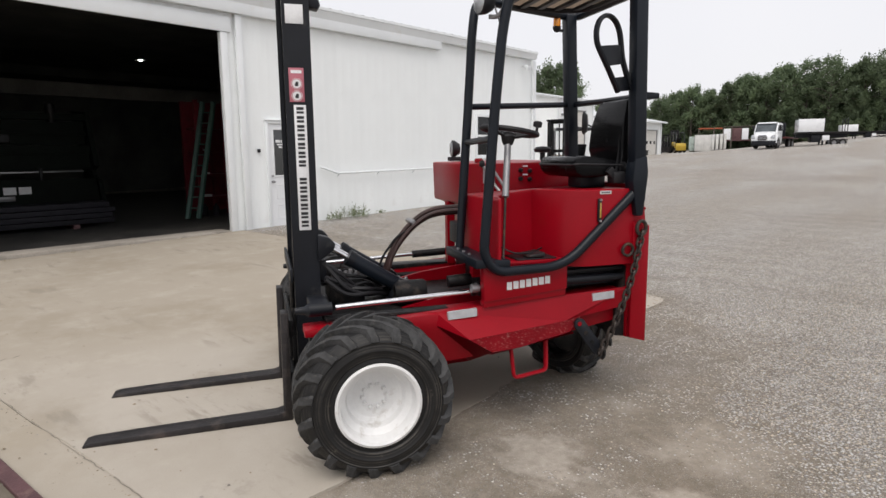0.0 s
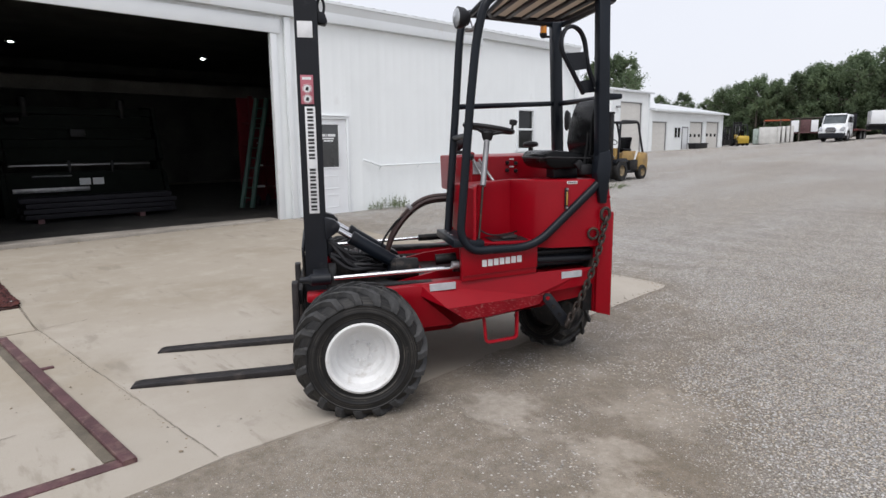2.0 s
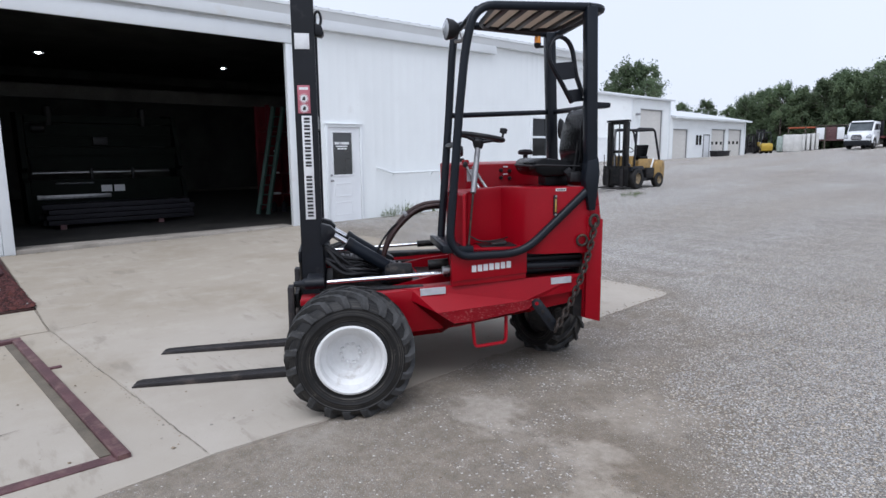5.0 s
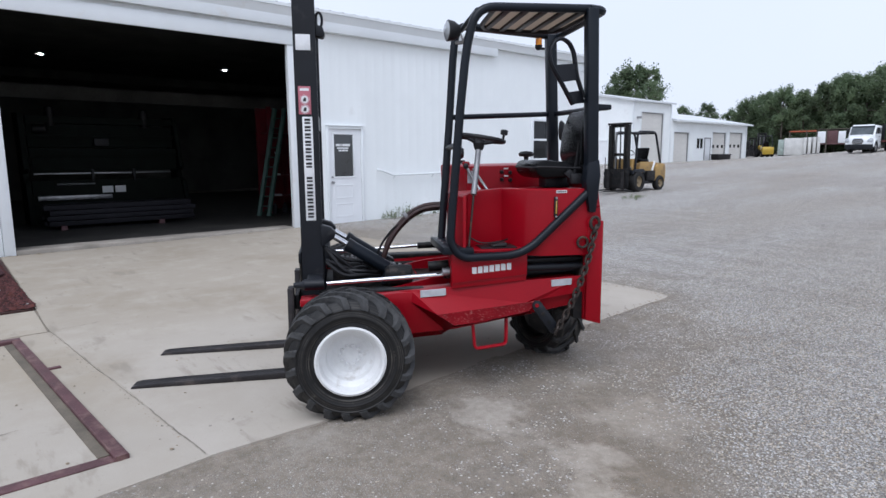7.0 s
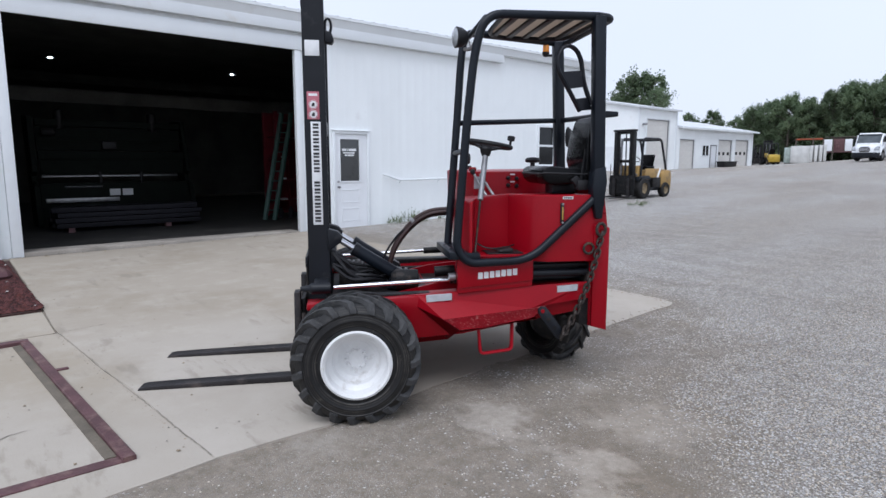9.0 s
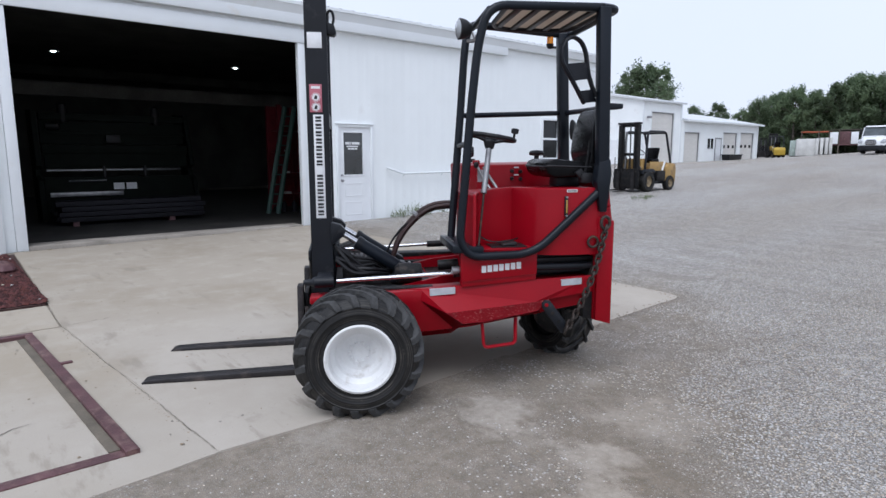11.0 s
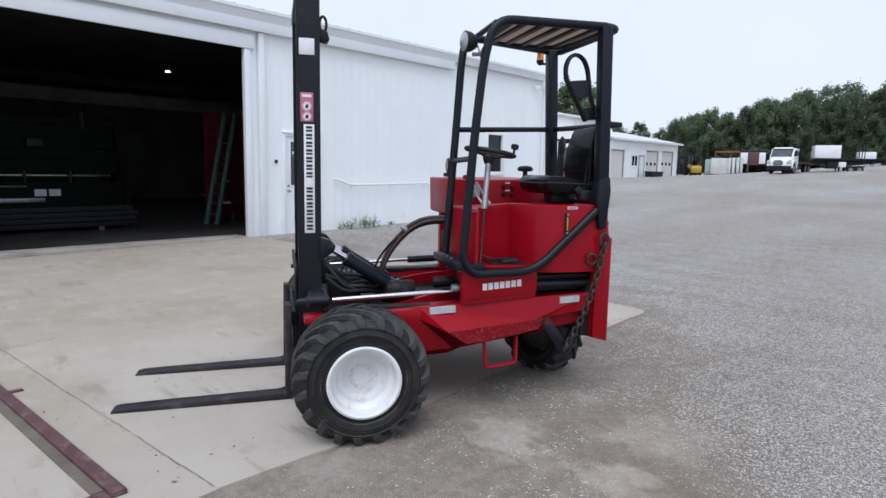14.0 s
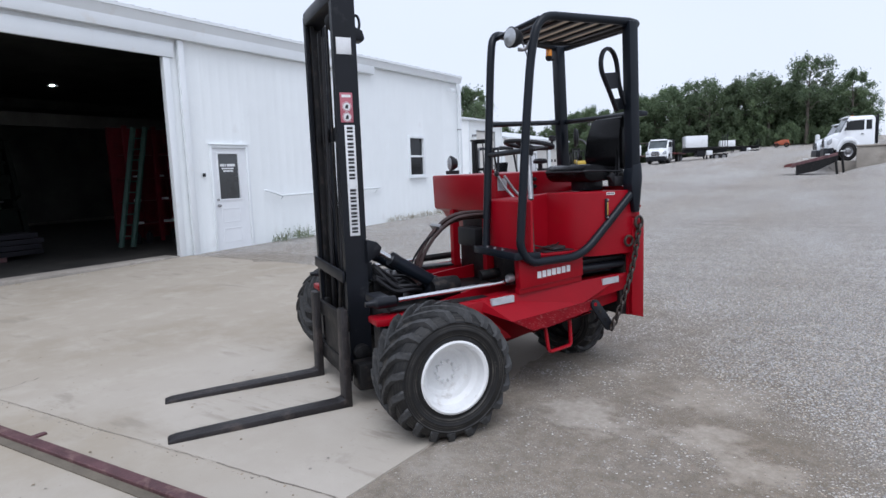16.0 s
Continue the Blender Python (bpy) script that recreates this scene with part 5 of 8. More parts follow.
# red tank with the operator's recess, footwell
plan = [(-0.725, 0.28), (-0.725, 0.815), (-0.732, 0.83), (-0.748, 0.83), (-0.757, 0.80), (-0.80, 0.66), (-0.90, 0.59), (-1.055, 0.555), (-1.10, 0.66), (-1.15, 0.75), (-1.20, 0.80), (-1.26, 0.822), (-1.32, 0.826), (-1.62, 0.825), (-1.62, 0.28)]
bm = prism(plan, 0.955, 1.335, "z")
for v in bm.verts:
    if v.co.z > 1.2:
        v.co.z -= 0.03 * min(1, max(0, (v.co.x + 1.1) / 0.35)) + (0.008 if v.co.x > -0.74 else 0)
    elif v.co.x < -1.1 and v.co.z < 1.0:
        v.co.z -= 0.055
edges = [e for e in bm.edges if abs(e.verts[0].co.z - e.verts[1].co.z) < 0.1 and e.verts[0].co.z > 1.2]
bmesh.ops.bevel(bm, geom=edges, offset=0.014, segments=3, affect="EDGES", profile=0.5)
part("hydraulic_tank", bm, RED, fl, "red tank body with a stepped recess", smooth=28)
part("footwell_floor", span((-1.14, 0.30, 0.925), (-0.70, 0.80, 0.952), 0.004), RED, fl)
part("foot_mat", span((-1.10, 0.62, 0.953), (-0.86, 0.795, 0.960), 0.004), PLASTIC, fl, "black rubber foot mat")
part("pedal", prism([(-0.93, 0.966), (-1.03, 0.966), (-1.03, 0.990), (-0.94, 0.978)], 0.66, 0.79, "y", bev=0.004), FORK, fl, "scuffed steel pedal")
part("floor_wire", tube(rounded([(-0.80, 0.70, 1.02), (-0.86, 0.74, 0.985), (-0.98, 0.74, 0.985), (-1.07, 0.66, 0.995)], 0.04), 0.005, 6), PLASTIC, fl)
part("sight_glass", span((-1.352, 0.826, 1.15), (-1.328, 0.842, 1.285), 0.006), PLASTIC, fl)
part("gauge_tube", span((-1.345, 0.843, 1.175), (-1.335, 0.848, 1.26), 0.002), GAUGE, fl, "amber oil gauge strip")
for z in (1.158, 1.277):
    part("gauge_bolt", lathe([(0.007, 0), (0.007, 0.01), (0, 0.011)], 8, "y", c=(-1.34, 0.842, z)), STEEL, fl)
part("tank_sticker", span((-1.415, 0.826, 1.308), (-1.345, 0.829, 1.326)), WHITE_STICKER, fl)
for k in range(5):
    part("sticker_bar", span((-1.408 + k * 0.012, 0.8292, 1.312), (-1.400 + k * 0.012, 0.8302, 1.322)), INK, fl)

# engine cover on the far side, on posts, with the control panel
part("engine_cover", prism([(-0.900, 1.18), (-0.890, 1.475), (-1.62, 1.485), (-1.62, 0.95), (-1.10, 0.95), (-0.98, 1.155)], -0.985, 0.14, "y", bev=0.014), RED, fl, "red engine cover")
part("panel_sticker", span((-0.985, 0.141, 1.35), (-0.905, 0.144, 1.44)), SILVER, fl, "pale instruction sticker")
for x, z in ((-1.165, 1.43), (-1.23, 1.425), (-1.165, 1.375), (-1.23, 1.37)):
    part("switch", lathe([(0.015, 0), (0.015, 0.012), (0.009, 0.03), (0, 0.03)], 10, "y", c=(x, 0.141, z)), PLASTIC, fl)
for x, z in ((-1.20, 1.455), (-1.20, 1.40)):
    part("switch_label", span((x - 0.018, 0.141, z - 0.005), (x + 0.018, 0.143, z + 0.005)), WHITE_STICKER, fl)
part("filler_cap", lathe([(0.028, 0), (0.03, 0.02), (0.022, 0.03), (0, 0.03)], 14, "z", c=(-0.92, 0.02, 1.478)), RED, fl)
part("air_cap", lathe([(0.018, 0), (0.018, 0.05), (0.055, 0.055), (0.06, 0.075), (0.045, 0.09), (0, 0.095)], 16, "z", c=(-1.408, -0.03, 1.490)), PLASTIC, fl)
for y in (-0.62, -0.05):
    part("cover_post", span((-0.95, y - 0.03, 0.70), (-0.89, y + 0.03, 1.18)), RED, fl)
part("engine_block", span((-1.55, -0.60, 0.88), (-0.98, 0.25, 1.17), 0.02), GREASE, fl)
part("battery", span((-0.98, -0.45, 0.90), (-0.86, -0.15, 1.05), 0.01), PLASTIC, fl)
lamp2 = part("work_lamp", lathe([(0.0, -0.045), (0.04, -0.04), (0.066, 0.0), (0.07, 0.02), (0.062, 0.026), (0, 0.03)], 20, "x"), PLASTIC, fl, "small round work lamp", at=pose(-1.045, -0.875, 1.578, 0, 0, -8))
part("lens", lathe([(0.06, 0.027), (0.045, 0.036), (0, 0.04)], 20, "x"), LENS, lamp2)
part("lamp_foot", span((-1.09, -0.925, 1.482), (-1.0, -0.825, 1.515), 0.006), PLASTIC, fl)

# seat
seat = part("seat", prism([(-1.240, 1.425), (-1.225, 1.475), (-1.245, 1.512), (-1.30, 1.522), (-1.40, 1.510), (-1.56, 1.490), (-1.60, 1.46), (-1.58, 1.41), (-1.29, 1.395)], 0.28, 0.74, "y", bev=0.022), VINYL, fl, "black vinyl seat cushion")
part("seat_piping", tube(rounded([(-1.54, 0.742, 1.465), (-1.25, 0.742, 1.475), (-1.225, 0.72, 1.47), (-1.225, 0.30, 1.47), (-1.25, 0.278, 1.475), (-1.54, 0.278, 1.465)], 0.03), 0.007, 6), PLASTIC, seat)
bm = bmesh.new()
prof = [(-1.575, 1.47), (-1.550, 1.56), (-1.562, 1.70), (-1.590, 1.82), (-1.608, 1.852), (-1.63, 1.855), (-1.642, 1.82), (-1.638, 1.65), (-1.62, 1.47)]
prism(prof, 0.365, 0.735, "y", bm, 0.02)
for v in bm.verts:
    k = max(0.0, (v.co.z - 1.60) / 0.27)
    v.co.y = 0.55 + (v.co.y - 0.55) * (1 - 0.22 * k * k)
    v.co.x += 0.025 * (abs(v.co.y - 0.55) / 0.185) ** 2 * (1 if v.co.x > -1.61 else 0)
part("backrest", bm, VINYL, fl, "black vinyl backrest")
part("seat_base", span((-1.53, 0.42, 1.33), (-1.36, 0.58, 1.41), 0.012), BLACK, fl)
part("belt_reel", span((-1.545, 0.70, 1.36), (-1.46, 0.78, 1.43), 0.015), PLASTIC, fl)
part("belt_buckle", prism([(-1.42, 1.43), (-1.46, 1.46), (-1.50, 1.42), (-1.46, 1.39)], 0.735, 0.765, "y", bev=0.006), PLASTIC, fl)
part("belt_strap", tube([(-1.50, 0.75, 1.42), (-1.53, 0.73, 1.55), (-1.57, 0.68, 1.70)], 0.018, 6, flat=0.25), VINYL, fl)

# steering
part("steering_column", rod((-0.83, 0.69, 1.30), (-0.887, 0.585, 1.60), 0.019, 12), STEEL, fl, "bare grey steering column")
part("column_shaft", rod((-0.772, 0.80, 0.95), (-0.831, 0.688, 1.305), 0.0075, 10), CHAIN, fl)
part("column_head", lathe([(0.026, 0.0), (0.036, 0.025), (0.040, 0.05), (0.028, 0.065), (0, 0.065)], 14, "z", c=(-0.890, 0.58, 1.585)), PLASTIC, fl)
SW = pose(-0.90, 0.575, 1.663, 0, -9, 0)
ring = [(0.158 * math.cos(2 * math.pi * i / 36), 0.158 * math.sin(2 * math.pi * i / 36), 0) for i in range(36)]
sw = part("steering_wheel", tube(ring, 0.015, 8, closed=True), PLASTIC, fl, "black steering wheel with a spinner knob", at=SW)
for a in (20, 140, 260):
    part("spoke", rod((0, 0, -0.04), (0.155 * math.cos(radians(a)), 0.155 * math.sin(radians(a)), 0), 0.010, 8), PLASTIC, sw)
part("spinner_knob", lathe([(0.008, 0), (0.008, 0.03), (0.024, 0.035), (0.026, 0.06), (0.018, 0.066), (0, 0.067)], 12, "z", c=(-0.14, 0.06, 0.01)), PLASTIC, sw)
part("hub", lathe([(0.03, -0.05), (0.034, -0.01), (0.02, 0.0), (0, 0.0)], 14, "z"), PLASTIC, sw)
for x, y, dx in ((-0.90, 0.16, -0.05), (-0.94, 0.18, -0.06)):
    part("control_lever", tube([(x, y, 1.46), (x + dx, y + 0.03, 1.36), (x + dx - 0.03, y + 0.08, 1.30)], 0.010, 8), STEEL, fl)
part("lever_knob", lathe([(0.0, 0), (0.017, 0.01), (0.02, 0.03), (0.012, 0.045), (0, 0.047)], 10, "z", c=(-0.89, 0.16, 1.45)), PLASTIC, fl)

# cab guard
TUBE = 0.027
near = [(-1.585, 0.835, 1.335), (-1.13, 0.835, 0.915), (-0.72, 0.835, 0.905), (-0.645, 0.835, 1.0), (-0.71, 0.835, 1.80), (-0.752, 0.835, 2.20), (-0.815, 0.835, 2.436), (-1.54, 0.82, 2.449)]
part("guard_tube", tube(rounded(near, 0.13, 6), TUBE, 12), SLATE, fl)
far = [(-0.665, 0.365, 0.93), (-0.74, 0.325, 1.82), (-0.768, 0.32, 2.25), (-0.80, 0.30, 2.435), (-1.56, -0.02, 2.447)]
part("guard_tube", tube(rounded(far, 0.11, 6), TUBE, 12), SLATE, fl)
part("front_crossbar", tube([(-0.822, 0.83, 2.415), (-0.83, 0.29, 2.405)], 0.018, 10), SLATE, fl)
part("rear_crossbar", tube(rounded([(-1.54, 0.82, 2.449), (-1.645, 0.80, 2.445), (-1.645, 0.0, 2.445), (-1.57, -0.02, 2.445)], 0.05), TUBE, 10), SLATE, fl)
part("rung", rod((-0.692, 0.835, 1.615), (-0.722, 0.335, 1.605), 0.018, 10), SLATE, fl)
part("side_rail", tube([(-0.74, 0.325, 1.815), (-1.59, -0.02, 1.865)], 0.019, 10), SLATE, fl)
part("rear_rail", tube([(-1.62, -0.03, 1.865), (-1.665, 0.3, 1.862), (-1.665, 0.6, 1.858), (-1.58, 0.80, 1.855)], 0.019, 10), SLATE, fl)
part("rear_bracket", prism([(-1.58, 1.825), (-1.58, 1.872), (-1.70, 1.867), (-1.70, 1.835)], 0.76, 0.84, "y", bev=0.008), SLATE, fl)
for y, low_x, top_x, z0 in ((0.820, -1.584, -1.551, 1.26), (-0.014, -1.636, -1.582, 1.10)):
    part("rear_post", prism([(low_x - 0.038, z0), (low_x + 0.038, z0), (top_x + 0.038, 2.45), (top_x - 0.038, 2.45)], y - 0.038, y + 0.042, "y", bev=0.012), SLATE, fl)
part("post_gusset", prism([(-1.528, 1.38), (-1.542, 1.50), (-1.618, 1.52), (-1.630, 1.42), (-1.605, 1.18), (-1.56, 1.18)], 0.775, 0.866, "y", bev=0.010), SLATE, fl)
part("guard_foot", prism([(-0.60, 0.93), (-0.60, 0.98), (-0.80, 0.97), (-0.80, 0.93)], 0.30, 0.84, "y", bev=0.006), SLATE, fl)
for y in (0.45, 0.55, 0.65):
    part("foot_bolt", lathe([(0.010, 0), (0.010, 0.01), (0, 0.012)], 6, "z", c=(-0.63, y, 0.978)), STEEL, fl)
# roof sheet on slats
roof_plan = [(-0.93, 0.81), (-0.955, 0.37), (-1.01, 0.25), (-1.10, 0.19), (-1.40, 0.185), (-1.52, 0.225), (-1.565, 0.32), (-1.575, 0.80)]
part("canopy_sheet", prism(roof_plan, 2.440, 2.446, "z"), CANOPY, fl, "tan weathered canopy sheet")
for i in range(5):
    x = -1.02 - i * 0.118
    part("roof_slat", block((x, 0.51, 2.430), (0.038, 0.60, 0.018), None, 0.003), BLACK, fl)
part("canopy_edge", tube(rounded([(p[0], p[1], 2.428) for p in roof_plan], 0.04, 4), 0.016, 8), BLACK, fl)
# work lamp, beacon, grab loop
wl_ = part("work_lamp", lathe([(0.0, -0.05), (0.038, -0.045), (0.058, -0.01), (0.064, 0.026), (0.058, 0.031), (0, 0.032)], 24, "x"), PLASTIC, fl, "round black work lamp with clear lens", at=pose(-0.675, 0.765, 2.305, 0, 0, 8))
part("lens", lathe([(0.056, 0.031), (0.042, 0.040), (0, 0.044)], 24, "x"), LENS, wl_)
part("lamp_bracket", tube(rounded([(-0.775, 0.83, 2.30), (-0.74, 0.80, 2.23), (-0.70, 0.77, 2.235)], 0.03), 0.012, 8), STEEL, fl)
part("lamp_wire", tube(rounded([(-0.73, 0.77, 2.29), (-0.75, 0.79, 2.21), (-0.745, 0.81, 2.17), (-0.75, 0.82, 2.24)], 0.03), 0.005, 6), STEEL, fl)
bc = part("beacon", lathe([(0.0, 0.068), (0.020, 0.065), (0.0235, 0.05), (0.0245, 0.0), (0, 0.0)], 16, "z"), AMBER, fl, "amber beacon lamp", at=Matrix.Translation((-1.485, 0.0, 2.372)))
part("beacon_base", lathe([(0.028, 0.0), (0.026, -0.018), (0.014, -0.035), (0, -0.035)], 14, "z"), PLASTIC, bc)
part("beacon_arm", span((-1.53, -0.01, 2.340), (-1.49, 0.01, 2.355)), PLASTIC, fl)
loop = [(-1.53, 1.89), (-1.445, 1.885), (-1.375, 1.99), (-1.275, 2.13), (-1.268, 2.20), (-1.295, 2.26), (-1.35, 2.285), (-1.41, 2.26), (-1.445, 2.20), (-1.47, 2.06)]
outer = [Vector((x, 0.80 + (x + 1.5) * 0.28, z)) for x, z in [(a + 0.0, b - 0.018) for a, b in loop]]
part("grab_loop", tube(rounded([tuple(p) for p in outer[1:]] + [(-1.525, 0.80, 1.91)], 0.03, 3), 0.018, 8, flat=0.7), BLACK, fl, "black flat-bar grab loop")
for nm, pts in (("grab_loop_web", [(-1.30, 2.10), (-1.355, 2.00), (-1.478, 2.02), (-1.458, 2.12)]), ("grab_loop_foot", [(-1.40, 1.94), (-1.445, 1.87), (-1.535, 1.88), (-1.50, 1.955)])):
    bm = prism(pts, 0.792, 0.808, "y")
    for v in bm.verts:
        v.co.y += (v.co.x + 1.5) * 0.28
    part(nm, bm, BLACK, fl)
part("mirror", lathe([(0, 0), (0.05, 0.004), (0.055, 0.012), (0.04, 0.03), (0, 0.035)], 18, "x"), PLASTIC, fl, "small round black mirror", at=pose(-1.618, 0.127, 1.733, 0, 0, 145) @ Matrix.Diagonal((1.2, 1.05, 1.4, 1)))
part("mirror_arm", tube(rounded([(-1.635, 0.135, 1.73), (-1.66, 0.22, 1.70), (-1.65, 0.30, 1.58), (-1.62, 0.34, 1.50)], 0.04), 0.006, 6), STEEL, fl)

# step and chain
part("step", tube(rounded([(-0.775, 0.90, 0.52), (-0.785, 0.93, 0.335), (-1.005, 0.87, 0.335), (-1.015, 0.84, 0.535)], 0.03), 0.011, 8, flat=1.3), RED, fl, "red bent flat-bar step")
lug = part("link_bar", prism([(-1.185, 0.590), (-1.205, 0.612), (-1.240, 0.605), (-1.372, 0.430), (-1.370, 0.398), (-1.345, 0.380), (-1.315, 0.388), (-1.188, 0.560)], 0.845, 0.865, "y", bev=0.004), BLACK, fl, "black drilled link bar")
for i in range(4):
    t = i / 3
    part("hole", lathe([(0.013, 0.0), (0.013, 0.003), (0, 0.003)], 12, "y", c=(-1.214 - 0.128 * t, 0.8652, 0.580 - 0.172 * t)), RED if i == 0 else GREASE, lug)
part("chain_ring", tube([(-1.60 + 0.03 * math.cos(a * math.pi / 8), 0.86, 1.11 + 0.04 * math.sin(a * math.pi / 8)) for a in range(16)], 0.011, 8, closed=True), CHAIN, fl)
part("tie_ring", tube([(-1.525 + 0.034 * math.cos(a * math.pi / 8), 0.845, 0.985 + 0.034 * math.sin(a * math.pi / 8)) for a in range(16)], 0.009, 8, closed=True), CHAIN, fl)
part("ring_pin", rod((-1.585, 0.80, 1.20), (-1.645, 0.83, 1.22), 0.008, 8), RED, fl)
link = []
for i in range(16):
    a = 2 * math.pi * i / 16
    link.append((0.0155 * math.cos(a), 0, 0.019 * math.sin(a) + (0.010 if math.sin(a) > 0 else -0.010)))
link_me = mesh_of("chain_link", tube(link, 0.0078, 6, closed=True), CHAIN)
c0, c1 = Vector((-1.60, 0.86, 1.07)), Vector((-1.345, 0.885, 0.415))
n_links = 19
for i in range(n_links):
    t = i / (n_links - 1)
    sag = 0.035 * 4 * t * (1 - t)
    p = c0.lerp(c1, t) + Vector((-sag, 0, -sag * 0.4))
    d = (c1 - c0).normalized()
    turn = d.to_track_quat("Z", "Y").to_matrix().to_4x4()
    part("chain_link", link_me, None, fl, at=Matrix.Translation(p) @ turn @ Matrix.Rotation(radians(90 * (i % 2) + 20), 4, "Z"))

# mast: two channel uprights, inner uprights, cylinder, crosshead
M0, M1 = -0.53, 0.222
for s, y in ((1, M1), (-1, M0)):
    part("outer_upright", prism([(0.16, y), (0.31, y), (0.31, y - s * 0.055), (0.285, y - s * 0.055), (0.285, y - s * 0.02), (0.185, y - s * 0.02), (0.185, y - s * 0.055), (0.16, y - s * 0.055)], 0.17, 2.65, "z"), BLACK, fl)
    part("inner_upright", prism([(0.19, y - s * 0.025), (0.28, y - s * 0.025), (0.28, y - s * 0.10), (0.255, y - s * 0.10), (0.255, y - s * 0.045), (0.19, y - s * 0.045)], 0.20, 2.69, "z"), GREASE, fl)
part("crosshead", prism([(0.20, 2.56), (0.315, 2.59), (0.315, 2.67), (0.285, 2.71), (0.20, 2.71)], M0 + 0.03, M1 - 0.03, "y", bev=0.006), BLACK, fl)
part("mast_crossbar", span((0.12, M0 + 0.02, 0.80), (0.16, M1 - 0.02, 0.92), 0.006), BLACK, fl)
part("mast_crossbar", span((0.165, M0 + 0.06, 1.75), (0.185, M1 - 0.06, 1.85), 0.004), BLACK, fl)
part("mast_tie_plate", prism([(M1 - 0.01, 0.80), (M1 - 0.01, 0.875), (M0 + 0.01, 0.905), (M0 + 0.01, 0.83)], 0.316, 0.334, "x", bev=0.004), BLACK, fl)
part("tie_rod", rod((0.322, M1 - 0.16, 0.50), (0.322, M1 - 0.10, 0.81), 0.014, 8), GREASE, fl)
part("lift_cylinder", rod((0.235, M1 - 0.17, 0.25), (0.235, M1 - 0.17, 1.75), 0.045, 16), BLACK, fl)
part("lift_rod", rod((0.235, M1 - 0.17, 1.75), (0.235, M1 - 0.17, 2.54), 0.038, 14), BLACK, fl)
part("chain_sheave", lathe([(0.05, -0.03), (0.065, -0.02), (0.055, 0.0), (0.065, 0.02), (0.05, 0.03)], 18, "y", c=(0.24, M1 - 0.17, 2.50)), GREASE, fl)
for dy in (0.05, 0.30):
    part("mast_hose", tube(rounded([(0.26, M1 - 0.12 - dy, 2.45), (0.27, M1 - 0.14 - dy, 1.4), (0.29, M1 - 0.10 - dy, 0.9), (0.28, M1 - 0.16 - dy, 0.55)], 0.2), 0.012, 8), PLASTIC, fl)
for yy in (-0.10, -0.32):
    part("lift_chain", span((0.255, yy, 0.5), (0.268, yy + 0.03, 2.5)), GREASE, fl)
part("hose_bracket", prism([(0.16, 2.36), (0.16, 2.44), (0.11, 2.42), (0.095, 2.37), (0.11, 2.35)], 0.12, 0.21, "y", bev=0.006), BLACK, fl)
part("hose_guide", tube([(0.135 + 0.022 * math.cos(a * math.pi / 8), 0.165, 2.47 + 0.05 * math.sin(a * math.pi / 8)) for a in range(16)], 0.009, 8, closed=True), BLACK, fl)
# decals on the mast
part("data_plate", span((0.195, M1 + 0.001, 2.262), (0.293, M1 + 0.004, 2.365), 0.001), WHITE_STICKER, fl, "pale data plate")
dp = fl.children[-1]
for k in range(6):
    part("print_bar", span((0.21, M1 + 0.0042, 2.275 + k * 0.014), (0.278 - 0.01 * (k % 2), M1 + 0.005, 2.280 + k * 0.014)), SILVER, dp)
wd = part("warning_decal", span((0.205, M1 + 0.001, 1.838), (0.288, M1 + 0.004, 2.025), 0.001), STICKER_RED, fl, "red warning decal with two round pictograms")
part("decal_bar", span((0.217, M1 + 0.0042, 1.995), (0.276, M1 + 0.005, 2.012)), WHITE_STICKER, wd)
for z in (1.938, 1.872):
    part("pictogram", lathe([(0.031, 0), (0.031, 0.001), (0, 0.001)], 24, "y", c=(0.246, M1 + 0.0042, z)), WHITE_STICKER, wd)
    part("pictogram_ring", lathe([(0.029, 0.0), (0.029, 0.001), (0.025, 0.001), (0.025, 0.0)], 24, "y", c=(0.246, M1 + 0.0053, z), closed=True), STICKER_RED, wd)
    part("pictogram_shape", prism([(0.238, z - 0.014), (0.258, z - 0.012), (0.254, z + 0.004), (0.246, z + 0.014), (0.236, z + 0.008)], M1 + 0.0053, M1 + 0.0063, "y"), INK, wd)
nd = part("name_decal", span((0.200, M1 + 0.001, 1.108), (0.268, M1 + 0.004, 1.822), 0.001), WHITE_STICKER, fl, "white vertical name strip with black blocks")
for i in range(14):
    if i != 7:
        z = 1.792 - i * 0.0497
        part("name_block", span((0.214, M1 + 0.0042, z - 0.018), (0.254, M1 + 0.005, z - 0.005)), INK, nd)
        part("name_block", span((0.214, M1 + 0.0042, z + 0.002), (0.254, M1 + 0.005, z + 0.018)), INK, nd)

# carriage and forks
part("carriage_plate", span((0.335, -0.42, 0.50), (0.362, 0.33, 0.60), 0.004), GREASE, fl)
part("carriage_plate", span((0.335, -0.42, 0.17), (0.362, 0.33, 0.29), 0.004), GREASE, fl)
for y in (-0.28, 0.10):
    part("carriage_bracket", span((0.30, y - 0.02, 0.18), (0.334, y + 0.02, 0.62), 0.004), GREASE, fl)
part("carriage_web", span((0.338, -0.25, 0.29), (0.352, 0.10, 0.50)), GREASE, fl)
for y in (-0.362, 0.338):
    f = part("fork", prism([(0.364, 0.018), (0.364, 0.66), (0.405, 0.66), (0.412, 0.078), (0.45, 0.068), (1.20, 0.050), (1.41, 0.042), (1.445, 0.034), (1.455, 0.024), (1.445, 0.016), (0.40, 0.014)], y - 0.055, y + 0.055, "y", bev=0.004), FORK, fl, "worn dark steel fork")
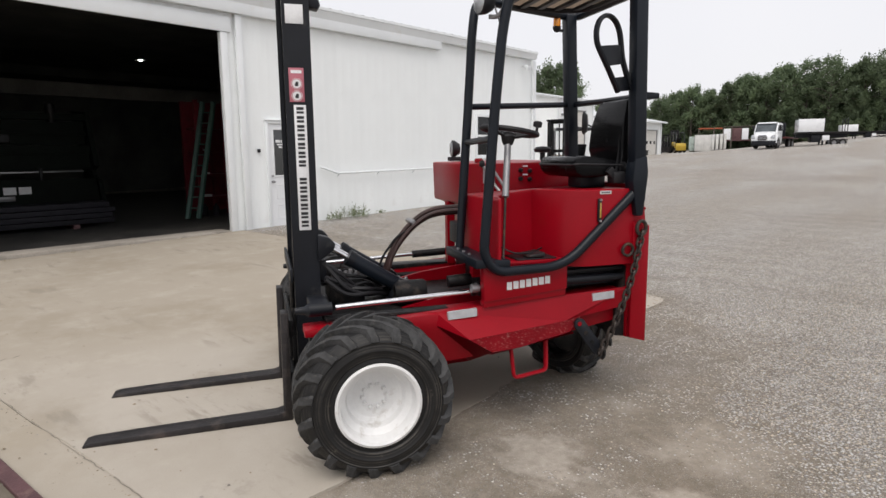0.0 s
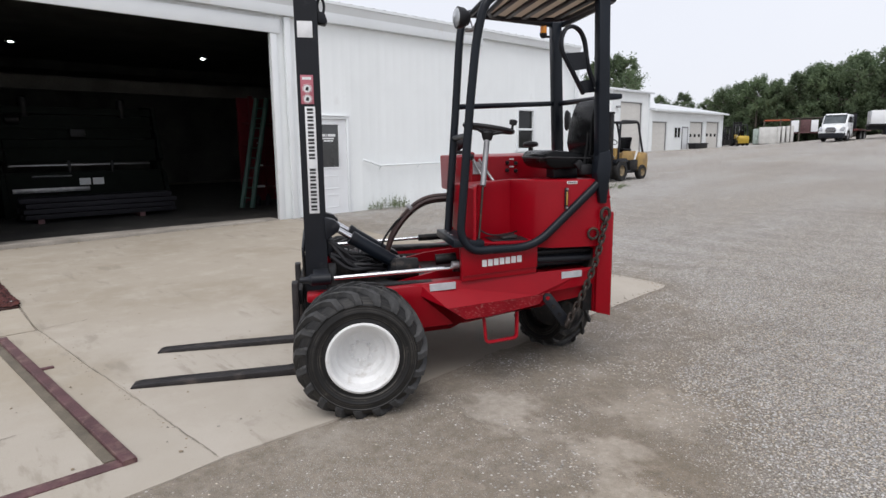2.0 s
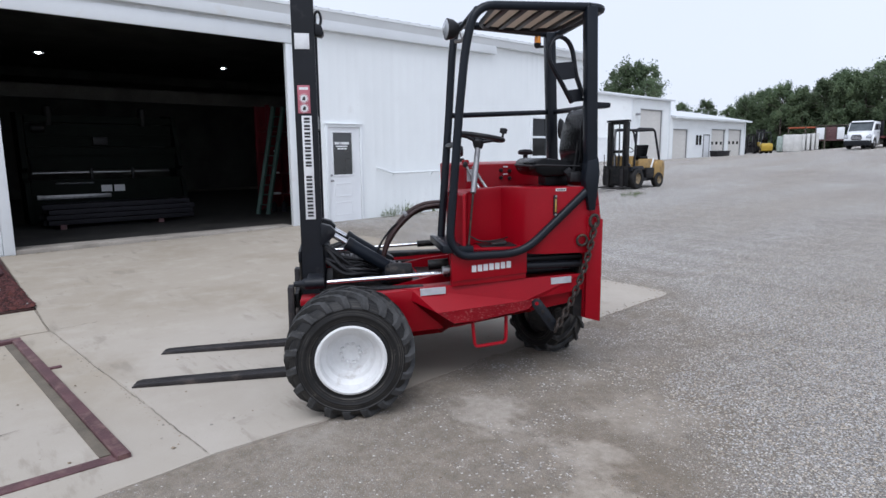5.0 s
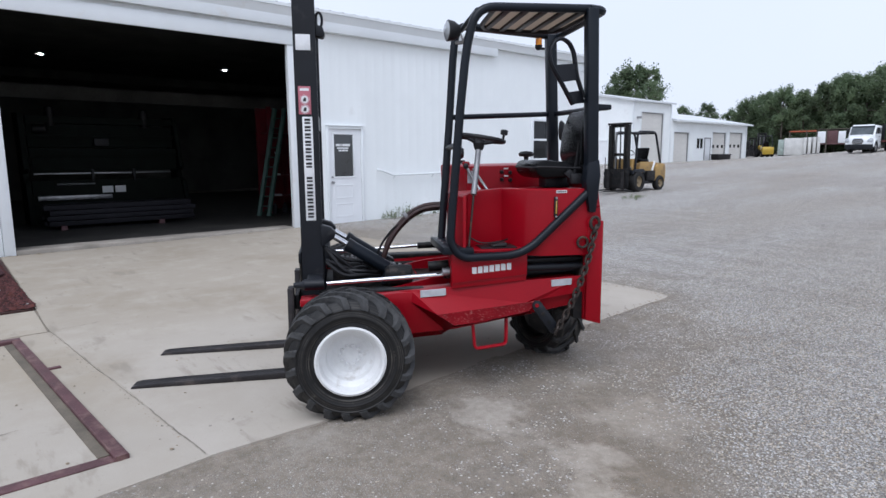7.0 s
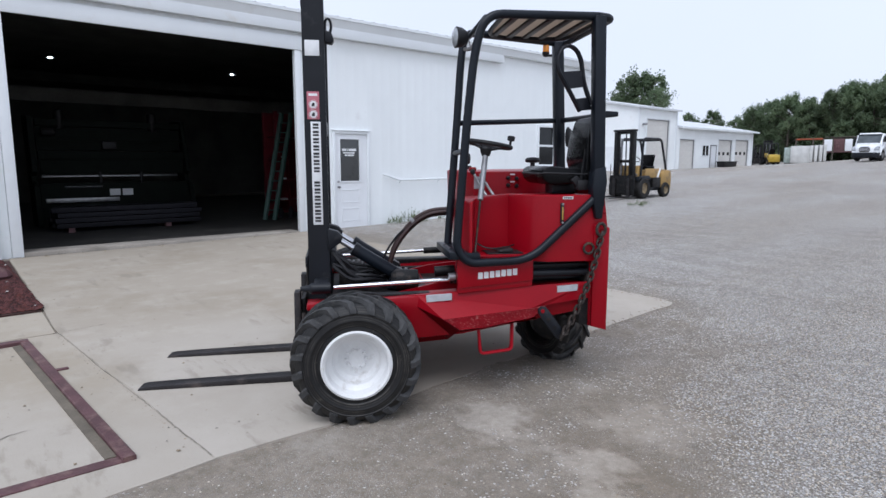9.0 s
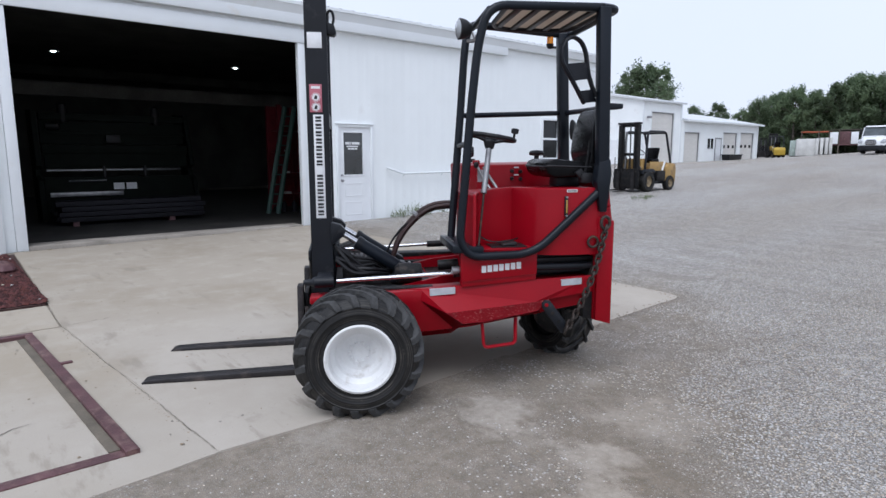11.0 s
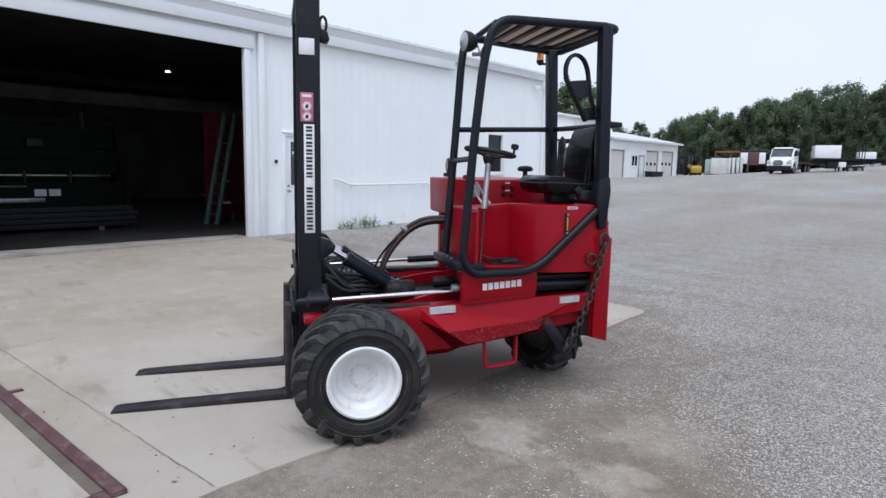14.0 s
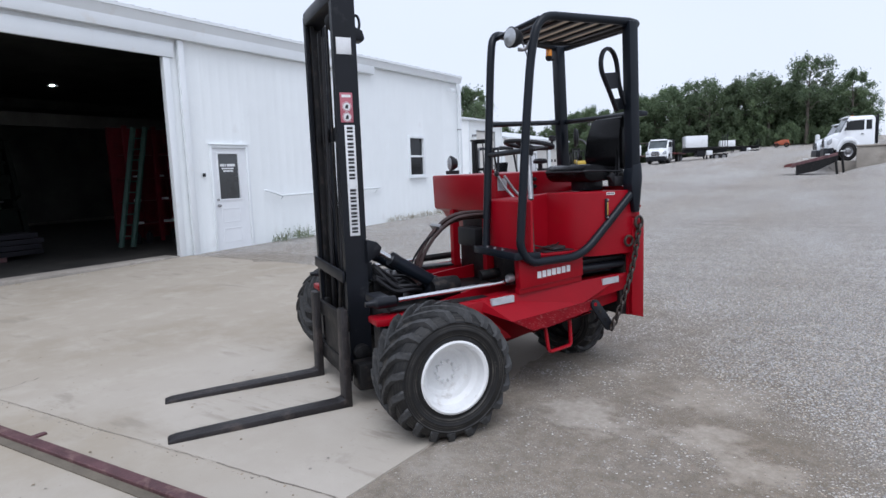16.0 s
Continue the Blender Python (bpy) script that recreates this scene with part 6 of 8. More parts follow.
for y, z in ((0.26, 0.33), (0.26, 0.14), (-0.56, 0.2)):
    part("carriage_roller", lathe([(0.055, 0), (0.055, 0.05), (0.03, 0.06), (0, 0.06)], 16, "y", c=(0.24, y - 0.03, z)), GREASE, fl)
part("mast_foot", span((0.10, -0.60, 0.12), (0.32, -0.46, 0.30), 0.02), GREASE, fl)
part("mast_foot", span((0.10, 0.27, 0.12), (0.32, 0.42, 0.30), 0.02), GREASE, fl)

# reach carriage between the beams, tilt and reach cylinders, hoses
for s in (1, -1):
    part("inner_rail", span((-0.95, s * 0.54 - 0.035, 0.52), (0.12, s * 0.54 + 0.035, 0.66), 0.006), GREASE, fl)
    part("slide_plate", span((-0.60, s * 0.64 - 0.04, 0.672), (0.18, s * 0.64 + 0.04, 0.688), 0.003), GREASE, fl)
    y = 0.68 * s
    part("reach_rod", rod((0.13, y, 0.745), (-0.66, y, 0.775), 0.014, 14), CHROME, fl, "bright chrome rod")
    part("rod_end", lathe([(0.0, -0.06), (0.034, -0.05), (0.036, 0.07), (0.022, 0.09), (0.016, 0.14)], 14, "x", c=(0.20, y, 0.742)), BLACK, fl)
    part("rod_clevis", span((0.16, y - 0.16 * s - 0.08, 0.715), (0.26, y - 0.04 * s, 0.765), 0.008), BLACK, fl)
    part("reach_cylinder", rod((-0.63, y, 0.774), (-0.95, y, 0.785), 0.028, 14), GREASE, fl)
    yc = 0.215 if s > 0 else -0.14
    a, b = Vector((0.13, yc, 1.02)), Vector((-0.32, yc, 0.735))
    d = (b - a)
    part("tilt_cylinder", rod(a + d * 0.33, b, 0.046, 18), SLATE, fl)
    part("tilt_rod", rod(a + d * 0.06, a + d * 0.36, 0.021, 12), CHROME, fl)
    part("tilt_gland", lathe([(0.05, -0.02), (0.05, 0.02)], 16, "z"), BLACK, fl, at=Matrix.Translation(a + d * 0.34) @ d.to_track_quat("Z", "Y").to_matrix().to_4x4())
    part("tilt_lug", prism([(0.17, 0.92), (0.17, 1.08), (0.10, 1.06), (0.065, 1.02), (0.08, 0.98)], yc - 0.045, yc + 0.045, "y", bev=0.008), BLACK, fl)
    part("tilt_foot", prism([(-0.24, 0.64), (-0.40, 0.64), (-0.37, 0.76), (-0.32, 0.79), (-0.28, 0.75)], yc - 0.06, yc + 0.06, "y", bev=0.008), BLACK, fl)
part("carriage_bed", span((-0.55, -0.50, 0.56), (0.15, 0.50, 0.625), 0.006), GREASE, fl)
part("valve_block", span((-0.12, -0.14, 0.63), (0.10, 0.14, 0.78), 0.012), GREASE, fl)
for i in range(5):
    part("fitting", lathe([(0.016, 0), (0.02, 0.03), (0.012, 0.05), (0, 0.05)], 8, "z", c=(-0.08 + i * 0.035, 0.08 - 0.04 * (i % 2), 0.775)), STEEL, fl)
rnd = random.Random(3)
for i in range(17):
    y0 = rnd.uniform(-0.20, 0.34)
    pts = [(0.14, y0, rnd.uniform(0.75, 0.92)), (0.02, y0 + rnd.uniform(-0.08, 0.08), rnd.uniform(0.68, 0.82)), (-0.12, y0 + rnd.uniform(-0.1, 0.1), rnd.uniform(0.68, 0.8)), (-0.26, y0 * 0.5, rnd.uniform(0.65, 0.72))]
    part("short_hose", tube(rounded(pts, 0.06), rnd.uniform(0.010, 0.015), 8), PLASTIC, fl)
for i in range(5):
    o = 0.026 * i
    zo = 0.018 * (i % 3)
    pts = [(-0.26, -0.06 + o, 0.66), (-0.30, -0.05 + o, 0.86 + zo), (-0.40, -0.04 + o, 1.02 + zo), (-0.55, -0.02 + o, 1.15 + zo), (-0.78, 0.02 + o, 1.17 + zo), (-1.0, 0.04 + o, 1.12 + zo)]
    part("supply_hose", tube(rounded(pts, 0.12, 4), 0.014, 8), HOSE, fl, "dark red-brown hydraulic hose")
part("loose_hose", tube(rounded([(-0.22, 0.0, 0.68), (-0.24, 0.0, 0.86), (-0.36, 0.02, 1.02), (-0.44, 0.04, 1.06)], 0.1), 0.008, 6), PLASTIC, fl)
part("hose_clamp", block((-0.46, 0.0, 1.10), (0.03, 0.16, 0.05), Euler((0, radians(35), 0)).to_matrix(), 0.006), STEEL, fl)
# far-side tray and bay behind the reach carriage
part("pump", lathe([(0.07, 0.0), (0.075, 0.02), (0.075, 0.16), (0.05, 0.19), (0, 0.19)], 16, "x", c=(-0.46, 0.30, 0.71)), GREASE, fl)
part("manifold", span((-0.42, -0.10, 0.628), (-0.26, 0.12, 0.72), 0.01), GREASE, fl)
for i in range(4):
    part("manifold_cap", lathe([(0.014, 0), (0.017, 0.02), (0.010, 0.035), (0, 0.035)], 8, "z", c=(-0.40 + i * 0.04, 0.06 - 0.05 * (i % 2), 0.718)), STEEL, fl)
part("bay_wall", span((-0.98, -0.58, 0.62), (-0.955, 0.58, 0.95)), GREASE, fl)
part("far_tray", span((-0.95, -0.74, 0.68), (-0.25, -0.60, 0.715), 0.006), GREASE, fl)
for s in (1, -1):
    part("bay_gusset", prism([(-0.30, 0.63), (-0.95, 0.63), (-0.95, 0.735), (-0.62, 0.70)], s * 0.36 - 0.012, s * 0.36 + 0.012, "y"), RED, fl)
part("bay_floor", span((-0.95, -0.5, 0.60), (-0.56, 0.5, 0.625)), GREASE, fl)
part("reach_boss", lathe([(0.040, 0), (0.040, 0.02), (0.028, 0.03), (0, 0.03)], 18, "x", c=(-0.672, 0.70, 0.79)), GREASE, fl)
part("boss_cap", lathe([(0.026, 0), (0.026, 0.045), (0, 0.05)], 12, "x", c=(-0.66, 0.72, 0.80)), STEEL, fl)
part("valve_cylinder", rod((-0.56, 0.46, 0.79), (-0.70, 0.47, 0.80), 0.036, 14), GREASE, fl)

# ---- far buildings ----
def overhead_door(name, m, w, h, panes, label):
    """A sectional garage door in a white frame, facing +x, with its foot centre at m."""
    d = thing(name, m, label, "garage door", "garage doors", "structure")
    rows = max(4, round(h / 0.55))
    sec = mesh_of("section", span((-0.19, -w / 2, 0.004), (-0.15, w / 2, h / rows - 0.004)), GARAGE_DOOR, 5)
    for i in range(rows):
        part("section", sec, None, d, at=Matrix.Translation((0, 0, i * h / rows)))
    # grey strips added to hold the shade along the recessed sides and head
    for y0, y1, z0, z1 in ((-w / 2, -w / 2 + 0.07, 0, h), (w / 2 - 0.07, w / 2, 0, h), (-w / 2 + 0.07, w / 2 - 0.07, h - 0.09, h)):
        part("weather_strip", span((-0.145, y0, z0), (-0.05, y1, z1)), STEEL, d)
    for y0, y1, z0, z1 in ((-w / 2 - 0.10, -w / 2, 0, h + 0.10), (w / 2, w / 2 + 0.10, 0, h + 0.10), (-w / 2, w / 2, h, h + 0.10)):
        part("door_frame", span((0.002, y0, z0), (0.03, y1, z1)), TRIM, d)
    for y in panes:
        z = h / rows * (rows // 2 + 0.5)
        part("pane", span((-0.149, y - 0.24, z - 0.16), (-0.14, y + 0.24, z + 0.16)), DARKGLASS, d)
    return d


def front_wall(parent, y0, y1, z0, z1, openings):
    """A garage front along y at FX, with openings (from, to, top) cut through it."""
    y = y0
    for a, c, top in openings:
        part("wall", span((FX - 0.2, y, z0), (FX, a, z1)), SIDING, parent)
        part("wall", span((FX - 0.2, a, top), (FX, c, z1)), SIDING, parent)
        y = c
    part("wall", span((FX - 0.2, y, z0), (FX, y1, z1)), SIDING, parent)


FX = -30.0
tall = thing("tall_garage_building", Matrix.Identity(4), "tall white steel garage building with a high door", "building", "far buildings")
gz = terrain(FX, 53)
part("wall", prism([(FX, 0.0), (FX, 6.46), (-37.0, 7.75), (-44.0, 6.46), (-44.0, 0.0)], 49.6, 49.8, "y"), SIDING, tall)
front_wall(tall, 49.8, 56.1, 0.0, 6.44, [(51.0, 54.9, gz - 0.05 + 4.75)])
part("wall", prism([(FX, 0.0), (FX, 6.46), (-37.0, 7.75), (-44.0, 6.46), (-44.0, 0.0)], 56.1, 56.3, "y"), SIDING, tall)
part("roof", prism([(FX + 0.35, 6.40), (FX + 0.35, 6.56), (-37.0, 7.92), (-44.3, 6.5), (-44.3, 6.38), (-37, 7.76)], 49.3, 56.6, "y"), ROOF_WHITE, tall)
part("corner_trim", span((FX - 0.02, 49.5, 0.5), (FX + 0.06, 49.7, 6.4)), TRIM, tall)
part("corner_trim", span((FX - 0.02, 56.08, 0.5), (FX + 0.05, 56.33, 6.4)), TRIM, tall)
part("wall_lamp", block((FX + 0.2, 50.3, 5.0), (0.35, 0.3, 0.2), None, 0.03), STEEL, tall)
side = part("man_door", span((-33.6, 49.54, gz - 0.1), (-32.6, 49.62, gz + 2.1)), DOORWHITE, tall)
for a0, a1, c0, c1 in ((-33.72, -33.6, 0, 2.2), (-32.6, -32.48, 0, 2.2), (-33.6, -32.6, 2.1, 2.2)):
    part("door_frame", span((a0, 49.5, gz + c0), (a1, 49.62, gz + c1)), TRIM, side)
overhead_door("door_2", Matrix.Translation((FX, 52.95, gz - 0.05)), 3.9, 4.75, (), "tall white sectional garage door, closed")

low = thing("low_garage_building", Matrix.Identity(4), "low white steel garage row with a pale roof", "building", "far buildings")
gz = terrain(FX, 65)
front_wall(low, 56.32, 73.3, 0.2, 4.95, [(y - w / 2, y + w / 2, terrain(FX, y) + 2.92) for y, w in ((58.5, 3.0), (66.75, 3.2), (70.85, 3.3))])
part("wall", prism([(FX - 0.01, 0.2), (FX - 0.01, 4.95), (-37.0, 6.35), (-44, 4.95), (-44, 0.2)], 73.3, 73.5, "y"), SIDING, low)
part("roof", prism([(FX + 0.45, 4.86), (FX + 0.45, 5.04), (-37.0, 6.50), (-44.3, 5.0), (-44.3, 4.9), (-37, 6.36)], 56.65, 73.9, "y"), ROOF_WHITE, low)
part("gutter", span((FX + 0.45, 56.65, 4.84), (FX + 0.58, 73.9, 5.0)), TRIM, low)
part("corner_trim", span((FX - 0.08, 73.22, 0.3), (FX + 0.05, 73.56, 4.84)), TRIM, low)
wnd = part("window", span((FX - 0.02, 61.55, gz + 1.15), (FX + 0.04, 63.0, gz + 2.35)), TRIM, low)
for y in (61.7, 62.38):
    part("pane", span((FX + 0.041, y, gz + 1.25), (FX + 0.055, y + 0.5, gz + 2.25)), DARKGLASS, wnd)
md = part("man_door", span((FX, 63.45, gz - 0.1), (FX + 0.03, 64.6, gz + 2.25)), DOORWHITE, low)
for y0, y1, z0, z1 in ((63.33, 63.45, 0, 2.37), (64.6, 64.72, 0, 2.37), (63.45, 64.6, 2.25, 2.37)):
    part("door_frame", span((FX - 0.01, y0, gz + z0), (FX + 0.06, y1, gz + z1)), STEEL, md)
overhead_door("door_3", Matrix.Translation((FX, 58.5, terrain(FX, 58.5) - 0.03)), 3.0, 2.95, (), "white sectional garage door, closed")
overhead_door("door_4", Matrix.Translation((FX, 66.75, terrain(FX, 66.75) - 0.03)), 3.2, 2.95, (-1.05, 0.0, 1.05), "white sectional garage door with three small panes")
overhead_door("door_5", Matrix.Translation((FX, 70.85, terrain(FX, 70.85) - 0.03)), 3.3, 2.95, (-1.05, 0.0, 1.05), "white sectional garage door with three small panes")
tub = thing("black_tub", Matrix.Translation((FX + 1.1, 65.0, terrain(FX + 1, 65))), "long black plastic tub on the gravel by the garages", "tub")
part("tub_body", prism([(-1.35, 0.0), (1.35, 0.0), (1.5, 0.55), (-1.5, 0.55)], -0.4, 0.4, "x", bev=0.03), PLASTIC, tub)
part("tub_rim", span((-0.45, -1.55, 0.54), (0.45, 1.55, 0.60), 0.02), PLASTIC, tub)


# ---- counterbalance forklifts ----
def plain_tyre(r, w):
    return mesh_of("tyre", lathe([(r * 0.55, -w / 2), (r * 0.9, -w / 2), (r, -w * 0.36), (r, w * 0.36), (r * 0.9, w / 2), (r * 0.55, w / 2)], 24, "y", closed=True), RUBBER)


def counterbalance(m, paint, label):
    """A counterbalance forklift; front is +x, its foot between the axles at m."""
    f = thing("counterbalance_forklift", m, label, "forklift", "yard forklifts")
    part("frame", prism([(0.75, 0.30), (0.75, 0.62), (0.2, 0.70), (-0.9, 0.70), (-0.9, 0.25), (0.3, 0.25)], -0.42, 0.42, "y", bev=0.03), BLACK, f)
    part("hood", prism([(0.15, 0.70), (0.10, 0.98), (-0.85, 1.02), (-0.90, 0.70)], -0.40, 0.40, "y", bev=0.04), paint, f)
    part("counterweight", prism([(-0.60, 0.32), (-0.62, 0.85), (-0.88, 1.0), (-1.22, 0.96), (-1.28, 0.75), (-1.25, 0.30), (-1.0, 0.24)], -0.50, 0.50, "y", bev=0.03), paint, f)
    part("cowl", prism([(0.78, 0.62), (0.70, 1.15), (0.55, 1.15), (0.50, 0.62)], -0.40, 0.40, "y", bev=0.03), paint, f)
    part("seat", span((-0.55, -0.25, 1.0), (-0.05, 0.25, 1.14), 0.04), VINYL, f)
    part("backrest", prism([(-0.48, 1.12), (-0.40, 1.14), (-0.50, 1.55), (-0.60, 1.53)], -0.24, 0.24, "y", bev=0.03), VINYL, f)
    ringp = [(0.17 * math.cos(2 * math.pi * i / 20), 0.17 * math.sin(2 * math.pi * i / 20), 0) for i in range(20)]
    part("steering_wheel", tube(ringp, 0.014, 6, closed=True), PLASTIC, f, at=pose(0.32, 0, 1.38, 0, -35, 0))
    part("steering_column", rod((0.58, 0, 1.05), (0.33, 0, 1.37), 0.03, 8), PLASTIC, f)
    for y in (-0.44, 0.44):
        part("guard_post", tube(rounded([(0.62, y, 0.66), (0.52, y, 2.02), (0.42, y, 2.10), (-0.50, y, 2.10), (-0.62, y, 2.02), (-0.98, y, 0.98)], 0.14), 0.04, 8), BLACK, f)
        part("grab_bar", rod((-0.60, y, 1.05), (-0.45, y, 0.72), 0.04, 8), WHITE_STICKER if y > 0 else BLACK, f)
    for x in (0.30, 0.05, -0.20, -0.42):
        part("guard_slat", span((x - 0.03, -0.44, 2.075), (x + 0.03, 0.44, 2.10)), BLACK, f)
    for y in (-0.36, 0.36):
        part("mast_upright", span((0.88, y - 0.05, 0.12), (1.04, y + 0.05, 2.32), 0.01), GREASE, f)
        part("inner_upright", span((0.95, y * 0.78 - 0.04, 0.12), (1.06, y * 0.78 + 0.04, 2.40), 0.008), GREASE, f)
        part("lift_cylinder", rod((0.90, y * 0.5, 0.3), (0.90, y * 0.5, 2.1), 0.035, 8), STEEL, f)
        part("tilt_cylinder", rod((0.88, y, 0.9), (0.45, y, 0.6), 0.035, 8), STEEL, f)
    for z in (0.4, 1.3, 2.3):
        part("mast_crossbar", span((0.88, -0.36, z - 0.05), (0.95, 0.36, z + 0.05)), GREASE, f)
    part("mast_head", span((0.86, -0.43, 2.33), (1.08, 0.43, 2.40), 0.01), GREASE, f)
    part("guard_front_bar", rod((0.50, -0.44, 2.05), (0.50, 0.44, 2.05), 0.035, 8), BLACK, f)
    part("guard_rear_bar", rod((-0.56, -0.44, 2.06), (-0.56, 0.44, 2.06), 0.035, 8), BLACK, f)
    for y in (-0.20, 0.06):
        part("mast_hose", tube([(1.0, y, 2.30), (1.02, y + 0.03, 1.4), (1.03, y, 0.7)], 0.022, 6), PLASTIC, f)
    for s in (1, -1):
        part("step_plate", span((0.02, s * 0.40, 0.30), (0.36, s * 0.60, 0.36), 0.01), BLACK, f)
        part("side_cover", prism([(0.36, 0.62), (0.30, 1.04), (-0.62, 1.04), (-0.70, 0.74)], s * 0.395, s * 0.435, "y", bev=0.01), paint, f)
        part("tank_cover", span((-0.52, s * 0.42, 0.36), (-0.02, s * 0.54, 0.72), 0.02), GREASE, f)
    for z in (0.25, 0.62):
        part("carriage_bar", span((1.06, -0.52, z - 0.06), (1.10, 0.52, z + 0.06)), GREASE, f)
    part("carriage_plate", span((1.062, -0.52, 0.10), (1.085, 0.52, 0.80), 0.01), GREASE, f)
    part("front_weight_box", span((0.72, 0.30, 0.06), (0.86, 0.62, 0.62), 0.02), GREASE, f)
    for s in (1, -1):
        part("mudguard", prism([(0.95, 0.62), (0.90, 0.76), (0.35, 0.80), (0.22, 0.70), (0.24, 0.66), (0.88, 0.70)], s * 0.42, s * 0.62, "y", bev=0.01), BLACK, f)
    for i in range(7):
        part("backrest_bar", rod((1.09, -0.48 + i * 0.16, 0.6), (1.09, -0.48 + i * 0.16, 1.2), 0.014, 6), GREASE, f)
    for y in (-0.3, 0.3):
        part("fork", prism([(1.10, 0.04), (1.10, 0.70), (1.14, 0.70), (1.15, 0.09), (2.15, 0.06), (2.15, 0.04)], y - 0.06, y + 0.06, "y"), FORK, f)
    big, small = plain_tyre(0.36, 0.26), plain_tyre(0.27, 0.20)
    for x, y, me, r in ((0.62, 0.52, big, 0.36), (0.62, -0.52, big, 0.36), (-0.86, 0.46, small, 0.27), (-0.86, -0.46, small, 0.27)):
        w = part("wheel", me, None, f, at=Matrix.Translation((x, y, r)))
        part("rim", lathe([(r * 0.56, -0.09), (r * 0.56, 0.09), (r * 0.45, 0.05), (r * 0.2, 0.03), (r * 0.18, 0.07), (0, 0.075)] if y > 0 else [(r * 0.56, 0.09), (r * 0.56, -0.09), (r * 0.45, -0.05), (r * 0.2, -0.03), (r * 0.18, -0.07), (0, -0.075)], 18, "y"), RIM_DULL, w)
    return f


def stand(x, y, turn, dz=0.0):
    return Matrix.Translation((x, y, terrain(x, y) + dz)) @ Matrix.Rotation(radians(turn), 4, "Z")


counterbalance(stand(-11.42, 19.95, -92), YELLOW, "worn yellow counterbalance forklift with black mast on the gravel")
counterbalance(stand(-30.45, 80.0, 128) @ Matrix.Scale(1.24, 4), LEMON, "bright yellow counterbalance forklift beside the crates")
counterbalance(stand(-32.2, 80.4, -64), BLACK, "dark counterbalance forklift behind the garages")

# ---- crates ----
random.seed(11)
block_me = mesh_of("crate_body", span((-1.06, -0.55, 0.09), (1.06, 0.55, 2.26), 0.04), CRATE)
slab_me = mesh_of("crate_body", span((-0.17, -0.9, 0.09), (0.17, 0.9, 2.20), 0.03), CRATE)
film_me = mesh_of("crate_body", span((-0.52, -0.5, 0.09), (0.52, 0.5, 2.10), 0.05), FILMED)
batten_me = mesh_of("batten", span((-0.05, -0.57, 0.09), (0.05, 0.57, 2.28), 0.01), CRATE)
skid_me = mesh_of("skid", span((-1.05, -0.06, 0.0), (1.05, 0.06, 0.09)), BARK)
foot_me = mesh_of("skid", span((-0.22, -0.08, 0.0), (0.22, 0.08, 0.09)), BARK)


def upright(x, y, turn):
    return Matrix.Translation((x, y, terrain(x, y))) @ Matrix.Rotation(radians(turn), 4, "Z")


c = thing("white_crate", upright(-29.75, 87.4, 24), "large white wrapped crate on skids on the gravel", "crate", "stacked crates")
part("crate_body", block_me, None, c)
for xx in (-0.9, 0.1, 0.9):
    part("batten", batten_me, None, c, at=Matrix.Translation((xx, 0, 0)))
for yy in (-0.4, 0.4):
    part("skid", skid_me, None, c, at=Matrix.Translation((0, yy, 0)))
c = thing("filmed_pack", upright(-31.25, 87.9, 24), "pale green film-wrapped pack beside the white crate", "pack", "stacked crates")
part("crate_body", film_me, None, c)
for yy in (-0.3, 0.3):
    part("skid", skid_me, None, c, at=Matrix.Translation((0, yy, 0)) @ Matrix.Diagonal((0.42, 1, 1, 1)))
for i in range(4):
    x, y = -28.72 + 0.33 * i, 88.1 + 0.62 * i
    c = thing("white_panel_pack", upright(x, y, 24 + random.uniform(-3, 3)), "upright white wrapped panel pack on the gravel", "panel pack", "stacked crates")
    part("crate_body", slab_me, None, c)
    for yy in (-0.6, 0.6):
        part("skid", foot_me, None, c, at=Matrix.Translation((0, yy, 0)))


# ---- trucks and trailers ----
truck_tyre = plain_tyre(0.52, 0.30)
truck_rim = mesh_of("rim", lathe([(0.29, -0.1), (0.29, 0.14), (0.22, 0.10), (0.12, 0.06), (0.10, 0.14), (0, 0.15)], 18, "y"), CHAIN)


BRIGHT_RIM = mesh_of("rim", lathe([(0.33, -0.1), (0.33, 0.15), (0.27, 0.12), (0.16, 0.07), (0.12, 0.16), (0, 0.17)], 18, "y"), STEEL)


def truck_wheel(parent, x, y, rim_me=None, size=1.0):
    w = part("wheel", truck_tyre, None, parent, at=Matrix.Translation((x, y, 0.52 * size)) @ Matrix.Rotation(0 if y > 0 else math.pi, 4, "Z") @ Matrix.Scale(size, 4))
    part("rim", rim_me or truck_rim, None, w)


def loft(rings, bm=None):
    """A closed skin through rings of equal count."""
    bm = bm or bmesh.new()
    rows = [[bm.verts.new(p) for p in r] for r in rings]
    n = len(rows[0])
    for a, b in zip(rows, rows[1:]):
        for i in range(n):
            bm.faces.new((a[i], a[(i + 1) % n], b[(i + 1) % n], b[i]))
    bm.faces.new(rows[0][::-1])
    bm.faces.new(rows[-1])
    bmesh.ops.recalc_face_normals(bm, faces=bm.faces[:])
    return bm


def hoop(x, half, z0, z1, crown=0.14):
    """A section across a vehicle at x: flat foot, upright sides, rounded shoulders."""
    return [(x, -half, z0), (x, -half, z1 - crown * 1.4), (x, -half * 0.93, z1 - crown * 0.55), (x, -half * 0.72, z1 - crown * 0.12), (x, 0, z1),
            (x, half * 0.72, z1 - crown * 0.12), (x, half * 0.93, z1 - crown * 0.55), (x, half, z1 - crown * 1.4), (x, half, z0)]


